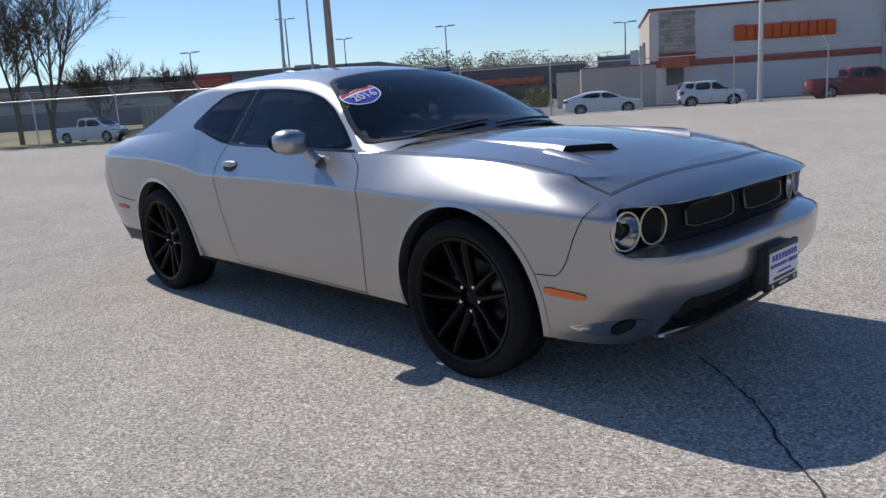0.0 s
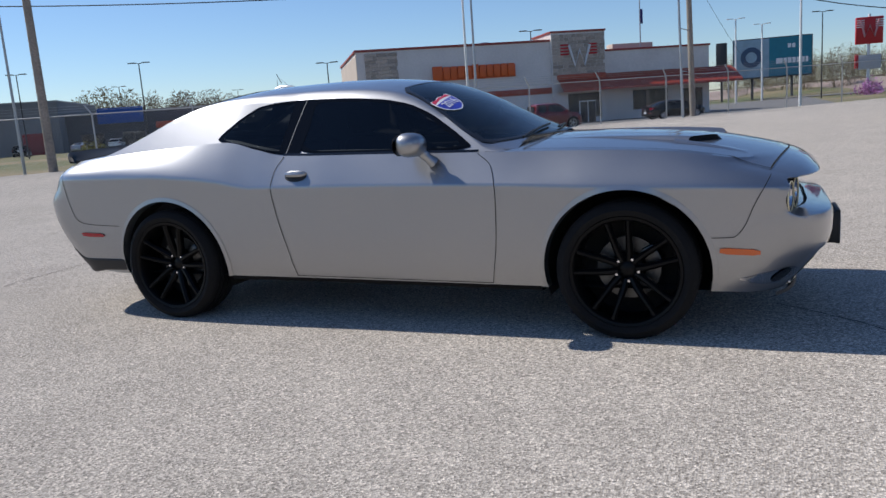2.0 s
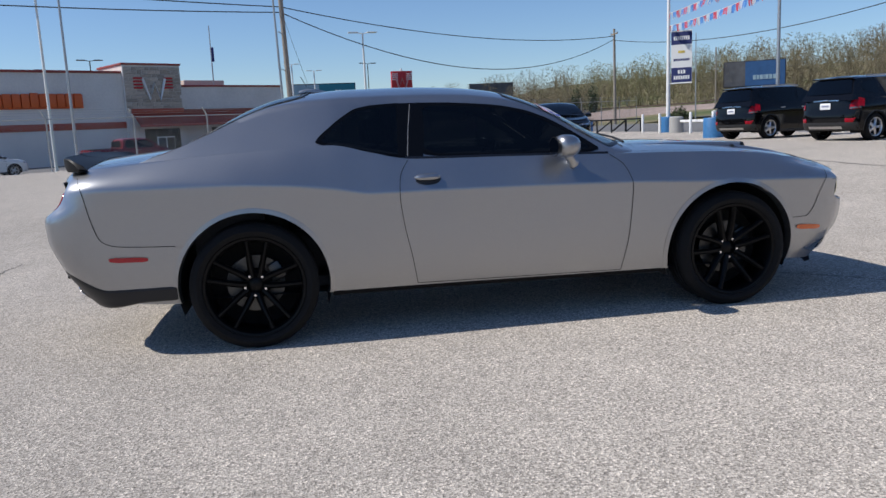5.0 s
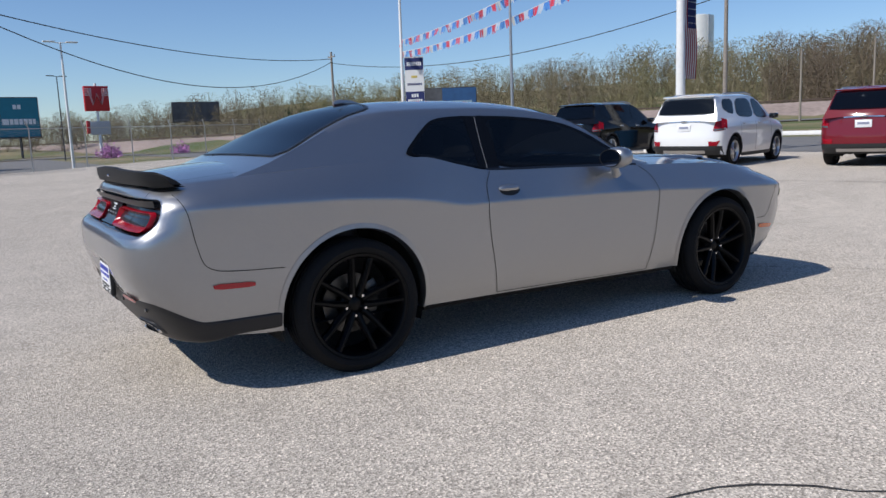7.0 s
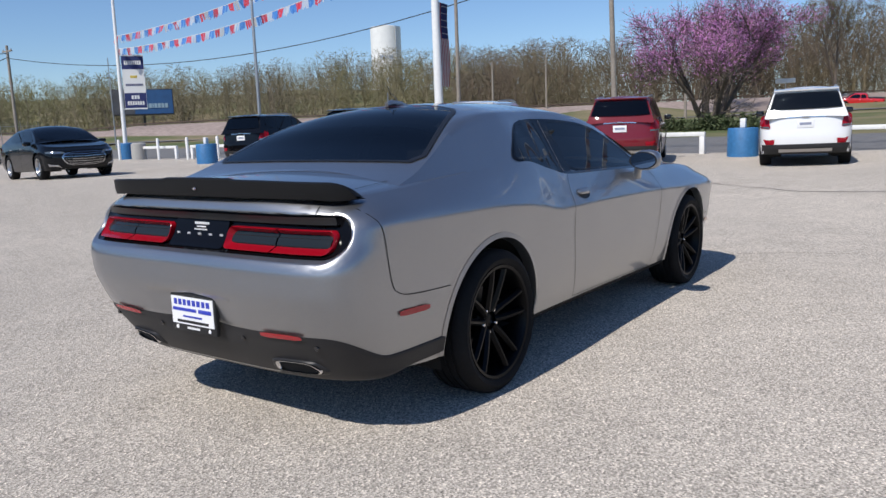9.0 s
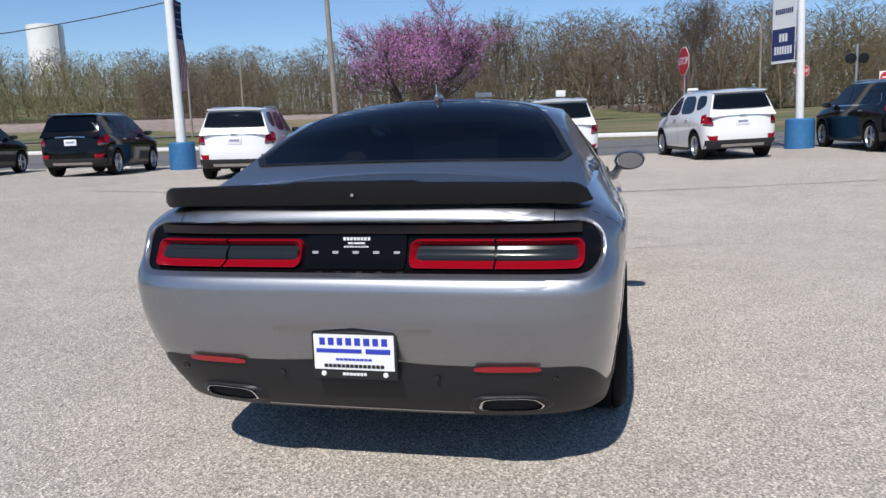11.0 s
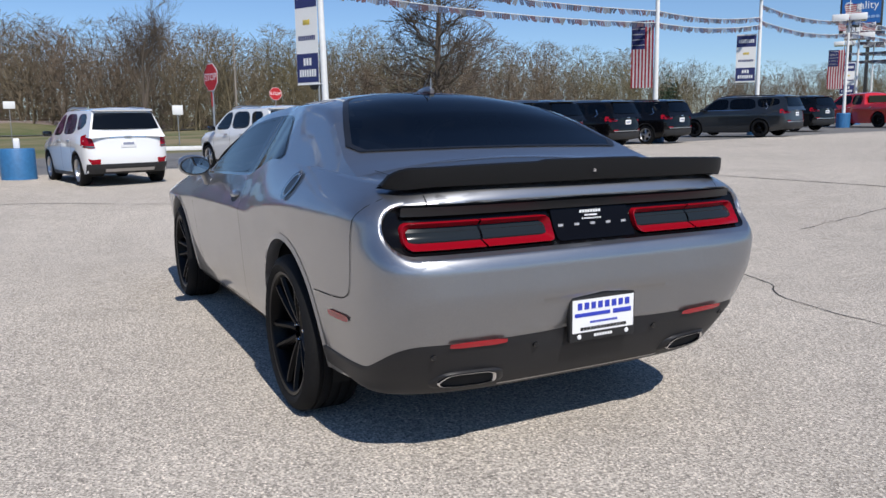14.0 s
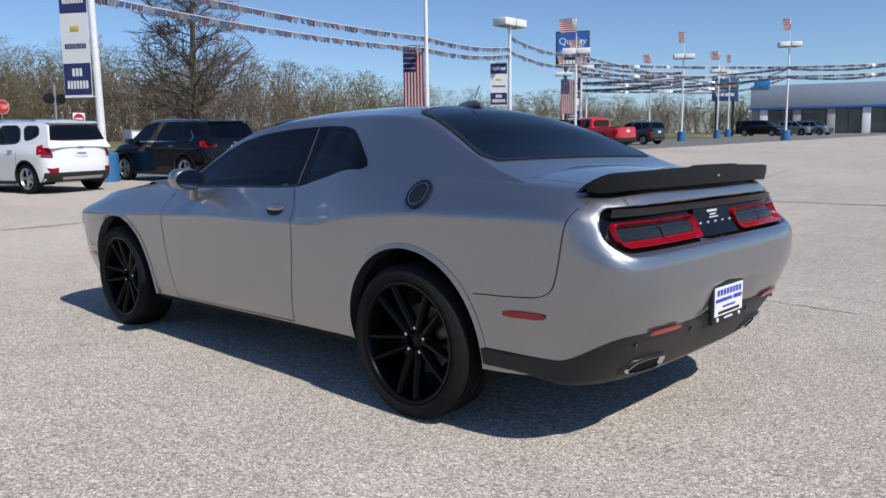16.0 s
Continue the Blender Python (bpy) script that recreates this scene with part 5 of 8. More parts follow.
# ---- parked vehicles ----
def estate_shell(length, width, height, base, tyre, kind):
    """Curves for a sport utility, a saloon or a pickup of the given size."""
    h, w = height, width / 2
    xf, xr = base / 2 + (0.92 if kind != "saloon" else 1.0), base / 2 + (0.92 if kind != "saloon" else 1.0) - length
    nose = 0.56 * h if kind != "saloon" else 0.56 * h
    cow = 0.63 * h if kind != "saloon" else 0.665 * h
    belt0, belt1 = (0.615 * h, 0.655 * h) if kind != "saloon" else (0.655 * h, 0.70 * h)
    deck = {"suv": 0.64 * h, "saloon": 0.735 * h, "pickup": 0.66 * h}[kind]
    a_base, a_top = base / 2 - 0.28, base / 2 - 1.05
    if kind == "saloon":
        a_top = base / 2 - 1.22
    if kind == "suv":
        rail = spl((xr + 0.02, 0.60 * h), (xr + 0.08, 0.66 * h), (xr + 0.30, 0.915 * h), (xr + 0.55, 0.945 * h), (0, 0.955 * h), (a_top, 0.93 * h), (a_base - 0.1, 0.70 * h), (a_base + 0.1, 0.61 * h))
        top = spl((xr + 0.01, 0.61 * h), (xr + 0.06, 0.67 * h), (xr + 0.26, 0.95 * h), (xr + 0.5, 0.985 * h), (0, h), (a_top - 0.05, 0.985 * h), (a_base + 0.05, 0.68 * h), (a_base + 0.22, 0.615 * h))
        cabin, tumble = (xr + 0.12, a_base), 0.36
    elif kind == "saloon":
        rail = spl((xr + 0.35, 0.71 * h), (xr + 0.95, 0.84 * h), (xr + 1.5, 0.93 * h), (-0.2, 0.955 * h), (a_top, 0.93 * h), (a_base - 0.1, 0.74 * h), (a_base + 0.1, 0.65 * h))
        top = spl((xr + 0.30, 0.735 * h), (xr + 0.95, 0.89 * h), (xr + 1.5, 0.98 * h), (-0.2, h), (a_top - 0.05, 0.975 * h), (a_base + 0.05, 0.72 * h), (a_base + 0.25, 0.66 * h))
        cabin, tumble = (xr + 0.6, a_base), 0.55
    else:
        back = -0.85
        rail = spl((back - 0.06, 0.62 * h), (back, 0.70 * h), (back + 0.14, 0.94 * h), (back + 0.4, 0.955 * h), (a_top, 0.935 * h), (a_base - 0.1, 0.72 * h), (a_base + 0.1, 0.61 * h))
        top = spl((back - 0.08, 0.62 * h), (back - 0.02, 0.70 * h), (back + 0.10, 0.965 * h), (back + 0.4, h), (a_top - 0.05, 0.985 * h), (a_base + 0.05, 0.69 * h), (a_base + 0.22, 0.615 * h))
        cabin, tumble = (back + 0.05, a_base), 0.30
    s = Shell(
        zr=spl((xr, 0.36), (-base / 2 - 0.3, 0.24), (0, 0.22), (base / 2 + 0.3, 0.23), (xf, 0.27)),
        zc=spl((xr, 0.50 * h), (0, 0.515 * h), (xf, 0.47 * h)),
        zt=spl((xr, deck - 0.02 * h), (-base / 2, belt1), (0, (belt0 + belt1) / 2), (a_base, belt0), (xf - 0.35, nose), (xf, 0.50 * h)),
        zm=spl((xr, deck), (-base / 2, deck + 0.01), (a_base, cow), (xf - 0.35, nose + 0.02 * h), (xf - 0.05, 0.535 * h), (xf, 0.51 * h)),
        wl=spl((0, 0.95 * w), (0.3, 0.985 * w), (1, w)),
        k=spl((xr, 0.96), (-base / 2, 1.0), (base / 2, 1.0), (xf, 0.96)),
        wt=spl((xr, 0.88 * w), (0, 0.945 * w), (a_base, 0.93 * w), (xf, 0.80 * w)),
        xf=spl((0.2, xf - 0.10), (0.35, xf - 0.01), (0.55, xf), (0.48 * h, xf - 0.05), (0.56 * h, xf - 0.25)),
        xr=spl((0.25, xr + 0.12), (0.40, xr + 0.01), (0.60, xr), (0.50 * h, xr + 0.03), (0.68 * h, xr + 0.06), (0.75 * h, xr + 0.10)),
        x0f=xf - 0.75, x0r=xr + 0.45, nf=2.7, nr=3.6, rail=rail, top=top, tumble=tumble, cabin=cabin,
        arch=tyre + 0.065, axles=((base / 2, tyre), (-base / 2, tyre)))
    return s, xf, xr, a_base, a_top


def vehicle(name, label, kind, length, width, height, base, tyre, paint, m, trim=True, wheels_black=False, group="cars on the lot"):
    """A parked car with its main parts."""
    s, xf, xr, a_base, a_top = estate_shell(length, width, height, base, tyre, kind)
    h, w = height, width / 2
    car = thing(name, label, {"suv": "car", "saloon": "car", "pickup": "truck"}[kind], m, group)
    part("body", s.lower(56, 16, 18), paint, car, smooth=50)
    part("underbody", s.floor(), WELL, car)
    if kind == "suv":
        side = [[(a_base - 0.12, 0.64 * h), (a_top + 0.10, 0.905 * h), (-0.02, 0.92 * h), (-0.06, 0.645 * h)],
                [(-0.13, 0.648 * h), (-0.10, 0.92 * h), (-base / 2 + 0.35, 0.915 * h), (-base / 2 + 0.20, 0.665 * h)],
                [(-base / 2 + 0.10, 0.685 * h), (-base / 2 + 0.25, 0.91 * h), (xr + 0.50, 0.90 * h), (xr + 0.42, 0.76 * h)]]
        back_x = xr + 0.02
    elif kind == "saloon":
        side = [[(a_base - 0.10, 0.685 * h), (a_top + 0.10, 0.90 * h), (-0.12, 0.925 * h), (-0.16, 0.69 * h)],
                [(-0.23, 0.695 * h), (-0.20, 0.925 * h), (xr + 1.55, 0.90 * h), (xr + 1.05, 0.745 * h)]]
        back_x = xr + 0.3
    else:
        side = [[(a_base - 0.12, 0.645 * h), (a_top + 0.10, 0.91 * h), (0.10, 0.925 * h), (0.06, 0.645 * h)],
                [(0.0, 0.645 * h), (0.02, 0.925 * h), (-0.62, 0.92 * h), (-0.70, 0.65 * h)]]
        back_x = -0.90
    side = [dense(rounded(p, 2), 0.08) for p in side]
    yr = lambda x: s.rail_y(x)
    screen = [(a_base + 0.14, 0), (a_base + 0.06, -0.55 * w), (a_base - 0.08, -0.9 * yr(a_base - 0.08))] + [(a_top + 0.02, -0.9 * yr(a_top)), (a_top - 0.01, 0), (a_top + 0.02, 0.9 * yr(a_top))] + [(a_base - 0.08, 0.9 * yr(a_base - 0.08)), (a_base + 0.06, 0.55 * w)]
    screen = dense(rounded(screen, 1), 0.08)
    holes = [("side", shrunk(p, 0.9)) for p in side] + [("top", shrunk(screen, 0.93))]
    x_end = a_base + 0.16
    part("roof", s.upper(back_x, x_end, holes, 64), paint, car, smooth=50)
    for hand in (1, -1):
        for p in side:
            pane = part("side_window", patch(lambda x, z, hand=hand: Vector((x, hand * (s.glass_y(x, z) + 0.006), z)), p, 0, 1, 4), CAR_GLASS, car)
            pane.visible_shadow = False
    part("windscreen", patch(lambda x, y: Vector((x, y, s.roof_z(x, y, 0.006))), screen, 0, 1, 6), CAR_GLASS, car)
    part("cabin", box(xr + 0.7 if kind != "pickup" else -0.8, a_base - 0.3, -0.8 * w, 0.8 * w, 0.35, 0.60 * h, 0.05), LEATHER, car)
    if kind == "suv":
        x_lo, x_hi = xr + 0.055, xr + 0.245
        def on_back(y, z, off=0.02):
            f = (z - 0.67 * h) / (0.28 * h)
            return Vector((x_lo + (x_hi - x_lo) * f - off + 0.10 * (abs(y) / w) ** 3, y, z))
        rw = dense(rounded([(-0.77 * w, 0.71 * h), (-0.755 * w, 0.735 * h), (-0.67 * w, 0.905 * h), (-0.63 * w, 0.917 * h), (0.63 * w, 0.917 * h), (0.67 * w, 0.905 * h), (0.755 * w, 0.735 * h), (0.77 * w, 0.71 * h)], 1), 0.08)
        part("rear_window", patch(on_back, rw, 0, 1, 4), CAR_GLASS, car)
        part("rear_lip", quads([[(xr + 0.20 + 0.08 * (y / w) ** 2 - dx, y, 0.955 * h + dz) for y in np.linspace(-0.68 * w, 0.68 * w, 10)] for dx, dz in ((-0.15, 0.02), (0.03, 0.0), (0.02, -0.03))]), paint, car)
        for hand in (1, -1):
            part("roof_rail", tube([(a_top - 0.1, hand * (yr(a_top - 0.1) - 0.03), 0.97 * h), (-0.2, hand * (yr(-0.2) - 0.03), 0.995 * h), (xr + 0.7, hand * (yr(xr + 0.7) - 0.03), 0.975 * h)], 0.022, 6), BLACK_SATIN if not trim else ALLOY, car)
    if kind == "saloon":
        rw = dense(rounded([(xr + 0.48, -0.62 * w), (xr + 1.45, -0.5 * w), (xr + 1.5, 0), (xr + 1.45, 0.5 * w), (xr + 0.48, 0.62 * w)], 1), 0.1)
        part("rear_window", patch(lambda x, y: Vector((x, y, s.roof_z(x, y, 0.008))), rw, 0, 1, 5), CAR_GLASS, car)
    if kind == "pickup":
        part("rear_window", box(-0.905, -0.885, -0.65 * w, 0.65 * w, 0.70 * h, 0.90 * h), CAR_GLASS, car)
        part("bed_floor", box(xr + 0.12, -0.95, -0.80 * w, 0.80 * w, 0.665 * h, 0.672 * h), BLACK_PLASTIC, car, "dark bed liner")
    # tail and nose
    small = kind == "suv" and length < 4.4
    for hand in (1, -1):
        lamp = [(hand * 0.60 * w, 0.56 * h), (hand * 0.62 * w, 0.635 * h), (hand * 0.95 * w, 0.66 * h), (hand * 0.97 * w, 0.545 * h)] if kind != "pickup" else [(hand * 0.82 * w, 0.44 * h), (hand * 0.82 * w, 0.60 * h), (hand * 0.97 * w, 0.60 * h), (hand * 0.97 * w, 0.44 * h)]
        if small:
            lamp = [(hand * 0.74 * w, 0.475 * h), (hand * 0.76 * w, 0.55 * h), (hand * 0.80 * w, 0.635 * h), (hand * 0.86 * w, 0.655 * h), (hand * 0.965 * w, 0.63 * h), (hand * 0.985 * w, 0.49 * h)]
        tl = part("tail_lamp", patch(lambda y, z: s.end_face(-1, y, z, 0.012), dense(rounded(lamp, 1), 0.05), 0, 1, 4), RED_LENS, car, "red tail lamp")
        if small:
            part("reverse_lens", patch(lambda y, z: s.end_face(-1, y, z, 0.016), dense([(hand * 0.76 * w, 0.485 * h), (hand * 0.765 * w, 0.51 * h), (hand * 0.96 * w, 0.515 * h), (hand * 0.97 * w, 0.495 * h)], 0.05), 0, 1, 2), CLEAR_LENS, tl)
        elif kind == "suv":
            part("reverse_lens", patch(lambda y, z: s.end_face(-1, y, z, 0.016), dense([(hand * 0.61 * w, 0.58 * h), (hand * 0.62 * w, 0.62 * h), (hand * 0.74 * w, 0.625 * h), (hand * 0.76 * w, 0.59 * h)], 0.05), 0, 1, 2), CLEAR_LENS, tl)
        low = [(hand * 0.66 * w, 0.285 * h), (hand * 0.65 * w, 0.345 * h), (hand * 0.90 * w, 0.355 * h), (hand * 0.84 * w, 0.285 * h)] if small else [(hand * 0.62 * w, 0.36 * h), (hand * 0.62 * w, 0.385 * h), (hand * 0.80 * w, 0.39 * h), (hand * 0.82 * w, 0.362 * h)]
        part("bumper_reflector", patch(lambda y, z: s.end_face(-1, y, z, 0.012), low, 0, 1, 2), RED_LENS, car)
        head = [(hand * 0.50 * w, 0.445 * h), (hand * 0.55 * w, 0.485 * h), (hand * 0.93 * w, 0.50 * h), (hand * 0.92 * w, 0.455 * h)]
        hl = part("headlamp", patch(lambda y, z: s.end_face(1, y, z, 0.01), dense(rounded(head, 1), 0.05), 0, 1, 4), CLEAR_LENS, car, "clear headlamp")
        part("headlamp_glint", patch(lambda y, z: s.end_face(1, y, z, 0.016), shrunk(dense(rounded(head, 1), 0.05), 0.55), 0.5, 1, 2), LAMP_METAL, hl)
        fogp = [(hand * 0.62 * w, 0.30), (hand * 0.70 * w, 0.36), (hand * 0.90 * w, 0.40), (hand * 0.88 * w, 0.33)]
        part("fog_trim", patch(lambda y, z: s.end_face(1, y, z, 0.01), fogp, 0, 1, 2), ALLOY, car)
        part("door_mirror", box(a_base - 0.28, a_base - 0.10, *sorted((hand * (w - 0.03), hand * (w + 0.15))), 0.625 * h, 0.70 * h, 0.035, 3), BLACK_GLOSS if kind == "suv" or not trim else paint, car)
        for xd in (a_base - 0.15, -0.10, -base / 2 + 0.30):
            part("panel_gap", strip(lambda x, z, hand=hand: s.side(x, z, 0.003, hand), [(xd + 0.02 * math.sin(k * 0.5), 0.28 + (0.60 * h - 0.28) * k / 8) for k in range(9)], 0.009), SEAM, car)
        for xd in (0.12, -base / 2 + 0.52):
            part("door_handle", box(xd - 0.10, xd + 0.06, *sorted((hand * (w - 0.02), hand * (w + 0.02))), 0.565 * h, 0.582 * h, 0.006), ALLOY if trim else paint, car)
    valance = BLACK_PLASTIC if kind != "saloon" else paint
    def skirt(end, z0, z1, off):
        rows = []
        for k in range(5):
            z = z0 + (z1 - z0) * k / 4
            rows.append([s.end_face(end, y, z, off) for y in np.linspace(-0.93 * w, 0.93 * w, 24)])
        return quads(rows)
    part("rear_bumper", skirt(-1, 0.27 if small else 0.32, (0.285 if small else 0.325) * h, 0.014), valance, car, "dark lower bumper")
    if kind == "suv":
        lo, hi, reach = (0.185, 0.225, 0.56) if small else (0.345, 0.362, 0.80)
        rows = [[s.end_face(-1, y, (lo + (hi - lo) * k / 2) * h, 0.026) for y in np.linspace(-reach * w, reach * w, 16)] for k in range(3)]
        part("skid_strip", quads(rows), ALLOY, car, "bright bumper strip")
        part("hatch_strip", strip(lambda y, z: s.end_face(-1, y, z, 0.016), [(y, 0.612 * h + 0.012 * (1 - (y / (0.42 * w)) ** 2)) for y in np.linspace(-0.42 * w, 0.42 * w, 15)], 0.022), CHROME if small else BLACK_GLOSS, car)
        if not small:
            for hand in (1, -1):
                belt = [(x, 0.648 * h) for x in np.linspace(a_base - 0.25, -base / 2 - 0.2, 20)] + [(-base / 2 - 0.30, 0.70 * h), (-base / 2 - 0.18, 0.80 * h)]
                part("window_chrome", strip(lambda x, z, hand=hand: Vector((x, hand * (s.glass_y(x, z) + 0.012), z)), belt, 0.022), CHROME, car, "bright window line")
    grille = dense(rounded([(-0.5 * w, 0.47 * h), (0.5 * w, 0.47 * h), (0.62 * w, 0.37 * h), (0.45 * w, 0.23 * h), (-0.45 * w, 0.23 * h), (-0.62 * w, 0.37 * h)], 1), 0.06)
    g = part("grille", patch(lambda y, z: s.end_face(1, y, z, 0.012), grille, 0, 1, 5), BLACK_GLOSS, car, "black grille")
    part("grille_surround", patch(lambda y, z: s.end_face(1, y, z, 0.018), grille, 0.962, 1.0, 2), CHROME, g)
    for k in range(5):
        z = 0.27 * h + 0.042 * h * k
        reach = 0.44 * w + 0.12 * w * min(1, k / 3)
        part("grille_bar", strip(lambda y, z: s.end_face(1, y, z, 0.022), [(y, z - 0.02 * (1 - abs(y) / reach)) for y in np.linspace(-reach, reach, 15)], 0.009), CHROME, g)
    zp = 0.53 * h if kind != "saloon" else 0.42 * h
    at = s.end_face(-1, 0, zp, 0.012)
    part("number_plate", box(at.x - 0.008, at.x + 0.004, -0.155, 0.155, zp - 0.078, zp + 0.078, 0.003), WHITE_PRINT, car, "white dealer plate")
    part("plate_print", box(at.x - 0.011, at.x - 0.007, -0.11, 0.11, zp - 0.02, zp + 0.03), mat("grey print", (0.25, 0.27, 0.35), 0.5), car)
    part("badge", box(at.x - 0.015, at.x, -0.07, 0.07, zp + 0.135, zp + 0.165, 0.004), CHROME, car, "small bright badge")
    for axle in s.axles:
        for hand in (1, -1):
            lip = part("wheel_arch", s.lip(axle, hand), BLACK_PLASTIC if kind == "suv" else paint, car)
            part("wheel_liner", s.well(axle, hand, 0.45), WELL, car)
            wheel(car, axle[0], hand * (w - 0.125), tyre, tyre, 0.225, tyre * 0.70, hand, wheels_black, 17 * hand, False)
    if kind == "suv":
        for hand in (1, -1):
            part("sill", quads([[s.side(x, s.zr(x), off, hand) + Vector((0, 0, z)) for x in np.linspace(-base / 2 + tyre + 0.07, base / 2 - tyre - 0.07, 12)] for off, z in ((0.004, 0.11), (0.012, 0.06), (0.0, -0.02), (-0.08, -0.03))]), BLACK_PLASTIC, car)
    return car


def parked(x, y, heading, reach=0.0):
    """The pose of a car whose tail stands over (x, y); reach: from its middle to its tail."""
    c, s2 = math.cos(radians(heading)), math.sin(radians(heading))
    px, py = x + c * reach, y + s2 * reach
    ax = Vector((c, s2, (lot_height(px + c, py + s2) - lot_height(px - c, py - s2)) / 2)).normalized()
    ay = Vector((-s2, c, (lot_height(px - s2, py + c) - lot_height(px + s2, py - c)) / 2)).normalized()
    az = ax.cross(ay).normalized()
    m = Matrix((ax, az.cross(ax), az)).transposed().to_4x4()
    return Matrix.Translation((px, py, lot_height(px, py) + 0.002)) @ m


SMALL = dict(kind="suv", length=4.26, width=1.78, height=1.66, base=2.55, tyre=0.335)
MID = dict(kind="suv", length=4.65, width=1.84, height=1.67, base=2.72, tyre=0.35)
LARGE = dict(kind="suv", length=5.19, width=1.99, height=1.79, base=3.07, tyre=0.375)
SEDAN = dict(kind="saloon", length=4.93, width=1.85, height=1.46, base=2.83, tyre=0.335)
TRUCK = dict(kind="pickup", length=5.85, width=2.03, height=1.92, base=3.75, tyre=0.41)
WHITE_LABEL = "white compact sport utility with black trim"
vehicle("suv_car", "black compact sport utility parked facing the road", paint=BLACK_PAINT, m=parked(12.2, 17.2, 14, 2.06), **SMALL)
vehicle("suv_car", "black compact sport utility beside the flagpole", paint=BLACK_PAINT, m=parked(12.1, 12.6, 13, 2.06), **SMALL)
vehicle("suv_car", WHITE_LABEL + " beside a dark red one", paint=WHITE_PAINT, m=parked(12.79, 7.9, 14.6, 0), **SMALL)
vehicle("suv_car", "dark metallic red compact sport utility with black lower trim", paint=RED_PAINT, m=parked(14.41, 4.78, 16.7, 0), **SMALL)
vehicle("suv_car", WHITE_LABEL + " beside a blue barrel", paint=WHITE_PAINT, m=parked(14.61, 0.63, 11.3, 0), **SMALL)
vehicle("suv_car", WHITE_LABEL + " near the stop sign", paint=WHITE_PAINT, m=parked(15.94, -3.35, 13.8, 0), **SMALL)
vehicle("suv_car", "black mid-size sport utility with silver alloy wheels", paint=NAVY_PAINT, m=parked(16.23, -7.45, 8, 0), **MID)
vehicle("suv_car", "black mid-size sport utility parked beside its twin", paint=NAVY_PAINT, m=parked(15.95, -11.4, 15, 0), **MID)
vehicle("suv_car", "black mid-size sport utility with black wheels", paint=BLACK_PAINT, m=parked(18.1, -15.5, 14, 0), wheels_black=True, **MID)
vehicle("suv_car", "black sport utility in the row by the road", paint=BLACK_PAINT, m=parked(19.2, -19.1, 12.5, 0), trim=False, **MID)
vehicle("suv_car", "dark grey metallic three-row sport utility with black wheels", paint=GREY_PAINT, m=parked(20.08, -26.0, 15.2, 0), wheels_black=True, trim=False, **LARGE)
vehicle("suv_car", "black three-row sport utility", paint=BLACK_PAINT, m=parked(23.2, -32.6, 4, 0), trim=False, **LARGE)
vehicle("pickup_truck", "bright red pickup truck with dark wheels", paint=BRIGHT_RED, m=parked(20.5, -39.4, -10, 2.92), wheels_black=True, **TRUCK)
vehicle("suv_car", "dark grey hatchback far along the row", paint=GREY_PAINT, m=parked(22.5, -47.5, -10, 2.06), **SMALL)
vehicle("sedan_car", "dark blue-black saloon with a chrome-barred grille facing the coupe", paint=NAVY_PAINT, m=parked(6.93, 18.87, -101.7, 0), **SEDAN)
vehicle("suv_car", "black sport utility before the dealer's building", paint=BLACK_PAINT, m=parked(32.5, -86, 178, 2.58), trim=False, **LARGE)
vehicle("suv_car", "silver sport utility before the dealer's building", paint=SILVER, m=parked(30.0, -92, 165, 2.06), **SMALL)
vehicle("suv_car", "silver sport utility beside another", paint=SILVER, m=parked(28.2, -92.5, 165, 2.06), **SMALL)
# behind the fence, on the restaurant's yard
vehicle("sedan_car", "white saloon parked beyond the fence", paint=WHITE_PAINT, m=parked(-23.5, 37.8, 35, 0), group="cars beyond the fence", **SEDAN)
vehicle("suv_car", "white boxy sport utility beyond the fence", paint=WHITE_PAINT, m=parked(-19.5, 43.8, 35, 0), group="cars beyond the fence", **SMALL)
vehicle("pickup_truck", "dark red pickup truck beyond the fence", paint=RED_PAINT, m=parked(-12.5, 49.0, 36, 0), group="cars beyond the fence", **TRUCK)
vehicle("sedan_car", "dark saloon beside the restaurant", paint=BLACK_PAINT, m=parked(-4.5, 58.5, 36, 0), group="cars beyond the fence", **SEDAN)
vehicle("pickup_truck", "white utility pickup with an equipment bed", paint=WHITE_PAINT, m=parked(-60.0, 20.5, 30, 0), group="cars beyond the fence", **TRUCK)
vehicle("pickup_truck", "red pickup truck out on the highway", paint=BRIGHT_RED, m=parked(118, 12.5, 100, 0), group="cars on the highway", **TRUCK)
for k, (lx, ly) in enumerate(((36, -9), (40.5, -9), (45, -9.3), (49.5, -9), (54, -8.8), (58.5, -9.2), (66, -6), (71, -6))):
    cx, cy = -150 + 0.809 * lx - 0.588 * ly, 48 + 0.588 * lx + 0.809 * ly
    vehicle(("sedan_car", "suv_car")[k % 2], ("pale saloon parked before the far stores", "sport utility parked before the far stores")[k % 2], paint=(WHITE_PAINT, BLACK_PAINT, SILVER, WHITE_PAINT)[k % 4], m=parked(cx, cy, 118 + 6 * (k % 3), 0), group="cars before the far stores", **(SEDAN, MID)[k % 2])


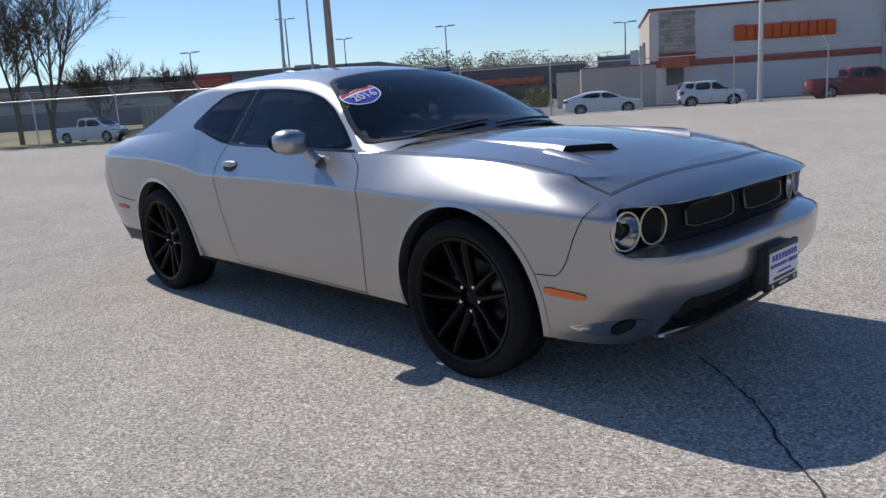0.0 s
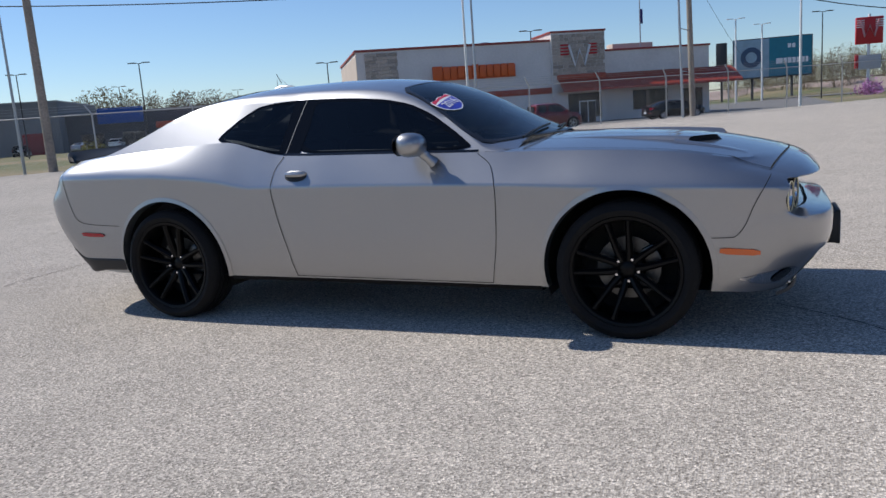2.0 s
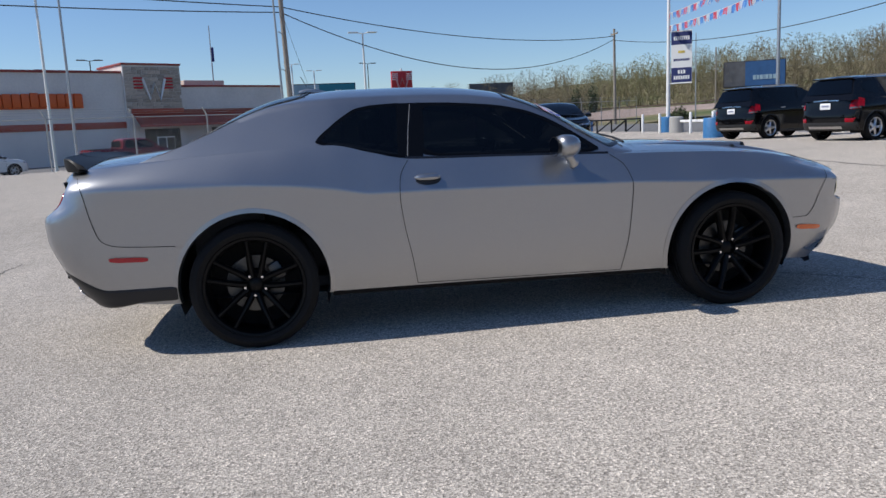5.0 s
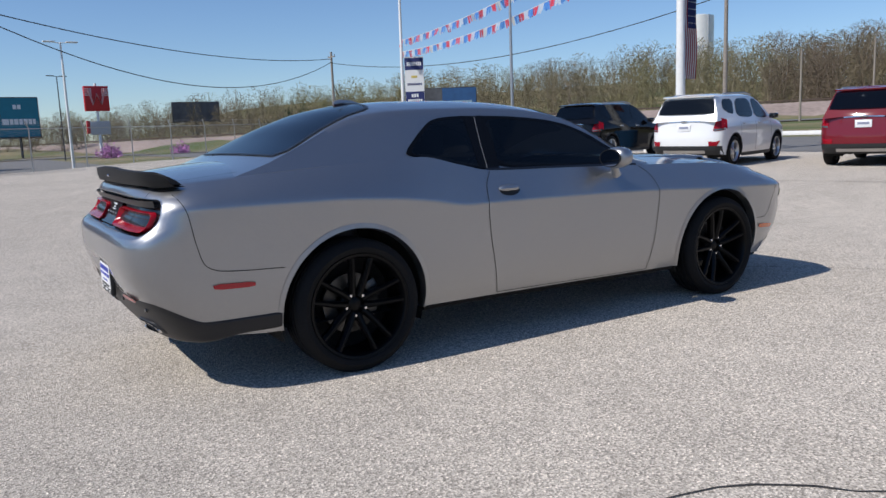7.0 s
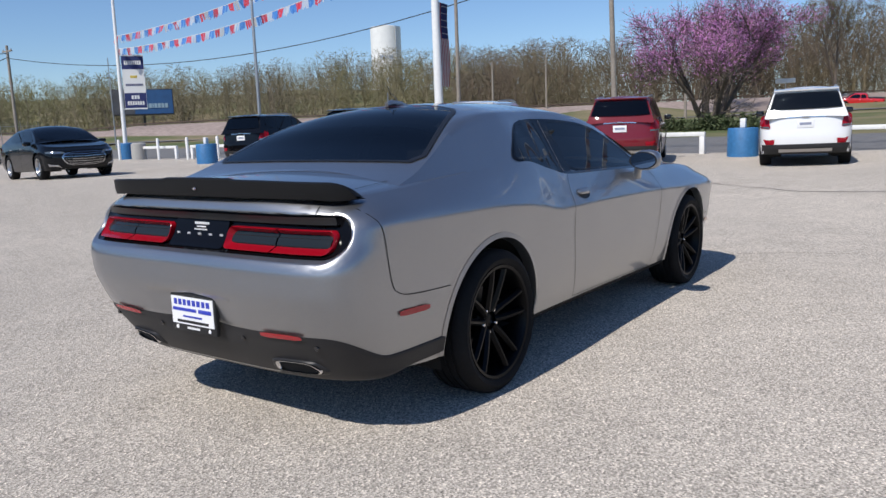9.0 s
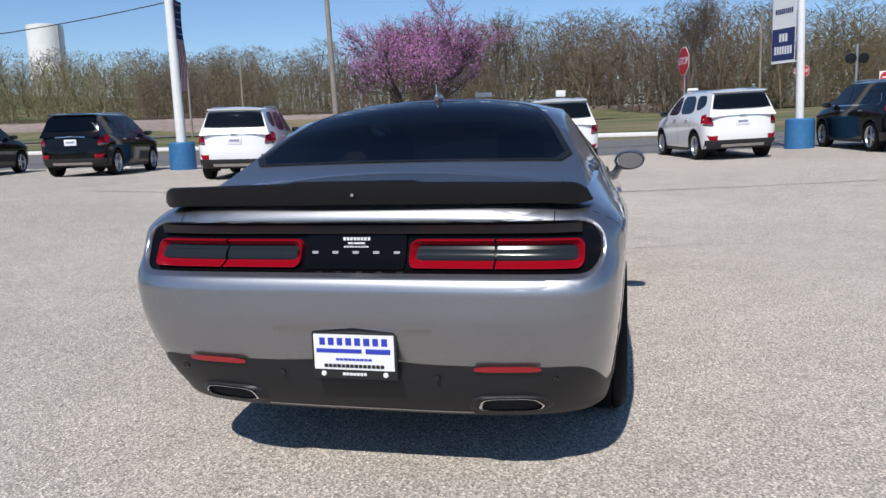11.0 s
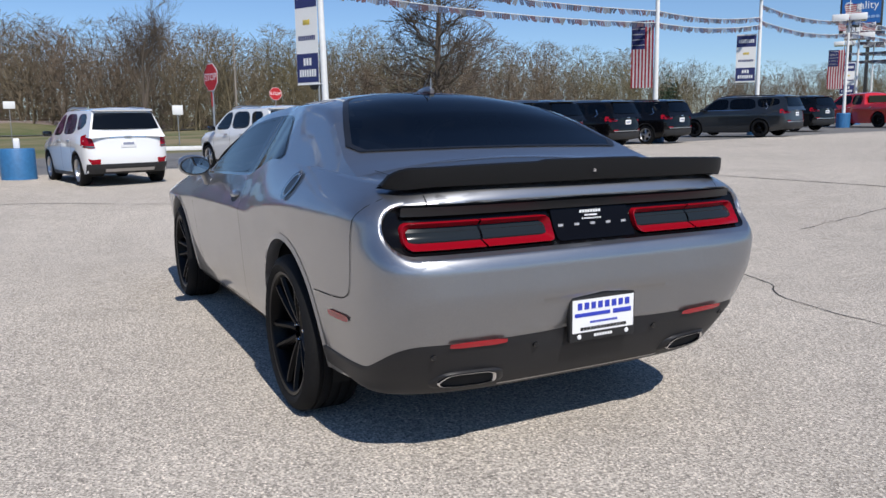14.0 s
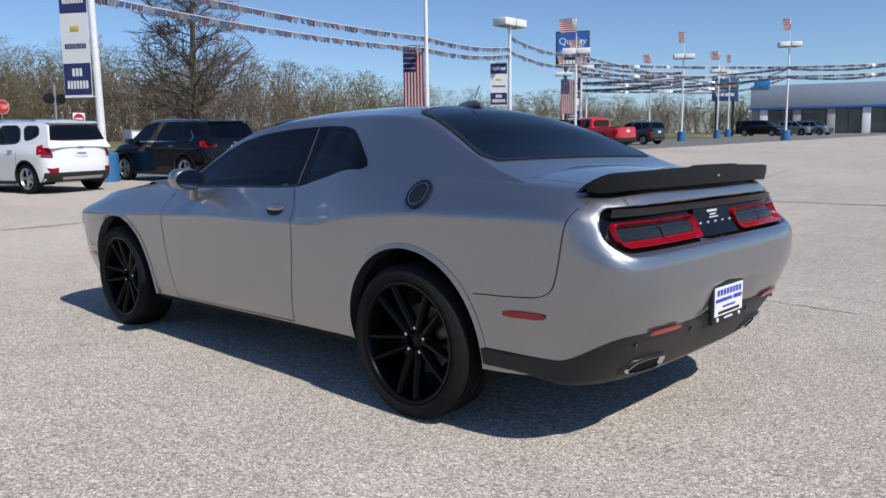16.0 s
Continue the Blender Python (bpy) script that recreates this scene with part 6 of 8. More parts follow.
# ---- trees ----
BARK = mat("grey-brown bark", (0.12, 0.095, 0.075), 0.95, grain=0.35, scale=9, bump=0.5)
TWIG = mat("thin brown twigs", (0.155, 0.118, 0.09), 0.95, grain=0.3, scale=0.6, big=0.35)
BUD = mat("fresh spring leaf buds", (0.21, 0.20, 0.06), 0.9, grain=0.3, scale=0.5, big=0.3)
PINK = mat("pink redbud blossom", (0.52, 0.215, 0.47), 0.85, grain=0.3, scale=2, big=0.25)
SHRUB = mat("green shrub leaves", (0.062, 0.082, 0.032), 0.85, grain=0.35, scale=4, big=0.3)
EVERGREEN = mat("dark evergreen needles", (0.03, 0.05, 0.025), 0.9, grain=0.3, scale=3)


def grow(rng, start, way, length, radius, level, out, tips, droop=0.0, wild=0.5, kids=(3, 5)):
    """Branches as straight pieces (from, to, radius, radius)."""
    p, d, pieces = Vector(start), Vector(way).normalized(), 4
    for i in range(pieces):
        d = (d + Vector((rng.uniform(-1, 1), rng.uniform(-1, 1), rng.uniform(-0.5, 0.7) - droop)) * 0.16 * wild * 2).normalized()
        q = p + d * length / pieces
        r0, r1 = radius * (1 - i / pieces * 0.6), radius * (1 - (i + 1) / pieces * 0.6)
        out.append((p.copy(), q.copy(), r0, r1, level))
        if level > 0 and i > 0 or (level > 0 and level < 3):
            for _ in range(rng.randint(*kids) // (2 if i < 2 else 1)):
                side = d.orthogonal().normalized()
                side = Matrix.Rotation(rng.uniform(0, 6.283), 3, d) @ side
                nd = (d * rng.uniform(0.5, 1.0) + side * rng.uniform(0.6, 1.1) * wild * 1.6 + Vector((0, 0, 0.25 - droop))).normalized()
                grow(rng, p.lerp(q, rng.random()), nd, length * rng.uniform(0.42, 0.62), r1 * 0.55, level - 1, out, tips, droop, wild, kids)
        p = q
    if level == 0:
        tips.append((p.copy(), d.copy()))


def limbs_mesh(segments, sides=4, thin=0.0):
    """One mesh of tapered bars for all segments."""
    verts, faces = [], []
    for a, b, r0, r1, level in segments:
        n = sides if level > 1 else 3
        d = b - a
        if d.length < 1e-5:
            continue
        s = d.orthogonal().normalized()
        t = d.cross(s).normalized()
        base = len(verts)
        for p, r in ((a, max(r0, thin)), (b, max(r1, thin))):
            for k in range(n):
                ang = 2 * math.pi * k / n
                verts.append(p + s * math.cos(ang) * r + t * math.sin(ang) * r)
        for k in range(n):
            faces.append((base + k, base + (k + 1) % n, base + n + (k + 1) % n, base + n + k))
    return verts, faces


def flecks(rng, places, size, count, jitter):
    """Small leaf or blossom clumps, each a few leaning triangles."""
    verts, faces = [], []
    for p in places:
        for _ in range(count):
            c = p + Vector((rng.gauss(0, jitter), rng.gauss(0, jitter), rng.gauss(0, jitter)))
            base = len(verts)
            for _k in range(3):
                verts.append(c + Vector((rng.uniform(-1, 1), rng.uniform(-1, 1), rng.uniform(-1, 1))) * size)
            faces.append((base, base + 1, base + 2))
    return verts, faces


def raw(name, verts, faces, material, parent=None, label=""):
    me = bpy.data.meshes.new(name)
    me.from_pydata([tuple(v) for v in verts], [], faces)
    me.materials.append(material)
    ob = new(name, me)
    if parent is not None:
        ob.parent = parent
    if label:
        ob["label"] = label
    return ob


def redbud(x, y):
    rng = random.Random(5)
    tree = thing("redbud_tree", "wide redbud tree in full pink blossom on the grass", "tree", pose(x, y, lot_height(x, y) - 0.1))
    segs, tips = [], []
    for k in range(9):
        a = 2 * math.pi * k / 9 + rng.uniform(-0.2, 0.2)
        lean = rng.uniform(0.45, 1.15)
        grow(rng, (0.25 * math.cos(a), 0.25 * math.sin(a), 0), (math.cos(a) * lean, math.sin(a) * lean, 1.0), rng.uniform(4.4, 5.9), 0.17, 3, segs, tips, 0.0, 0.55, (2, 3))
    def spread_out(p):
        return Vector((p.x * 0.98, p.y * 0.98, p.z if p.z < 3 else 3 + (p.z - 3) * 0.87))
    segs = [(spread_out(a), spread_out(b), r0, r1, lev) for a, b, r0, r1, lev in segs]
    v, f = limbs_mesh(segs, 6, 0.014)
    raw("trunk", v, f, BARK, tree, "several dark stems and twisting limbs")
    places = [b for a, b, r0, r1, lev in segs if lev <= 1 and b.z > 1.9] + [a.lerp(b, 0.5) for a, b, r0, r1, lev in segs if lev == 0 and b.z > 2.2]
    places = [p for p in places if rng.random() < 0.03 + 0.66 * ease((p.z - 2.6) / 2.6)]
    v, f = flecks(rng, places, 0.062, 3, 0.15)
    raw("crown", v, f, PINK, tree, "clouds of small pink blossom")


def bare_tree(x, y, height, seed, shape="round", label="bare grey-brown tree without leaves", buds=0, base=None):
    rng = random.Random(seed)
    tree = thing("bare_tree", label, "tree", pose(x, y, (lot_height(x, y) if base is None else base) - 0.1))
    segs, tips = [], []
    if shape == "cone":
        n = 46
        for i in range(8):
            segs.append((Vector((0.05 * math.sin(i), 0.05 * math.cos(i * 2), height * i / 8)), Vector((0.05 * math.sin(i + 1), 0.05 * math.cos(i * 2 + 2), height * (i + 1) / 8)), 0.30 * (1 - i / 8.5), 0.30 * (1 - (i + 1) / 8.5), 3))
        for i in range(n):
            f = 0.14 + 0.84 * i / n
            a = i * 2.4
            reach = height * 0.235 * (1 - f) ** 0.7 + 0.4
            grow(rng, (0, 0, height * f), (math.cos(a), math.sin(a), 0.30), reach, 0.085 * (1.1 - f), 2, segs, tips, 0.12, 0.42, (3, 4))
    else:
        stems = rng.randint(2, 4)
        segs.append((Vector((0, 0, 0)), Vector((0, 0, height * 0.16)), height * 0.020, height * 0.017, 3))
        for k in range(stems):
            a = 2 * math.pi * k / stems + rng.uniform(-0.4, 0.4)
            grow(rng, (0, 0, height * 0.14), (0.34 * math.cos(a), 0.34 * math.sin(a), 1), height * rng.uniform(0.55, 0.72), height * 0.014, 3, segs, tips, -0.06, 0.44, (2, 4))
    v, f = limbs_mesh([q for q in segs if q[4] > 0], 6, 0.022)
    raw("trunk", v, f, BARK, tree, "grey trunk with bare limbs")
    v, f = limbs_mesh([q for q in segs if q[4] <= 0], 4, 0.012)
    raw("crown", v, f, BARK, tree, "fine bare twigs")
    if buds:
        v, f = flecks(rng, [p for p, d in tips], 0.12, buds, 0.35)
        raw("foliage", v, f, BUD, tree, "sparse yellow-green buds")


def woods_material(name, brown, green, scale):
    """Leafless woods: brown twigs that turn pale green in drifts."""
    m = mat(name, brown, 0.95)
    nt = m.node_tree
    p = nt.nodes["Principled BSDF"]
    p.inputs["Specular IOR Level"].default_value = 0.1
    co = nt.nodes.new("ShaderNodeTexCoord")
    n = nt.nodes.new("ShaderNodeTexNoise")
    n.inputs["Scale"].default_value = scale
    n.inputs["Detail"].default_value = 4
    nt.links.new(co.outputs["Object"], n.inputs["Vector"])
    mr = nt.nodes.new("ShaderNodeMapRange")
    mr.inputs[1].default_value, mr.inputs[2].default_value = 0.42, 0.68
    nt.links.new(n.outputs[0], mr.inputs[0])
    mix = nt.nodes.new("ShaderNodeMix")
    mix.data_type = "RGBA"
    mix.inputs[6].default_value, mix.inputs[7].default_value = (*brown, 1), (*green, 1)
    nt.links.new(mr.outputs[0], mix.inputs[0])
    geo = nt.nodes.new("ShaderNodeNewGeometry")
    vr = nt.nodes.new("ShaderNodeMapRange")
    vr.inputs[3].default_value, vr.inputs[4].default_value = 0.7, 1.3
    nt.links.new(geo.outputs["Random Per Island"], vr.inputs[0])
    sc = nt.nodes.new("ShaderNodeVectorMath")
    sc.operation = "SCALE"
    nt.links.new(mix.outputs[2], sc.inputs[0])
    nt.links.new(vr.outputs[0], sc.inputs["Scale"])
    nt.links.new(sc.outputs[0], p.inputs["Base Color"])
    return m


def fast_mesh(name, verts, tris, material):
    me = bpy.data.meshes.new(name)
    me.vertices.add(len(verts))
    me.vertices.foreach_set("co", np.asarray(verts, np.float32).ravel())
    me.loops.add(len(tris) * 3)
    me.loops.foreach_set("vertex_index", np.asarray(tris, np.int32).ravel())
    me.polygons.add(len(tris))
    me.polygons.foreach_set("loop_start", np.arange(0, len(tris) * 3, 3, dtype=np.int32))
    me.update(calc_edges=True)
    me.materials.append(material)
    return new(name, me)


def wood(name, spots, seed, label, material, sliver=(0.11, 0.0042), count=300):
    """A far wood in one mesh: thin trunks, a few limbs and very many fine upright twigs, tree by tree."""
    rng = random.Random(seed)
    kinds = []
    for k in range(9):
        segs, tips = [], []
        grow(rng, (0, 0, 0), (rng.uniform(-0.1, 0.1), rng.uniform(-0.1, 0.1), 1), 0.62, 0.012, 1, segs, tips, -0.15, 0.42, (4, 6))
        v, f = limbs_mesh(segs, 3, 0.003)
        tri = [t for q in f for t in ((q[0], q[1], q[2]), (q[0], q[2], q[3]))]
        v = [tuple(p) for p in v]
        wide = rng.uniform(0.20, 0.30)
        for _ in range(count):
            a = rng.uniform(0, 6.283)
            t = rng.random()
            z = 0.04 + 0.92 * t
            crown = math.sqrt(max(0, 1 - ((t - 0.58) / 0.44) ** 2)) if t > 0.3 else 1.0
            r = wide * rng.random() ** 0.45 * crown * (0.8 + 0.25 * math.sin(3 * a + k) + 0.15 * math.sin(5 * a + 9 * t))
            p = Vector((r * math.cos(a), r * math.sin(a), z))
            d = Vector((math.cos(a) + rng.uniform(-1.2, 1.2), math.sin(a) + rng.uniform(-1.2, 1.2), rng.uniform(-0.1, 1.6))).normalized() * sliver[0] * rng.uniform(0.4, 1.2)
            w = d.cross(Vector((rng.uniform(-1, 1), rng.uniform(-1, 1), rng.uniform(-1, 1)))).normalized() * sliver[1] * rng.uniform(0.6, 1.5)
            base = len(v)
            v += [tuple(p - w), tuple(p + w), tuple(p + d)]
            tri.append((base, base + 1, base + 2))
        kinds.append((np.array(v), np.array(tri)))
    vs, ts, total = [], [], 0
    for x, y, z, h in spots:
        v, t = kinds[rng.randrange(9)]
        a, w = rng.uniform(0, 6.283), rng.uniform(0.9, 1.35) * max(1, 9 / h) ** 0.6
        c, s2 = math.cos(a), math.sin(a)
        vs.append(np.stack([x + h * w * (c * v[:, 0] - s2 * v[:, 1]), y + h * w * (s2 * v[:, 0] + c * v[:, 1]), z + h * v[:, 2]], 1))
        ts.append(t + total)
        total += len(v)
    return tagged(fast_mesh(name, np.concatenate(vs), np.concatenate(ts), material), label, "woods", kind="stuff")


def bush(name, x, y, size, material, label, seed, tall=1.0, count=900):
    rng = random.Random(seed)
    b = thing(name, label, "shrub", pose(x, y, lot_height(x, y)))
    places = []
    for _ in range(count):
        a, u = rng.uniform(0, 6.283), rng.random() ** 0.4
        e = math.asin(rng.random())
        k = u * (0.75 + 0.35 * math.sin(3 * a + seed) * math.cos(2 * e))
        places.append(Vector((size * k * math.cos(a) * math.cos(e), size * k * math.sin(a) * math.cos(e), size * tall * k * math.sin(e) + 0.05)))
    v, f = flecks(rng, places, 0.075 * size + 0.05, 2, 0.08 * size)
    raw("leaves", v, f, material, b)
    segs, tips = [], []
    for k in range(5):
        grow(rng, (0, 0, 0), (math.cos(k * 1.3) * 0.6, math.sin(k * 1.3) * 0.6, 1), size * tall * 0.8, 0.03 * size, 1, segs, tips)
    v, f = limbs_mesh(segs)
    raw("stem", v, f, BARK, b)
    return b


redbud(43.0, 11.0)
bare_tree(38.6, -20.5, 13.5, 11, "cone", "tall leafless conical tree with fine side branches")
bare_tree(112, -11.5, 15, 12, "round", "tall bare tree before the woods")
bare_tree(104, 26.5, 13, 13, "round", "bare tree behind the redbud", 1)
bare_tree(120, 16.0, 14, 18, "round", "bare tree at the edge of the woods", 1)
for k, (bx, by, hh) in enumerate(((-72, 15.5, 13.5), (-70, 18.0, 12.5), (-66, 19.4, 13), (-69, 24.6, 6.0), (-66, 31.0, 5.0))):
    bare_tree(bx, by, hh, 21 + k, "round", "tall bare winter tree beyond the fence")

WOOD_TOP = spl((-75, 3.0), (-60, 3.7), (-46, 4.5), (-38, 5.5), (-32, 6.0), (-21, 7.0), (-11, 6.9), (-3, 7.1), (4, 6.9), (20, 5.9), (36, 5.2), (42, 5.3), (48, 4.8), (58, 4.4), (66, 3.7), (72, 3.4), (78, 2.8), (83, 2.3), (95, 2.1), (125, 1.7), (130, 2.35), (135, 2.7), (150, 2.9))


def ring_spots(rng, lo, hi, step, near, deep, gap=9):
    """Spots for trees between two bearings, in a belt of a given depth; their tops follow the line of the woods against the sky."""
    out, b = [], lo
    while b < hi:
        r0 = near(b)
        for row in range(deep):
            r = r0 + row * gap + rng.uniform(-4, 4)
            bb = b + rng.uniform(-0.8, 0.8)
            a = radians(bb)
            x, y = r * math.cos(a), r * math.sin(a)
            z = lot_height(x, y) - 0.3
            out.append((x, y, z, max(3.5, 1.2 + r * math.tan(radians(WOOD_TOP(bb))) - z) * (0.62 + 0.62 * rng.random() ** 1.5)))
        b += step
    return out


WOODS = woods_material("brown spring woods", (0.178, 0.140, 0.106), (0.205, 0.182, 0.100), 0.035)
HILL = woods_material("hillside woods", (0.20, 0.165, 0.122), (0.25, 0.245, 0.115), 0.014)
wood("far_woods", ring_spots(random.Random(3), -72, 34, 0.72, lambda b: 134 + 12 * math.sin(b * 0.21), 6, 8), 31, "brown leafless spring woods beyond the highway", WOODS, (0.085, 0.0023), 520)
wood("hillside_woods", ring_spots(random.Random(4), 26, 92, 0.62, lambda b: 158 + 8 * math.sin(b * 0.5), 8, 14), 32, "brown and pale green wooded hillside", HILL, (0.047, 0.0044), 370)
wood("town_trees", ring_spots(random.Random(6), 117, 138.5, 0.28, lambda b: 235, 3, 14), 33, "distant line of trees behind the stores", HILL, (0.06, 0.0085), 300)


SCRUB = mat("brown scrub", (0.125, 0.098, 0.068), 0.95, grain=0.3, scale=0.4, big=0.3)

# low juniper bed under the redbud and shrubs by the restaurant
for k, (bx, by, sz) in enumerate(((40.0, 15.0, 1.7), (40.5, 12.6, 1.5), (40.2, 10.2, 1.8), (40.0, 8.0, 1.6), (40.6, 6.2, 1.4))):
    bush("low_shrub", bx, by, sz, SHRUB, "low spreading green shrub below the redbud", 50 + k, 0.45, 500)
for k, (bx, by, sz, tl) in enumerate(((-47, 61, 2.0, 1.2), (-52, 58, 1.8, 1.1), (-62, 55, 1.8, 1.1), (-57, 57, 1.5, 1.0))):
    bush("green_shrub", bx, by, sz, BUD, "bright green leafy shrub beyond the fence", 60 + k, tl, 700)
for k, (bx, by, sz) in enumerate(((26.5, 78, 1.6), (29, 77, 1.4), (35, 92, 2.2), (47, 88, 1.8))):
    bush("round_shrub", bx, by, sz, SHRUB if k % 2 else SCRUB, "round shrub on the verge", 70 + k, 1.0, 500)
bush("pink_shrub", 14, 105, 2.0, PINK, "small pink flowering tree on the verge", 80, 1.1, 500)
bush("pink_shrub", 24, 108, 1.6, PINK, "small pink flowering tree on the verge", 81, 1.1, 400)
for k, (bx, by, hh) in enumerate(((44, 118, 5.5), (46.5, 117, 6.5))):
    t = bush("evergreen_tree", bx, by, 1.5, EVERGREEN, "dark evergreen by the highway", 85 + k, hh / 1.5, 700)
bush("evergreen_tree", 62, -62, 1.9, EVERGREEN, "dark pointed evergreen before the woods", 89, 3.0, 900)


# ---- poles, fence, wires ----
GALV = mat("galvanised steel", (0.42, 0.43, 0.44), 0.45, 0.8, grain=0.15, scale=20)
WHITE_STEEL = mat("white painted steel", (0.78, 0.78, 0.76), 0.4, grain=0.06, scale=8, big=0.06)
WOOD_POLE = mat("weathered pole timber", (0.27, 0.235, 0.20), 0.9, grain=0.3, scale=14, big=0.2, bump=0.4)
BLUE_BASE = mat("blue painted base", (0.035, 0.16, 0.36), 0.55, grain=0.15, scale=12, big=0.2)
CABLE = mat("black cable", (0.02, 0.02, 0.022), 0.7)
DARK_STEEL = mat("dark bronze steel", (0.035, 0.033, 0.032), 0.5)
NAVY_CLOTH = mat("navy banner cloth", (0.02, 0.03, 0.12), 0.85, grain=0.1, scale=30)
WHITE_CLOTH = mat("white banner cloth", (0.72, 0.72, 0.70), 0.85, grain=0.06, scale=30)
FLAG_RED = mat("red flag cloth", (0.45, 0.03, 0.05), 0.85, grain=0.1, scale=20)
FLAG_BLUE = mat("blue flag cloth", (0.03, 0.04, 0.16), 0.85, grain=0.1, scale=20)
FOIL_RED = mat("red foil pennant", (0.55, 0.03, 0.05), 0.35)
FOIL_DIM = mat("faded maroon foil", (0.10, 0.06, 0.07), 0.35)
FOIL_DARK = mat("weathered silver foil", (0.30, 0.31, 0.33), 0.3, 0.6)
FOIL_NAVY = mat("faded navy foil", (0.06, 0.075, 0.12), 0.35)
FOIL_BLUE = mat("blue foil pennant", (0.05, 0.18, 0.50), 0.35)
FOIL_SILVER = mat("silver foil pennant", (0.70, 0.72, 0.74), 0.3, 0.5)


def pole_mesh(h, r0, r1, sides=12, lean=(0, 0)):
    return tube([(lean[0] * f, lean[1] * f, h * f) for f in (0, 0.33, 0.66, 1)], [r0 + (r1 - r0) * f for f in (0, 0.33, 0.66, 1)], sides)


def ground_pose(x, y, rz=0):
    return pose(x, y, lot_height(x, y), 0, 0, rz)


def lamp_pole(x, y, h, facing, label, heads=2, base="blue", lean=(0, 0), boxy=False, material=None, wide=0.09, drop=0.0):
    p = thing("lamp_post", label, "lamp post", ground_pose(x, y, facing) @ Matrix.Translation((0, 0, drop)))
    part("post", pole_mesh(h, wide, wide * 0.62, 12, lean), material or WHITE_STEEL, p)
    if base == "blue":
        part("base", lathe([(0.0001, 0.80), (0.34, 0.80), (0.37, 0.76), (0.38, -0.2), (0.0001, -0.2)], 24, "Z"), BLUE_BASE, p, "blue painted concrete base")
    ox, oy = lean
    for k in range(heads):
        s = 1 if k else -1
        if boxy:
            head = part("lamp_head", box(ox + s * 0.45 - 0.42, ox + s * 0.45 + 0.42, oy - 0.42, oy + 0.42, h - 0.05, h + 0.32, 0.05), WHITE_STEEL, p, "white box lamp head")
            part("lens", box(ox + s * 0.45 - 0.34, ox + s * 0.45 + 0.34, oy - 0.34, oy + 0.34, h - 0.07, h - 0.045), CLEAR_LENS, head)
        else:
            part("lamp_arm", tube([(ox, oy, h - 0.05), (ox + s * 0.45, oy, h + 0.02)], 0.035, 8), material or WHITE_STEEL, p)
            part("lamp_head", box(ox + s * 0.40 if s > 0 else ox - 1.25, ox + 1.25 if s > 0 else ox - 0.40, oy - 0.2, oy + 0.2, h, h + 0.10, 0.03), material or WHITE_STEEL, p, "flat lamp head")
    return p


def flag_parts(parent, w, h, m, hang=False):
    """A striped flag with a blue corner; m places its hoist corner. hang: stripes run down."""
    def wave(u, v):
        return Vector((u * w, 0.10 * w * math.sin(u * 5 + v * 1.5) * (0.3 + u) if not hang else 0.03 * math.sin(v * 7), -v * h - (0.0 if hang else 0.16 * h * u)))
    def cloth(u0, u1, v0, v1, name, material, off):
        rows = []
        for i in range(9):
            v = v0 + (v1 - v0) * i / 8
            rows.append([wave(u0 + (u1 - u0) * j / 10, v) + Vector((0, off, 0)) for j in range(11)])
        bm = quads(rows)
        bmesh.ops.solidify(bm, geom=bm.faces[:], thickness=0.004)
        ob = part(name, bm, material, parent)
        ob.matrix_basis = m
        return ob
    flag = cloth(0, 1, 0, 1, "flag_cloth", WHITE_CLOTH, 0)
    for off in (0.006, -0.006):
        for k in range(0, 13, 2):
            a, b = k / 13, (k + 1) / 13
            if hang:
                v0 = 0.42 if a > 0.37 else 0
                cloth(a, b, v0, 1, "stripe", FLAG_RED, off)
            else:
                cloth(0.4 if b < 0.55 else 0, 1, a, b, "stripe", FLAG_RED, off)
        if hang:
            cloth(0.385, 1.0, 0, 0.42, "canton", FLAG_BLUE, off * 1.3)
        else:
            cloth(0, 0.4, 0, 0.54, "canton", FLAG_BLUE, off * 1.3)
    stars = bmesh.new()
    for i in range(5):
        for j in range(6):
            u, v = (0.44 + 0.10 * j, 0.04 + 0.08 * i) if hang else (0.04 + 0.06 * j, 0.06 + 0.1 * i)
            for off in (0.014, -0.014):
                p = wave(u, v) + Vector((0, off, 0))
                box(p.x - 0.02 * w, p.x + 0.02 * w, p.y - 0.001, p.y + 0.001, p.z - 0.02 * w, p.z + 0.02 * w, bm=stars)
    st = part("stars", stars, WHITE_CLOTH, parent)
    st.matrix_basis = m
    st["kind"] = "stuff"
    return flag


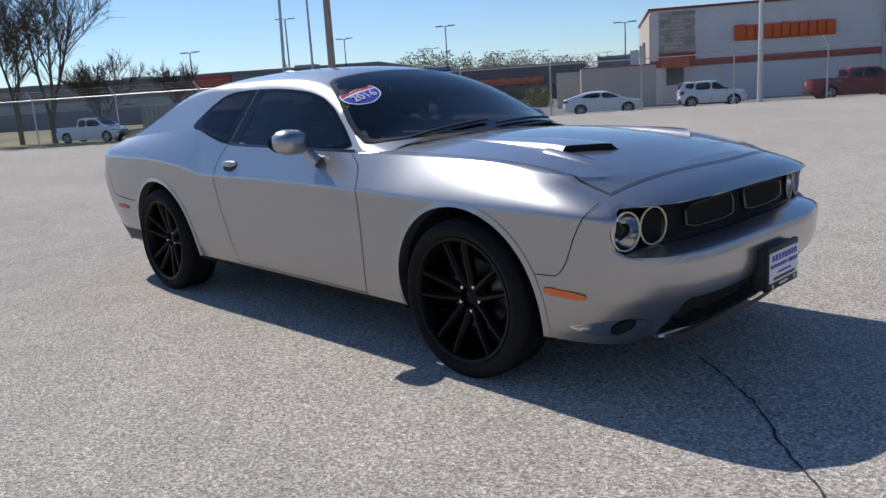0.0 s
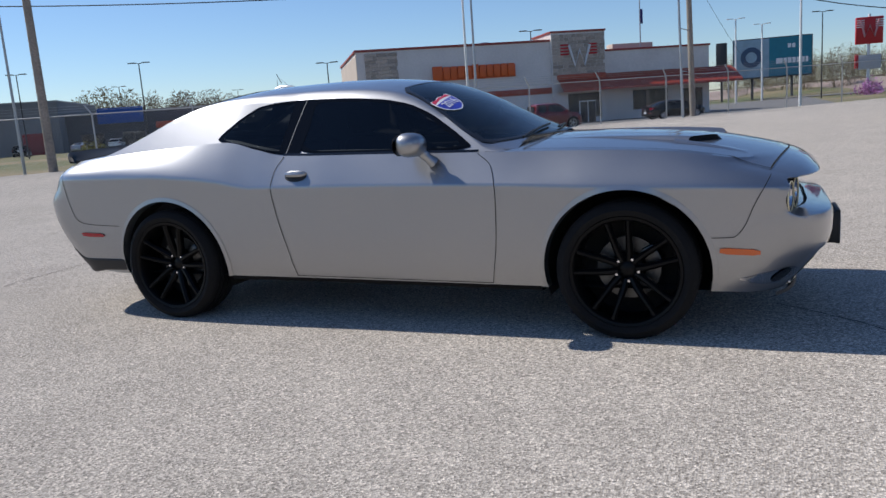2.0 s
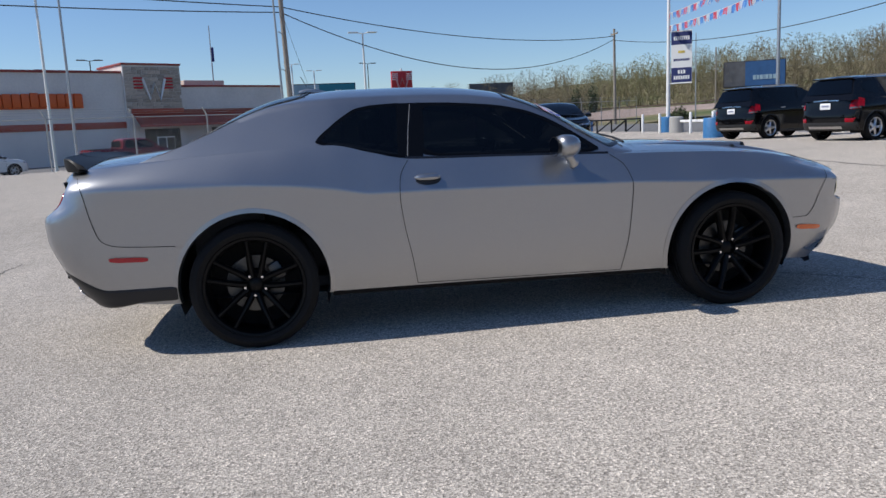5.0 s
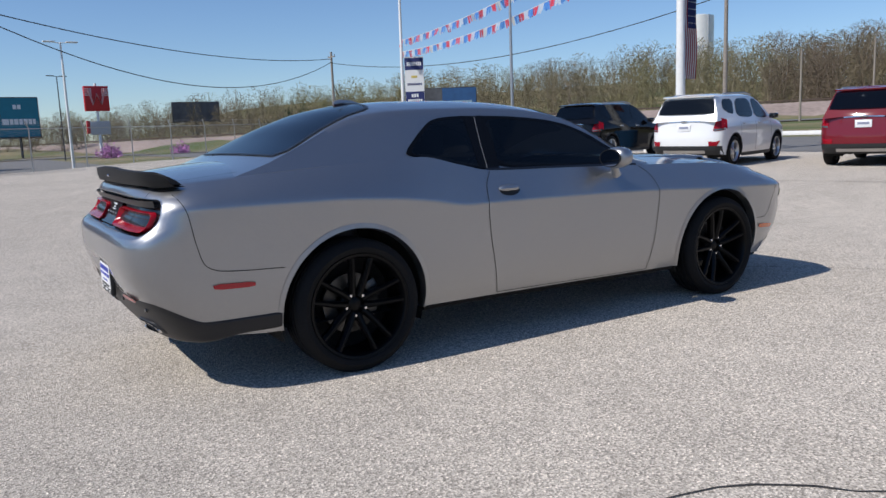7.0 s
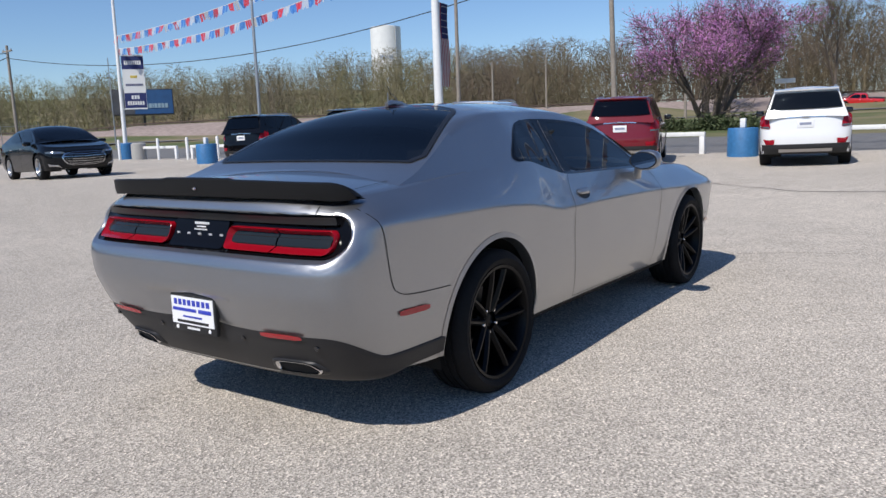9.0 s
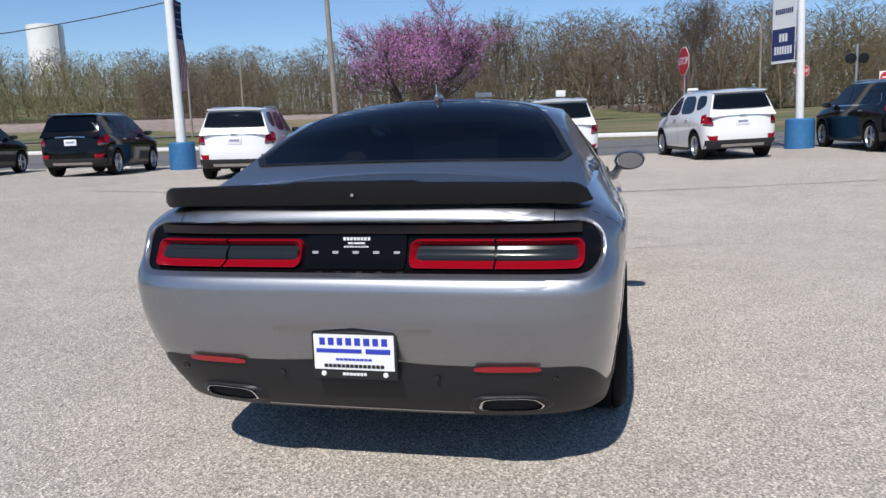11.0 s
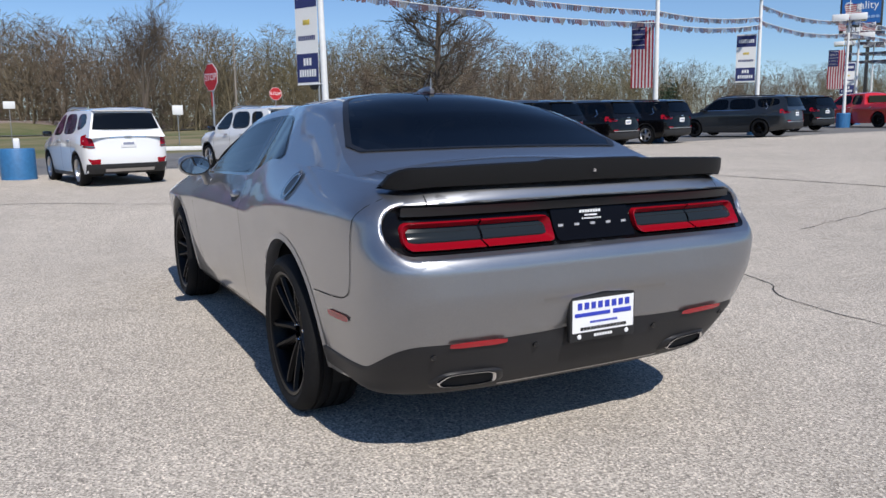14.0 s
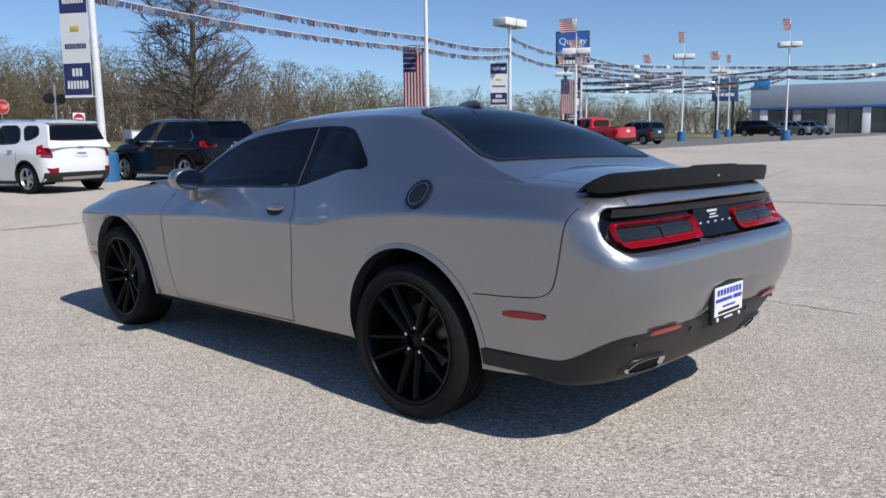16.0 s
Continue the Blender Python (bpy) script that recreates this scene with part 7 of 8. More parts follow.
def dealer_banner(parent, w, h, m):
    """Navy and white vertical banner; print is plain bars."""
    b = part("banner_cloth", box(0, w, -0.006, 0.006, -h, 0), WHITE_CLOTH, parent, "navy and white vertical banner")
    b.matrix_basis = m
    part("banner_top", box(0.01, w - 0.01, -0.010, 0.010, -0.26 * h, -0.02 * h), NAVY_CLOTH, b)
    part("banner_foot", box(0.01, w - 0.01, -0.010, 0.010, -0.98 * h, -0.70 * h), NAVY_CLOTH, b)
    gold = mat("gold print", (0.55, 0.42, 0.08), 0.5)
    part("banner_badge", moved(box(-0.16 * w, 0.16 * w, -0.011, 0.011, -0.025 * h, 0.025 * h, 0.008), Matrix.Translation((w / 2, 0, -0.40 * h))), gold, b)
    for z, n, hh, mt in ((-0.14, 8, 0.075, WHITE_CLOTH), (-0.55, 9, 0.045, NAVY_CLOTH), (-0.78, 3, 0.07, WHITE_CLOTH), (-0.89, 7, 0.07, WHITE_CLOTH)):
        part("banner_print", moved(bars([0.78 * w / max(n, 6) * 0.72] * n, hh * h, 0.78 * w / max(n, 6) * 0.28, 0.0125), Matrix.Translation((w / 2, 0, z * h))), mt, b)
    for z in (0.0, -h):
        part("banner_rod", tube([(-0.12, 0, z), (w, 0, z)], 0.018, 6), WHITE_STEEL, b)
    return b


def pennants(name, a, b, sag, label, seed, step=0.36, size=0.34, near=False):
    """A rope of fringed foil pennants between two points."""
    rng = random.Random(seed)
    a, b = Vector(a), Vector(b)
    n = max(4, int((b - a).length / step))
    line = [a.lerp(b, i / n) - Vector((0, 0, sag * 4 * (i / n) * (1 - i / n))) for i in range(n + 1)]
    rope = thing(name, label, "bunting", Matrix.Translation(a))
    part("rope", tube([p - a for p in line], 0.012, 5), WHITE_STEEL, rope)
    if near:
        for i in range(n):
            p, q = line[i] - a, line[i + 1] - a
            bm = bmesh.new()
            blow = Vector((rng.uniform(-0.12, 0.12), rng.uniform(-0.12, 0.12), 0))
            for k in range(5):
                u, v = p.lerp(q, k / 5 + 0.01), p.lerp(q, (k + 1) / 5 - 0.012)
                d = Vector((0, 0, -size * rng.uniform(0.75, 1.05))) + blow * rng.uniform(0.4, 1.2)
                bm.faces.new([bm.verts.new(c) for c in (u, v, v + d, u + d)])
            part("pennant", bm, (FOIL_RED, FOIL_SILVER, FOIL_BLUE)[i % 3], rope)
        return rope
    piles = {0: bmesh.new(), 1: bmesh.new(), 2: bmesh.new()}
    for i in range(n):
        p, q = line[i] - a, line[i + 1] - a
        blow = Vector((rng.uniform(-0.1, 0.1), rng.uniform(-0.1, 0.1), 0))
        bm = piles[(0, 2, 1)[(i // 1) % 3]]
        for k in range(4):
            u, v = p.lerp(q, k / 4 + 0.01), p.lerp(q, (k + 1) / 4 - 0.02)
            d = Vector((0, 0, -size * rng.uniform(0.75, 1.05))) + blow * rng.uniform(0.4, 1.2)
            bm.faces.new([bm.verts.new(c) for c in (u, v, v + d, u + d)])
    # darker foil colours than on the near strings
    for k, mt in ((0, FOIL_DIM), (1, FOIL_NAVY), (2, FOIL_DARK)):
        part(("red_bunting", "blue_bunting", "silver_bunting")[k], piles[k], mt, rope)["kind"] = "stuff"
    return rope


def cable(a, b, sag, r=0.02, label="black overhead cable between poles"):
    a, b = Vector(a), Vector(b)
    ob = part("cable", tube([a.lerp(b, i / 24) - Vector((0, 0, sag * 4 * (i / 24) * (1 - i / 24))) for i in range(25)], r, 5), CABLE)
    return tagged(ob, label, "cable", "overhead cables")


def gz(x, y):
    return lot_height(x, y)


# the row of poles along the road
PA, PB, PC, PD, PE = (17.6, 32.3), (15.5, 11.5), (17.4, -5.8), (18.8, -20.0), (20.7, -28.0)
for (px, py), lean, hh in ((PA, (-0.30, 0.1), 8.4), (PC, (0.25, 0.25), 9.0), (PE, (0, 0), 6.4)):
    boxy = (px, py) == PE
    p = lamp_pole(px, py, hh, 90, "white lamp post on a blue base with a dealer banner", 2, "blue", lean, boxy, wide=0.11)
    turn = {PA: -35, PC: 30, PE: 40}[(px, py)]
    zt = {PA: 5.05, PC: 5.3, PE: 4.6}[(px, py)]
    f = zt / hh
    dealer_banner(p, {PA: 1.02, PC: 0.86, PE: 0.86}[(px, py)], {PA: 2.6, PC: 3.0, PE: 2.15}[(px, py)], pose(lean[0] * f, lean[1] * f, zt) @ pose(0, 0, 0, 0, 0, turn - 90) @ Matrix.Translation((0.13, 0, 0)))
p = lamp_pole(*PB, 9.5, 90, "white lamp post carrying a hanging striped flag", 2, "blue", (0.1, -0.05), False, wide=0.15)
flag_parts(p, 0.75, 2.6, pose(0.08, -0.04, 4.9) @ pose(0, 0, 0, 0, 0, -82) @ Matrix.Translation((0.14, 0, 0)), True)
p = lamp_pole(*PD, 7.6, 90, "white lamp post with box heads and a hanging striped flag", 2, "blue", (0, 0), True, wide=0.11)
flag_parts(p, 0.85, 2.6, pose(0, 0, 4.75) @ pose(0, 0, 0, 0, 0, 45 - 90) @ Matrix.Translation((0.12, 0, 0)), True)

far_posts = ((23.8, -38.7, 5.9), (27.5, -45.0, 5.4), (26.8, -59.7, 7.0), (40.5, -66.0, 6.4), (19.2, -62.9, 7.6), (33.0, -84.0, 7.0), (11.5, -65.0, 7.6), (36.5, -72.0, 6.6), (42.0, -64.0, 6.6), (31.0, -76.5, 6.8))
for k, (px, py, hh) in enumerate(far_posts):
    p = lamp_pole(px, py, hh, 35, "white lamp post on a blue base topped by a small flag", 2, "blue", (0, 0), True, wide=0.10)
    part("flag_staff", tube([(0, 0, hh + 0.2), (0, 0, hh + 2.2)], 0.025, 6), WHITE_STEEL, p)
    flag_parts(p, 1.3, 0.85, pose(0, 0, hh + 2.15) @ pose(0, 0, 0, 0, 0, 40 + 13 * (k % 3)))
    if k in (0, 1):
        if k == 0:
            flag_parts(p, 0.85, 2.15, pose(0, 0, 4.3) @ pose(0, 0, 0, 0, 0, 105 - 90) @ Matrix.Translation((0.12, 0, 0)), True)
        else:
            dealer_banner(p, 0.85, 2.0, pose(0, 0, 3.9) @ pose(0, 0, 0, 0, 0, 105 - 90) @ Matrix.Translation((0.12, 0, 0)))

def top_of(p, z):
    return (p[0], p[1], gz(*p) + z)

BUNT = "string of red, silver and blue foil pennants"
pennants("pennant_string", top_of(PA, 5.95), top_of(PB, 7.6), 0.5, BUNT, 1, near=True)
pennants("pennant_string", top_of(PA, 5.35), top_of(PB, 6.6), 0.55, BUNT, 2, near=True)
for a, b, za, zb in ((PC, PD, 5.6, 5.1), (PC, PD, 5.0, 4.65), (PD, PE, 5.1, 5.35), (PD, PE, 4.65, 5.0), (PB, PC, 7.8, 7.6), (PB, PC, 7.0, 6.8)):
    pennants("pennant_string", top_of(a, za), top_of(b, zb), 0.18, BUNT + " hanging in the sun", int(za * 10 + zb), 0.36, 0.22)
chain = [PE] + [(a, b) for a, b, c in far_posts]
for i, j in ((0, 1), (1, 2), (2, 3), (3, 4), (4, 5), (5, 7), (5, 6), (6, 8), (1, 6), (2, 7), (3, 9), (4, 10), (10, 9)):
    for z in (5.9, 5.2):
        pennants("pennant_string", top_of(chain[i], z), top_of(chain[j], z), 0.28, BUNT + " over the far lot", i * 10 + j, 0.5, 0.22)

# lamp posts and timber poles by the fence and the restaurant
lamp_pole(-14.0, 38.2, 9.2, 10, "tall white lamp post beyond the fence", 2, "", wide=0.09)
lamp_pole(-11.2, 31.9, 9.5, 10, "slim galvanised post by the fence", 0, "", material=GALV, wide=0.07)
lamp_pole(4.6, 63.0, 9.8, 5, "white lamp post with two flat heads", 2, "", wide=0.12)
lamp_pole(-2.0, 118.0, 12.0, 5, "distant white lamp post", 2, "", wide=0.16)
lamp_pole(1.5, 126.0, 11.5, 5, "distant white lamp post", 2, "", wide=0.16)
lamp_pole(-26.8, 16.9, 9.0, 40, "leaning galvanised post by the fence", 0, "", (0.2, 0.1), material=GALV, wide=0.085)
lamp_pole(-28.8, 20.0, 9.0, 40, "slim galvanised post by the fence", 0, "", material=GALV, wide=0.07)
lamp_pole(-80.0, 53.0, 12.3, 45, "distant galvanised lamp post", 2, "", material=GALV, wide=0.14)
for px, py, hh in ((-78.1, 38.8, 8.2), (-80.5, 62.4, 10), (-64, 65.1, 10), (-97.4, 95.2, 10), (-104.7, 136.5, 10), (-112.2, 173.3, 10), (-43.9, 72.9, 8.4), (-22, 80.3, 10.0), (8.5, 104, 10.5)):
    lamp_pole(px, py, hh, 20, "dark bronze lamp post on the far store's lot", 2, "", material=DARK_STEEL, wide=0.09)
def timber_pole(x, y, h, label, arm=True, lean=(0, 0), r=0.15):
    p = thing("utility_pole", label, "utility pole", ground_pose(x, y))
    part("pole", pole_mesh(h, r, r * 0.72, 12, lean), WOOD_POLE, p)
    if arm:
        part("cross_arm", box(lean[0] - 0.05, lean[0] + 0.05, lean[1] - 0.8, lean[1] + 0.8, h - 0.55, h - 0.43, 0.01), WOOD_POLE, p)
        for k in (-0.7, 0, 0.7):
            part("insulator", moved(lathe([(0.0001, 0.16), (0.03, 0.15), (0.05, 0.05), (0.03, 0.0)], 10, "Z"), Matrix.Translation((lean[0], lean[1] + k, h - 0.43))), GALV, p)
    return p
timber_pole(-25.6, 18.8, 11, "weathered timber utility pole by the fence", False, (0.0, 0.0), 0.19)
up = timber_pole(-1.6, 40.3, 11, "weathered timber utility pole beside a steel post", False, (-0.25, 0), 0.17)
for z in (2.4, 4.6, 6.6):
    part("stand_off", tube([(-0.1, 0, z), (-0.42, -1.4, z + 0.05)], 0.025, 6), GALV, up)
lamp_pole(-2.0, 38.9, 11.5, 10, "slim galvanised post beside the utility pole", 0, "", (-0.25, 0), material=GALV, wide=0.075)
timber_pole(35.3, 13.9, 10.5, "timber utility pole with a small transformer on the verge", True, (-0.3, 0.2), 0.16)
timber_pole(29.5, 67.5, 9.2, "timber utility pole on the verge", True, (0, 0), 0.15)
timber_pole(60.0, 18.1, 8.0, "slim timber pole behind the redbud", False, (0, 0), 0.12)
timber_pole(24.0, 16.5, 6.6, "plain timber post by the road", False, (0, 0), 0.10)
timber_pole(70.0, 43.0, 7.2, "timber pole before the woods", False, (0, 0), 0.13)
timber_pole(98.0, 51.0, 8.0, "far timber pole before the woods", False, (0, 0), 0.14)
timber_pole(48, -10, 7.0, "slim pole by the crossing", False, (0, 0), 0.07)
timber_pole(44, 74, 7.5, "slim pole on the verge", False, (0, 0), 0.09)
lamp_pole(16.0, 20.5, 9.5, 80, "slim galvanised lamp post among the black cars", 1, "", material=GALV, wide=0.07)
lamp_pole(33, 58, 7.5, 80, "slim galvanised post on the verge", 0, "", material=GALV, wide=0.06)
cable((-1.85, 40.3, 8.2), (29.5, 67.5, 9.0), 1.0, 0.03)
cable((-1.85, 40.3, 7.9), (29.5, 67.5, 8.7), 3.0, 0.03)
cable((-1.85, 40.3, 8.2), (-50, 20, 11.5), 0.8, 0.03)
cable((-1.85, 40.3, 7.9), (-50, 20, 9.8), 0.9, 0.03)
cable((29.5, 67.5, 8.6), (35.0, 14.1, 10.2), 2.6, 0.028)
cable((35.0, 14.1, 10.4), (34, -40, 13.5), 1.0, 0.03)
cable((-1.85, 40.3, 8.2), (1, 80, 3.0), 0.4, 0.012)

def fence_run():
    n, gap = 32, 4.1
    fence = thing("chain_link_fence", "galvanised chain-link fence with slanted barbed-wire arms", "fence", Matrix.Identity(4))
    def at(k):
        p = FENCE_AT + FENCE_DIR * (18.2 + (k - 16) * gap)
        return Vector((p.x, p.y, gz(p.x, p.y)))
    tops = []
    for k in range(n):
        p = at(k)
        part("fence_post", tube([p + Vector((0, 0, -0.1)), p + Vector((0, 0, 2.3)), p + Vector((-0.16, -0.18, 2.68))], 0.036, 8), GALV, fence)
        tops.append(p + Vector((0, 0, 2.28)))
    part("top_rail", tube(tops, 0.024, 6), GALV, fence)
    for off in ((-0.05, -0.06, 0.16), (-0.10, -0.12, 0.27), (-0.15, -0.17, 0.38)):
        part("barbed_wire", tube([t + Vector(off) for t in tops], 0.006, 3), GALV, fence)
    verts, faces = [], []
    d = Vector((FENCE_DIR.x, FENCE_DIR.y, 0))
    a, length = tops[0] - Vector((0, 0, 2.28)), (n - 1) * gap
    k = -2.3
    while k < length:
        for s in (1, -1):
            u0, u1 = k if s > 0 else k + 2.25, k + 2.25 if s > 0 else k
            if 0 <= u0 <= length and 0 <= u1 <= length:
                base = len(verts)
                for u, z in ((u0, 0.03), (u0 + 0.008, 0.03), (u1 + 0.008, 2.27), (u1, 2.27)):
                    q = a + d * u
                    verts.append(Vector((q.x, q.y, gz(q.x, q.y) + z)))
                faces.append((base, base + 1, base + 2, base + 3))
        k += 0.14
    ob = raw("wire_mesh", verts, faces, GALV, fence)
    ob["kind"] = "stuff"
fence_run()

def white_bench(x, y, rz):
    """A low white steel rail on two legs."""
    b = thing("low_barrier", "low white painted barrier rail on two legs", "barrier", ground_pose(x, y, rz), "white barriers by the road")
    part("rail", box(-0.06, 0.06, -1.5, 1.5, 0.50, 0.62, 0.012), WHITE_STEEL, b)
    for yy in (-1.42, 1.42):
        part("leg", box(-0.055, 0.055, yy - 0.07, yy + 0.07, -0.05, 0.50, 0.01), WHITE_STEEL, b)
    return b
first = white_bench(17.4, 5.2, 0)
for k in range(1, 7):
    yy = 5.2 + 4.0 * k
    copy_thing(first, ground_pose(17.4 - 0.02 * k, yy, 0))
for yy in (-1.0,):
    copy_thing(first, ground_pose(18.6 + max(0, -yy - 10) * 0.06, yy, 0))

def blue_barrel(x, y, post=True):
    b = thing("blue_base", "blue painted concrete pole base", "barrel", ground_pose(x, y), "blue bases by the road")
    part("drum", lathe([(0.0001, 0.74), (0.36, 0.74), (0.38, 0.71), (0.39, -0.1), (0.0001, -0.1)], 28, "Z"), BLUE_BASE, b)
    if post:
        part("stub", box(-0.07, 0.07, -0.07, 0.07, 0.74, 0.98, 0.02), WHITE_STEEL, b, "white stub on top")
blue_barrel(16.3, 2.4)
blue_barrel(13.9, 21.2)
blue_barrel(16.5, 44.0)
blue_barrel(18.4, 46.0)
gb = thing("litter_bin", "grey concrete litter bin beside a blue base", "bin", ground_pose(17.2, 30.6))
part("drum", lathe([(0.0001, 0.80), (0.26, 0.80), (0.34, 0.74), (0.35, -0.05), (0.0001, -0.05)], 24, "Z"), mat("grey concrete", (0.36, 0.35, 0.33), 0.9, grain=0.2, scale=30), gb)
wp = thing("white_bollard", "white painted steel bollard", "bollard", ground_pose(16.9, 28.6), "white bollards")
part("post", lathe([(0.0001, 1.0), (0.05, 0.99), (0.065, 0.95), (0.065, -0.1)], 14, "Z"), WHITE_STEEL, wp)
for yy in (26.3, 24.2, 31.6, 33.6):
    copy_thing(wp, ground_pose(16.8, yy))

def display_ramp(x, y, rz):
    """A black steel display ramp on trestles."""
    r = thing("display_ramp", "black steel car display ramp on trestle legs", "ramp", ground_pose(x, y, rz))
    for yy in (-0.8, 0.8):
        part("track", box(-2.6, 2.6, yy - 0.22, yy + 0.22, 0.72, 0.80, 0.01), DARK_STEEL, r)
        part("incline", moved(box(-1.3, 1.3, -0.22, 0.22, -0.04, 0.04, 0.01), Matrix.Translation((-3.75, yy, 0.38)) @ pose(0, 0, 0, 0, -17, 0)), DARK_STEEL, r)
        for k in range(6):
            xx = -2.5 + k
            part("leg", tube([(xx, yy, 0), (xx, yy, 0.74)], 0.04, 6), DARK_STEEL, r)
            if k < 5:
                part("brace", tube([(xx, yy, 0.05), (xx + 1, yy, 0.70)], 0.03, 6), DARK_STEEL, r)
display_ramp(16.2, 38.6, 10)


# ---- road signs ----
SIGN_RED = mat("red sign sheeting", (0.50, 0.015, 0.02), 0.45, grain=0.06, scale=12)
SIGN_WHITE = mat("white sign sheeting", (0.78, 0.78, 0.78), 0.45)
def octagon(r, t):
    bm = bmesh.new()
    for y in (-t, t):
        pass
    rows = [[(r * math.cos(radians(22.5 + 45 * k)), y, r * math.sin(radians(22.5 + 45 * k))) for k in range(8)] for y in (-t, t)]
    bm = quads(rows, True)
    bm.verts.ensure_lookup_table()
    bm.faces.new(bm.verts[:8])
    bm.faces.new(bm.verts[8:][::-1])
    return bm
def stop_sign(x, y, z, rz, size, label):
    s = thing("stop_sign", label, "road sign", ground_pose(x, y, rz))
    part("post", tube([(0, 0.04, -0.1), (0, 0.04, z + size)], 0.035, 8), GALV, s)
    if size > 0.42:
        part("post_strip", box(-0.045, 0.045, -0.002, 0.003, 1.75, 2.2), SIGN_RED, s, "red reflective strip")
    pl = part("plate", moved(octagon(size, 0.008), Matrix.Translation((0, 0, z))), SIGN_RED, s, "red octagon with white border")
    part("border", moved(octagon(size * 1.05, 0.005), Matrix.Translation((0, 0.002, z))), SIGN_WHITE, pl)
    letters("stop_word", "STOP", size * 0.72, SIGN_WHITE, pl, Matrix.Translation((0, -0.012, z)) @ pose(0, 0, 0, 90, 0, 0), 0.002)
stop_sign(20.2, -3.0, 2.65, 197, 0.43, "tall red stop sign on a red post at the lot's exit")
stop_sign(44.0, -11.6, 2.9, -90, 0.40, "distant red stop sign across the road")
def small_sign(x, y, z, w, h, material, rz, label):
    s = thing("road_sign", label, "road sign", ground_pose(x, y, rz))
    part("post", tube([(0, 0.03, -0.1), (0, 0.03, z + h / 2)], 0.03, 8), GALV, s)
    part("plate", box(-w / 2, w / 2, -0.008, 0.008, z - h / 2, z + h / 2, 0.004), material, s)
    return s
s = small_sign(47.0, -17.0, 2.3, 0.75, 0.75, SIGN_WHITE, -90, "white sign with a red disc across the road")
part("disc", moved(lathe([(0.0001, 0.02), (0.32, 0.02), (0.32, 0.0)], 24), Matrix.Translation((0, 0, 2.3)) @ pose(0, 0, 0, 0, 0, 180)), SIGN_RED, s)
part("disc_bar", box(-0.22, 0.22, -0.025, -0.02, 2.25, 2.35), SIGN_WHITE, s)
small_sign(43.5, -5.5, 2.0, 0.6, 0.55, SIGN_WHITE, -90, "small white give-way plate")
small_sign(46.0, 7.5, 2.6, 1.1, 0.28, SIGN_WHITE, -80, "white arrow sign beside the redbud")
small_sign(70.0, 4.0, 3.0, 0.9, 0.6, SIGN_WHITE, -80, "small white sign by the highway")
bx = thing("signal_box", "grey signal cabinet near the conical tree", "cabinet", ground_pose(36.5, -15.6, 15))
part("cabinet", box(-0.35, 0.35, -0.45, 0.45, 0, 1.5, 0.04), GALV, bx)
part("door", box(-0.365, -0.345, -0.38, 0.38, 0.15, 1.4, 0.01), WHITE_STEEL, bx)
sg = thing("crossing_signal", "dark railway crossing signal on a post", "signal", ground_pose(44, -14.5, -80))
part("post", tube([(0, 0, 0), (0, 0, 4.2)], 0.07, 8), GALV, sg)
for k in (-0.35, 0.35):
    part("signal_head", moved(lathe([(0.0001, 0.1), (0.30, 0.08), (0.30, -0.1)], 20), Matrix.Translation((k, 0, 3.4)) @ pose(0, 0, 0, 0, 0, 180)), BLACK_SATIN, sg)

# rail line and highway along the bank
RAIL = mat("rusty rail", (0.10, 0.07, 0.055), 0.8, 0.2, grain=0.3, scale=3)
BALLAST = mat("pinkish ballast bank", (0.30, 0.235, 0.205), 0.95, grain=0.25, scale=1.5, big=0.2, bump=0.5)
def along(q, u):
    return 0.788 * q - 0.616 * u, 0.616 * q + 0.788 * u
def bank_strip(name, q0, q1, lift, material, label, category):
    rows = []
    for q in np.linspace(q0, q1, 4):
        rows.append([(*along(q, u), lot_height(*along(q, u)) + lift) for u in range(-260, 261, 4)])
    return tagged(part(name, quads(rows), material), label, category, kind="structure")
bank_strip("rail_bank", 100, 109.5, 0.10, BALLAST, "pinkish grey stone bank below the railway", "bank")
bank_strip("highway", 84, 94, 0.06, ASPHALT, "two-lane grey highway below the bank", "road")
for q in (110.2, 111.7):
    rail = tube([(*along(q, u), lot_height(*along(q, u)) + 0.25) for u in range(-240, 241, 8)], 0.09, 4)
    tagged(part("rail", rail, RAIL), "rusty railway rail on the bank", "rail", kind="structure")


# ---- buildings ----
STUCCO = mat("pale grey render", (0.72, 0.675, 0.63), 0.9, grain=0.06, scale=6, big=0.08)
BEIGE = mat("beige render", (0.56, 0.47, 0.39), 0.9, grain=0.06, scale=6, big=0.08)
ORANGE = mat("orange sign plastic", (0.70, 0.12, 0.02), 0.4, grain=0.05, scale=10)
AWNING_RED = mat("rust red standing-seam roofing", (0.36, 0.045, 0.02), 0.5, grain=0.08, scale=4)
TRIM_RED = mat("dark red coping", (0.30, 0.06, 0.05), 0.6)
SHOP_GLASS = mat("dark shop glass", (0.025, 0.03, 0.035), 0.06, coat=0.5)
FRAME = mat("bronze window frame", (0.06, 0.055, 0.05), 0.5)
STONES = [mat("buff stone", (0.46, 0.39, 0.325), 0.9, grain=0.2, scale=8, vary=0.25), mat("grey stone", (0.30, 0.29, 0.27), 0.9, grain=0.2, scale=8, vary=0.25)]
GREY_WALL = mat("dark grey block wall", (0.20, 0.20, 0.205), 0.9, grain=0.08, scale=2, big=0.12)
LIGHT_WALL = mat("light grey block wall", (0.36, 0.35, 0.34), 0.9, grain=0.08, scale=2, big=0.12)
DARK_WALL = mat("charcoal block wall", (0.10, 0.10, 0.105), 0.9, grain=0.08, scale=2, big=0.12)
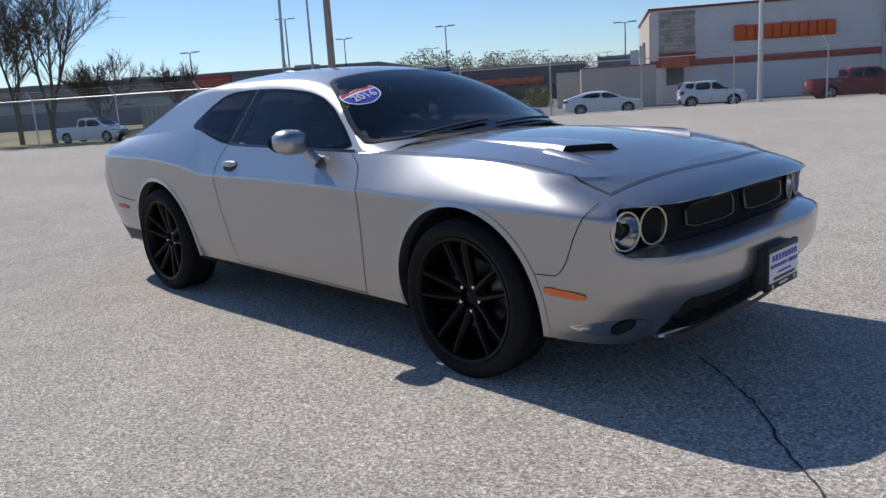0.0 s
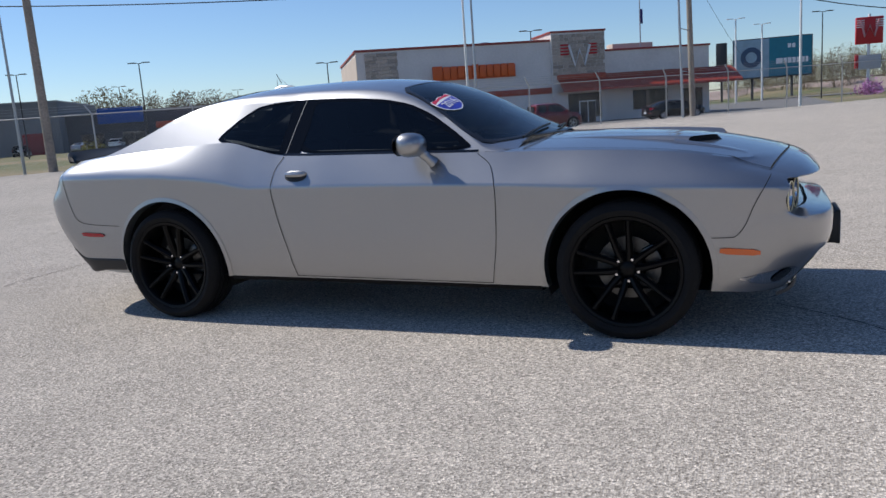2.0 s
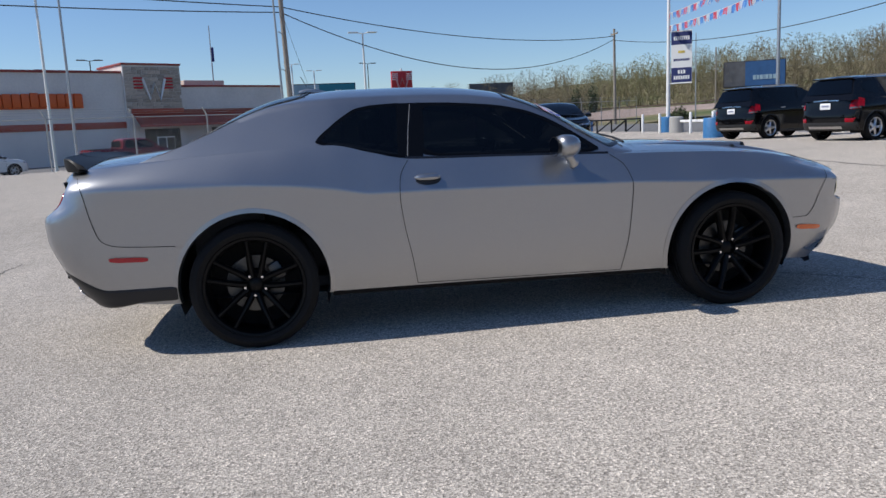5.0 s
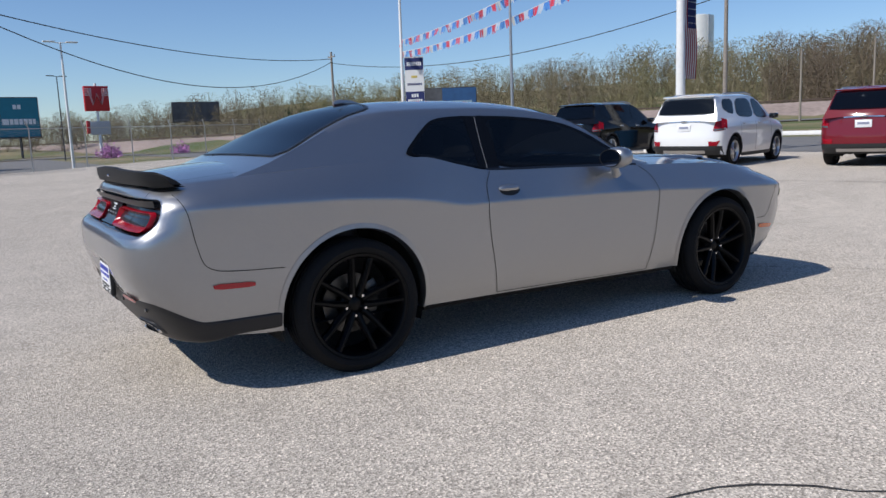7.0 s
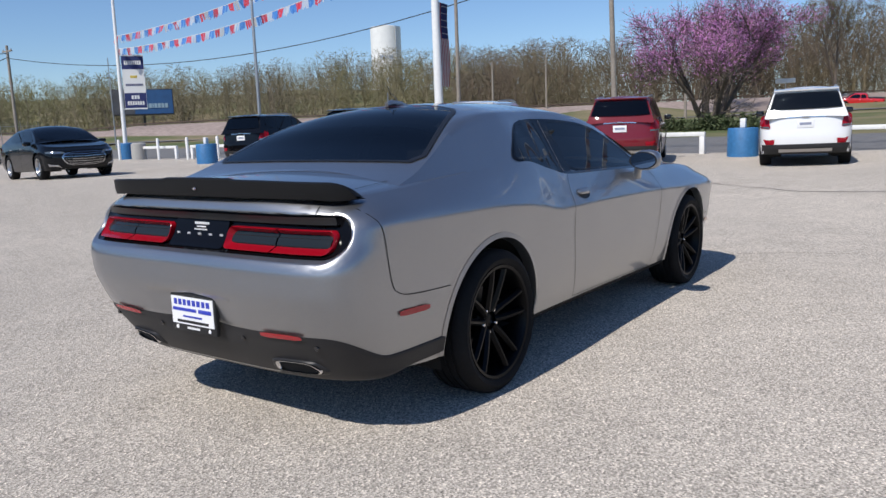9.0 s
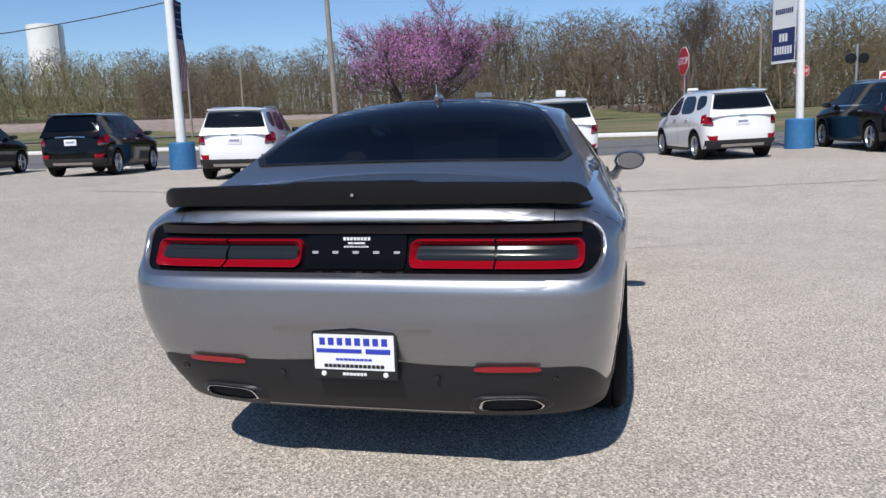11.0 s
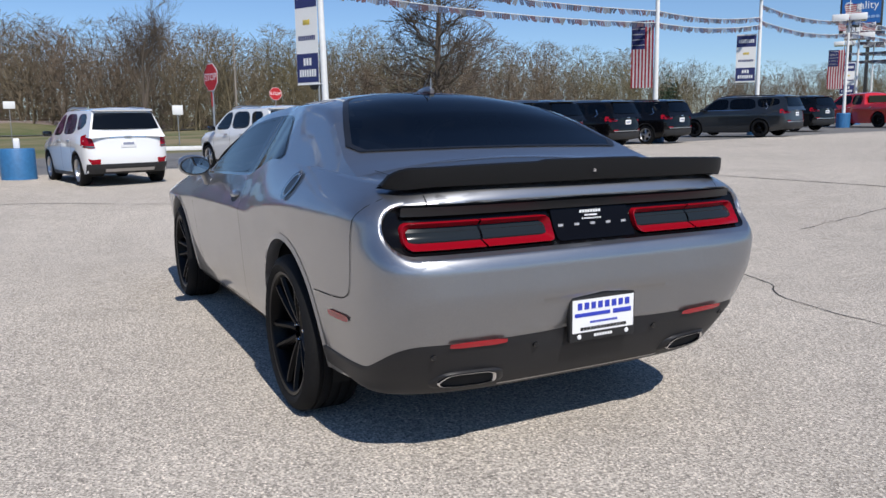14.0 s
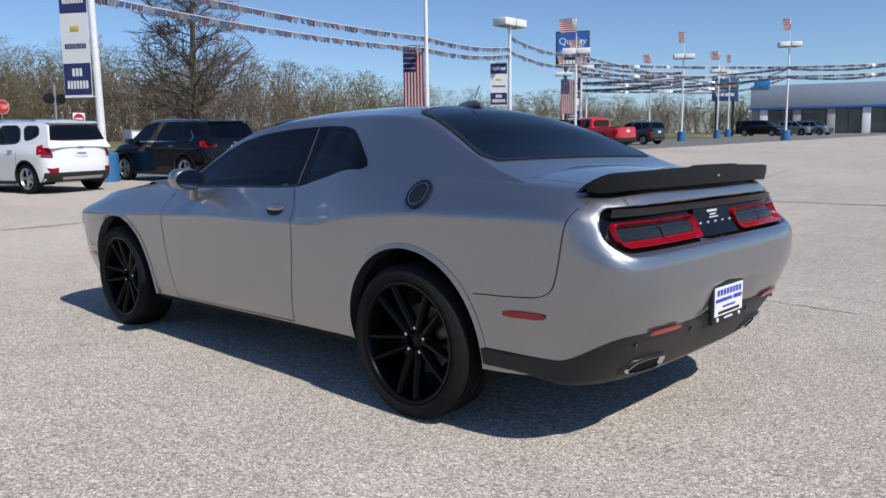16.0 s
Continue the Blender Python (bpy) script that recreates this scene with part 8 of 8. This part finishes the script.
ROOF_GREY = mat("grey roofing", (0.30, 0.30, 0.30), 0.8, grain=0.1, scale=3)


def stone_panel(parent, x0, x1, z0, z1, y, seed):
    """A veneer of separate stones with recessed joints; shares a few block meshes."""
    rng = random.Random(seed)
    blocks = []
    for w in (0.45, 0.7, 1.0):
        bm = box(-w / 2, w / 2, -0.05, 0.0, -0.14, 0.14, 0.02, 1)
        me = bpy.data.meshes.new("stone")
        bm.to_mesh(me)
        bm.free()
        blocks.append((w, me))
    z = z0
    while z + 0.30 <= z1 + 0.05:
        x = x0
        while x < x1 - 0.2:
            w, me = rng.choice(blocks)
            w2 = min(w, x1 - x)
            ob = bpy.data.objects.new("stone", me)
            scene.collection.objects.link(ob)
            if not me.materials:
                me.materials.append(STONES[0])
            ob.parent = parent
            ob.matrix_basis = Matrix.Translation((x + w2 / 2, y - rng.uniform(0, 0.03), z + 0.15)) @ Matrix.Diagonal(((w2 - 0.03) / w, 1, 1, 1))
            x += w2
        z += 0.30


def shop_window(parent, x0, x1, z0, z1, y, bays=1):
    fr = part("window", box(x0, x1, y - 0.03, y + 0.10, z0, z1, 0.01), FRAME, parent, "bronze-framed dark shop window")
    w = (x1 - x0) / bays
    for k in range(bays):
        part("pane", box(x0 + k * w + 0.06, x0 + (k + 1) * w - 0.06, y - 0.045, y - 0.032, z0 + 0.07, z1 - 0.07), SHOP_GLASS, fr)


def restaurant():
    """Built with x along the front from its outer corner and y into the building."""
    ang = math.degrees(math.atan2(0.5525, 0.8335))
    b = thing("restaurant", "flat-roofed grey restaurant with orange sign, stone tower and red awning", "building", pose(-30.6, 55.4, -0.55, 0, 0, ang))
    part("wall", box(0, 17.6, 0, 20, -0.3, 7.35), STUCCO, b, "pale grey rendered wall")
    part("wall", box(17.6, 33.4, 0.25, 20, -0.3, 6.25), STUCCO, b, "lower pale grey wall")
    part("side_wall", box(-0.04, -0.005, 0.02, 19.9, -0.3, 7.1), BEIGE, b, "beige rendered side wall")
    part("coping", box(-0.12, 17.6, -0.10, 20.1, 7.35, 7.55, 0.02), TRIM_RED, b)
    part("coping", box(22.6, 33.5, 0.15, 20.1, 6.25, 6.42, 0.02), TRIM_RED, b)
    tower = part("tower", box(17.6, 22.7, -0.35, 5, -0.3, 8.05), STUCCO, b, "stone-faced tower")
    part("tower_coping", box(17.5, 22.8, -0.45, 5.1, 8.05, 8.22, 0.02), TRIM_RED, tower)
    stone_panel(tower, 17.65, 22.65, 4.3, 7.95, -0.352, 1)
    stone_panel(b, 0.7, 3.6, 3.9, 7.2, -0.004, 2)
    part("stripe", box(3.6, 17.6, -0.06, 0.0, 2.75, 3.3, 0.01), AWNING_RED, b, "rust red wall stripe")
    part("stripe", box(0.0, 0.7, -0.06, 0.0, 2.75, 3.3, 0.01), AWNING_RED, b)
    part("stripe", box(0.7, 3.6, -0.30, 0.0, 2.75, 3.95, 0.01), AWNING_RED, b, "rust red canopy band")
    # awning along the lower part
    rows = [[(x, y, z) for x, inset in ((18.0, 0), (20, 0), (26, 0), (33.2, 0), (35.6, 0))] for y, z in ((0.2, 4.25), (-0.6, 3.9), (-1.9, 2.95), (-1.95, 2.75), (0.2, 2.8))]
    part("awning", quads(rows), AWNING_RED, b, "long rust red metal awning", 20)
    for k in range(30):
        x = 18.2 + k * 0.58
        part("awning_seam", tube([(x, 0.15, 4.27), (x, -0.6, 3.93), (x, -1.9, 2.98)], 0.018, 4), TRIM_RED, b)
    part("soffit_band", box(18.0, 22.7, -0.5, -0.36, 3.9, 4.35, 0.01), AWNING_RED, tower)
    shop_window(b, 19.0, 22.2, 0.4, 2.6, -0.36, 3)
    door = part("door", box(20.0, 21.6, -0.46, -0.38, -0.3, 1.9, 0.01), WHITE_STEEL, b, "white-framed glass double door")
    for k in range(2):
        part("pane", box(20.1 + k * 0.78, 20.78 + k * 0.78, -0.475, -0.462, -0.1, 1.8), SHOP_GLASS, door)
    shop_window(b, 25.6, 29.1, 0.75, 2.55, 0.25, 3)
    shop_window(b, 30.7, 32.7, 0.65, 2.4, 0.25, 2)
    # drive-through window with a small striped awning
    shop_window(b, 1.3, 2.7, 1.3, 2.7, 0.0, 1)
    sm = quads([[(x, y, z) for x in np.linspace(0.9, 3.1, 6)] for y, z in ((-0.05, 3.75), (-0.9, 2.85), (-0.92, 2.7))])
    part("window_awning", sm, ORANGE, b, "small orange awning")
    # sign of plain orange blocks, and the tower's zigzag emblem
    x = 6.6
    for k in range(11):
        w = 0.66 if k else 0.95
        part("sign_block", box(x, x + w - 0.07, -0.30, -0.05, 4.55 + (0.0 if k in (0, 4, 10) else 0.06), 5.75 - (0.0 if k in (0, 5) else 0.07), 0.05), ORANGE, b)
        x += w
    part("sign_backing", box(6.75, 14.2, -0.12, -0.02, 4.5, 5.6), ORANGE, b)
    zig = tube([(19.2, -0.52, 6.9), (19.75, -0.52, 5.1), (20.2, -0.52, 6.5), (20.65, -0.52, 5.1), (21.2, -0.52, 6.9)], 0.12, 6)
    part("emblem", zig, SIGN_WHITE, tower, "white zigzag emblem")
    for k in range(4):
        for s in (-1, 1):
            part("emblem_stripe", box(20.2 + s * 1.35 - 0.45, 20.2 + s * 1.35 + 0.35 + 0.0, -0.50, -0.42, 6.05 + k * 0.27, 6.2 + k * 0.27, 0.02), SIGN_RED, tower)
    for x, y, w, h in ((11, 8, 1.1, 1.4), (13.2, 8, 0.8, 1.5), (27.5, 9, 4.5, 1.2)):
        part("roof_unit", box(x, x + w, y, y + 1.6, 6.4, 7.4 + h * 0.6 if x < 20 else 7.5, 0.04), GALV if x < 20 else BEIGE, b, "roof air unit")
    for yy in (6.5, 12.5):
        part("wall_vent", box(-0.30, -0.04, yy, yy + 0.5, 3.6, 5.2, 0.03), GALV, b)
        part("wall_duct", tube([(-0.2, yy - 0.4, 1.0), (-0.2, yy - 0.4, 4.2)], 0.10, 8), GALV, b)
    en = thing("bin_enclosure", "beige rendered bin enclosure beside the restaurant", "enclosure", pose(-38.5, 53.0, -0.6, 0, 0, ang))
    part("wall", box(0, 7.5, 0, 6, -0.3, 3.0, 0.03), BEIGE, en)
    part("coping", box(-0.1, 7.6, -0.1, 6.1, 3.0, 3.16, 0.02), FRAME, en)
    fl = thing("flagpole", "grey flagpole behind the restaurant tower", "flagpole", pose(-9.5, 76, -0.5))
    part("pole", pole_mesh(12.5, 0.09, 0.05), GALV, fl)
    part("flag_cloth", box(0.05, 0.28, -0.02, 0.02, 9.0, 10.4, 0.01), FLAG_BLUE, fl)
restaurant()


def w_pylon():
    p = thing("pylon_sign", "tall pylon with a red zigzag sign above a white board", "sign", pose(15.5, 122, -0.6, 0, 0, 8))
    part("pole", pole_mesh(11.2, 0.22, 0.18), WHITE_STEEL, p)
    part("board", box(-1.75, 1.75, -0.3, 0.3, 7.1, 10.8, 0.08), SIGN_RED, p, "red sign box")
    for k in range(4):
        for s in (-1, 1):
            part("board_stripe", box(s * 1.2 - 0.5, s * 1.2 + 0.5, -0.36, -0.31, 9.4 + k * 0.3, 9.52 + k * 0.3), SIGN_WHITE, p)
    part("emblem", tube([(-1.2, -0.36, 10.4), (-0.6, -0.36, 8.1), (0, -0.36, 9.6), (0.6, -0.36, 8.1), (1.2, -0.36, 10.4)], 0.16, 6), mat("pale pink emblem", (0.6, 0.3, 0.3), 0.5), p)
    part("small_board", box(-1.3, 1.6, -0.2, 0.2, 3.6, 5.6, 0.05), mat("grey board", (0.45, 0.45, 0.46), 0.6, grain=0.1, scale=6), p, "grey message board")
    part("small_board_end", box(-1.75, -1.32, -0.2, 0.2, 3.8, 5.7, 0.05), SIGN_RED, p)
w_pylon()


def hoarding(x, y, z0, w, h, rz, panels, label, post=2):
    b = thing("billboard", label, "billboard", pose(x, y, lot_height(x, y), 0, 0, rz))
    fr = part("board", box(-w / 2, w / 2, -0.15, 0.15, z0, z0 + h, 0.04), DARK_STEEL, b)
    for a, c, material in panels:
        part("poster", box(-w / 2 + 0.15 + a * (w - 0.3), -w / 2 + 0.15 + c * (w - 0.3), -0.19, -0.152, z0 + 0.15, z0 + h - 0.15), material, fr)
    for k in range(post):
        xx = (k - (post - 1) / 2) * w * 0.5
        part("post", pole_mesh(z0, 0.22, 0.22, 10), DARK_STEEL, b).matrix_basis = Matrix.Translation((xx, 0.1, 0))
    part("catwalk", box(-w / 2, w / 2, -0.9, -0.2, z0 - 0.12, z0 - 0.04), DARK_STEEL, b)
    return b
TEAL = mat("teal poster", (0.02, 0.20, 0.27), 0.6, grain=0.08, scale=1.2)
PALE_POSTER = mat("pale blue poster", (0.30, 0.42, 0.50), 0.6, grain=0.2, scale=0.6, big=0.2)
BLUE_POSTER = mat("deep blue poster", (0.03, 0.10, 0.25), 0.6, grain=0.15, scale=0.8, big=0.2)
DARK_POSTER = mat("dark grey poster", (0.10, 0.10, 0.11), 0.6, grain=0.3, scale=0.7, big=0.3)
hb = hoarding(3.0, 140, 3.6, 12.5, 6.6, 6, ((0, 0.46, PALE_POSTER), (0.46, 1, TEAL)), "large billboard with a pale and a teal poster", 2)
part("poster_print", moved(bars([1.0, 0.5, 0.6, 0.5, 0.6, 0.5, 0.4], 0.9, 0.14, 0.03), Matrix.Translation((3.1, -0.22, 6.2))), WHITE_PRINT, hb)
part("poster_print", moved(bars([0.5, 0.5], 0.7, 0.15, 0.03), Matrix.Translation((3.0, -0.22, 8.6))), WHITE_PRINT, hb)
part("poster_ring", moved(lathe([(0.9, 0.0), (1.7, 0.0), (1.7, 0.05), (0.9, 0.05)], 28), Matrix.Translation((-3.3, -0.24, 7.1))), mat("dark blue print", (0.05, 0.09, 0.16), 0.6), hb)
hoarding(39, 156, 3.2, 9.5, 4.0, 0, ((0, 1, DARK_POSTER),), "dark billboard before the hillside", 1)
hb = hoarding(80, 124, 2.6, 10.5, 4.6, -30, ((0, 0.35, DARK_POSTER), (0.35, 1, BLUE_POSTER)), "blue billboard before the woods", 1)
part("poster_print", moved(bars([0.5, 0.4, 0.5, 0.2, 0.5, 0.5, 0.5, 0.5], 0.8, 0.12, 0.03), Matrix.Translation((2.0, -0.22, 4.2))), PALE_POSTER, hb)
rest = thing("side_board", "dark side of a billboard", "billboard", pose(-5.0, 139, lot_height(-5, 139)))
part("board", box(-0.9, 0.9, -0.2, 0.2, 3.5, 10.0, 0.05), DARK_STEEL, rest)
part("post", pole_mesh(3.6, 0.2, 0.2, 8), DARK_STEEL, rest)


def water_tower(x, y, r, z0, z1):
    t = thing("water_tower", "white cylindrical water tank above the wooded hill", "water tower", pose(x, y, 0))
    part("tank", lathe([(0.0001, z1 + 0.8), (r * 0.6, z1 + 0.55), (r, z1), (r, z0), (0.0001, z0)], 48, "Z"), WHITE_STEEL, t)
    part("ladder_pipe", tube([(-r * 0.2, -r * 1.02, z0), (-r * 0.2, -r * 1.02, z1)], 0.35, 6), GALV, t)
    ang = math.atan2(-y - 2.9, -x - 4.6)
    for zz, n, hh in ((0.62, 6, 1.5), (0.36, 9, 1.2)):
        for k in range(n):
            a = ang + (k - (n - 1) / 2) * 0.15
            part("tank_print", moved(box(-0.05, 0.05, -0.28, 0.28, -hh / 2, hh / 2), Matrix.Translation((r * 1.005 * math.cos(a), r * 1.005 * math.sin(a), z0 + (z1 - z0) * zz)) @ pose(0, 0, 0, 0, 0, math.degrees(a))), mat("faded blue print", (0.35, 0.42, 0.55), 0.6), t)
water_tower(245, 201, 6.2, 10, 42.0)


def big_store():
    """The long retail block behind the fence, x along its front."""
    b = thing("retail_block", "long grey retail block with red, blue and dark entrance panels", "building", pose(-150, 48, -1.2, 0, 0, 36))
    part("wall", box(-60, 62, 0, 30, -0.5, 8.3), GREY_WALL, b, "grey block wall")
    part("wall", box(62, 97, 4, 30, -0.5, 6.2), DARK_WALL, b, "dark grey block wall")
    part("coping", box(-60.1, 62.1, -0.1, 30, 8.3, 8.5), ROOF_GREY, b)
    part("coping", box(62.1, 97.1, 3.9, 30, 6.2, 6.4), ROOF_GREY, b)
    part("stripe", box(-40, 26, -0.06, 0.0, 3.4, 5.0), LIGHT_WALL, b, "paler wall stripe")
    part("fascia", box(27.5, 35, -0.5, 0.1, 5.6, 8.0, 0.05), mat("red entrance panel", (0.42, 0.05, 0.03), 0.7, grain=0.05, scale=2), b, "red fascia panel")
    part("entrance", box(56.5, 60.5, -0.6, 0.1, -0.4, 3.6, 0.05), mat("dark red entrance", (0.30, 0.03, 0.03), 0.7, grain=0.05, scale=2), b, "dark red entrance")
    part("fascia", box(67, 74, 3.2, 4.1, 4.4, 6.9, 0.05), mat("blue entrance panel", (0.02, 0.09, 0.34), 0.6), b, "blue fascia panel")
    part("canopy", box(76, 90, 1.8, 4.1, 3.2, 4.2, 0.05), mat("orange red canopy", (0.45, 0.07, 0.03), 0.6), b)
    for k, x in enumerate((2, 9, 30, 44, 52)):
        part("roof_unit", box(x, x + 3 + k % 2, 8, 11, 8.3, 8.9 + 0.3 * (k % 2)), ROOF_GREY, b)
    for k in range(5):
        shop_window(b, 64 + k * 6.4, 67.5 + k * 6.4, 0.3, 3.0, 4.0, 2)
    c = thing("retail_block", "distant pale retail block with a metal roof", "building", pose(-78, 118, -1.0, 0, 0, 20))
    part("wall", box(0, 45, 0, 20, -0.5, 7.0), GREY_WALL, c)
    part("roof", quads([[(x, y, z) for x in (14, 46)] for y, z in ((-3, 5.2), (6, 8.2), (20, 8.2))]), ROOF_GREY, c, "pale metal roof")
    part("panel", box(6, 13, -0.5, 0.1, 0.5, 7.6, 0.04), STUCCO, c)
    for k in range(6):
        shop_window(c, 2 + k * 7, 6 + k * 7, 0.3, 3.0, 0.0, 2)
    sh = thing("shed", "small grey shed with a pale pitched roof", "shed", pose(-66, 31, lot_height(-66, 31), 0, 0, 30))
    part("wall", box(0, 6, 0, 4, -0.4, 2.3), LIGHT_WALL, sh)
    part("roof", quads([[(x, y, z) for x in (-0.4, 6.4)] for y, z in ((-0.5, 2.2), (2, 3.3), (4.5, 2.2))]), WHITE_STEEL, sh)
    ct = thing("storage_container", "pale grey storage container beyond the fence", "container", pose(-68, 28, lot_height(-68, 28), 0, 0, 32))
    part("shell", box(0, 6.1, 0, 2.6, 0, 2.7, 0.03), mat("weathered container paint", (0.42, 0.40, 0.36), 0.8, grain=0.12, scale=3, big=0.15), ct)
    for k in range(12):
        part("rib", box(0.25 + k * 0.5, 0.45 + k * 0.5, -0.04, 0.0, 0.15, 2.55, 0.01), LIGHT_WALL, ct)
    en = thing("bin_enclosure", "beige rendered bin enclosure beside the restaurant", "enclosure", pose(-31.5, 46.8, -0.55, 0, 0, 36))
    part("front_wall", box(0, 5.6, 0, 0.25, -0.2, 2.95), BEIGE, en)
    part("side_wall", box(0, 0.25, 0.25, 4.2, -0.2, 2.95), BEIGE, en)
    part("back_wall", box(0.25, 5.6, 3.95, 4.2, -0.2, 2.95), BEIGE, en)
    part("side_wall", box(5.35, 5.6, 0.25, 3.95, -0.2, 2.95), BEIGE, en)
    part("coping", box(-0.06, 5.66, -0.06, 0.31, 2.95, 3.03, 0.01), TRIM_RED, en)
big_store()


def dealership():
    """The dealer's showroom; its front faces the lot along +y."""
    FASCIA = mat("blue-grey metal fascia", (0.42, 0.46, 0.52), 0.45, 0.3, grain=0.05, scale=2)
    b = thing("dealership", "dealer's showroom with blue-grey metal fascia and tall glass front", "building", pose(39, -106, lot_height(34, -108) + 0.2, 0, 0, 199))
    part("wall", box(0, 52, 0, 24, -1.5, 6.1), LIGHT_WALL, b)
    part("fascia", box(-0.2, 52, -0.7, 0.0, 3.2, 6.4, 0.05), FASCIA, b, "blue-grey metal fascia")
    part("fascia_stripe", box(-0.2, 52, -0.78, -0.7, 3.1, 3.4, 0.02), mat("blue stripe", (0.03, 0.14, 0.42), 0.5), b)
    part("fascia_block", box(0.2, 2.2, -0.8, 0.2, 6.0, 7.1, 0.04), mat("blue sign block", (0.02, 0.22, 0.55), 0.5), b)
    for k in range(12):
        x = 1.6 + k * 4.2
        part("column", box(x - 0.5, x + 0.5, -0.5, 0.1, -1.5, 3.2, 0.02), WHITE_STEEL if k % 3 == 0 else LIGHT_WALL, b)
        shop_window(b, x + 0.6, x + 3.6, -0.2, 3.0, -0.05, 2)
dealership()


def quality_sign(x, y, rz):
    p = thing("pylon_sign", "blue and black dealer pylon sign reading Quality", "sign", pose(x, y, lot_height(x, y) + 1.5, 0, 0, rz))
    SIGN_BLUE = mat("bright blue sign face", (0.02, 0.13, 0.42), 0.4)
    for xx in (-0.85, 0.85):
        part("leg", box(xx - 0.18, xx + 0.18, -0.15, 0.15, -1.7, 7.4, 0.02), DARK_STEEL, p)
    part("brace", box(-0.7, 0.7, -0.08, 0.08, 5.2, 5.35), DARK_STEEL, p)
    bd = part("board", box(-2.1, 2.1, -0.3, 0.3, 7.3, 11.7, 0.05), DARK_STEEL, p, "black framed sign board")
    part("face", box(-1.9, 1.9, -0.33, -0.30, 8.5, 11.5), SIGN_BLUE, bd, "blue sign face")
    letters("sign_word", "Quality", 1.15, SIGN_WHITE, bd, Matrix.Translation((0, -0.345, 10.45)) @ pose(0, 0, 0, 90, 0, 0), 0.01)
    part("sign_print", moved(bars([0.3, 0.3, 0.3, 0.3, 0.5, 0.4, 0.4, 0.3], 0.28, 0.08, 0.02), Matrix.Translation((0.1, -0.35, 9.2))), mat("light blue print", (0.25, 0.4, 0.65), 0.5), bd)
    part("sign_print", moved(bars([0.34] * 8, 0.5, 0.09, 0.02), Matrix.Translation((0, -0.33, 7.9))), SIGN_WHITE, bd)
quality_sign(51.6, -80.0, 211)
p = thing("pylon_sign", "blue dealer sign on two posts", "sign", pose(34.3, -85.9, lot_height(34, -86), 0, 0, 203))
for xx in (-0.9, 0.9):
    part("leg", box(xx - 0.15, xx + 0.15, -0.12, 0.12, 0, 4.6), DARK_STEEL, p)
part("board", box(-1.45, 1.45, -0.25, 0.25, 4.1, 6.7, 0.05), BLUE_POSTER, p)
part("sign_print", moved(bars([0.5, 0.4, 0.5, 0.3, 0.4], 0.5, 0.1, 0.03), Matrix.Translation((0, -0.27, 5.9))), mat("gold print", (0.55, 0.42, 0.08), 0.5), p)
part("sign_print", moved(bars([0.4, 0.4, 0.5, 0.4], 0.35, 0.1, 0.03), Matrix.Translation((0, -0.27, 4.8))), SIGN_WHITE, p)


# ---- cracks and joints in the concrete ----
ribbon_line("crack", [(2.2, -0.12), (2.32, -0.21), (2.48, -0.35), (2.67, -0.54), (2.86, -0.79), (3.01, -0.95), (3.3, -1.5), (3.45, -2.3)], 0.010, TAR, "dark jagged crack in the concrete", 0.007)
ribbon_line("crack", [(-3.2, -2.6), (-3.68, -1.46), (-3.9, -0.76), (-4.01, -0.05), (-4.2, 1.5), (-4.1, 3.2)], 0.012, TAR, "thin dark crack in the concrete", 0.02)
ribbon_line("crack", [(-2.4, -2.75), (-1.9, -2.8), (-1.47, -2.84), (-1.24, -2.91), (-0.96, -3.0), (-0.68, -3.28), (0.1, -3.6), (1.2, -4.34), (1.96, -4.49), (2.49, -4.69), (3.34, -5.23), (3.5, -6.0)], 0.014, TAR, "long wandering crack in the concrete", 0.014)
ribbon_line("joint", [(1.3, -6.2), (1.39, -6.61), (1.68, -8.45), (1.93, -9.8), (2.14, -11.38), (3, -15), (4, -20)], 0.022, TAR, "tarred joint in the concrete", 0.03)
ribbon_line("joint", [(8.0, 9), (8.34, 6.2), (9.06, 4.62), (9.94, 2.27), (9.0, 0.2), (8.55, -0.6), (8.63, -1.63), (8.8, -6.18), (8.6, -8.73), (8.33, -12)], 0.06, mat("dark tyre stain", (0.16, 0.15, 0.14), 0.9, grain=0.2, scale=20), "dark stained joint across the lot", 0.02)
ribbon_line("joint", [(16.9, -9.8), (11.2, -9.5), (8.3, -9.7), (3, -10.4), (-4, -11)], 0.05, TAR, "tarred joint across the lot", 0.02)
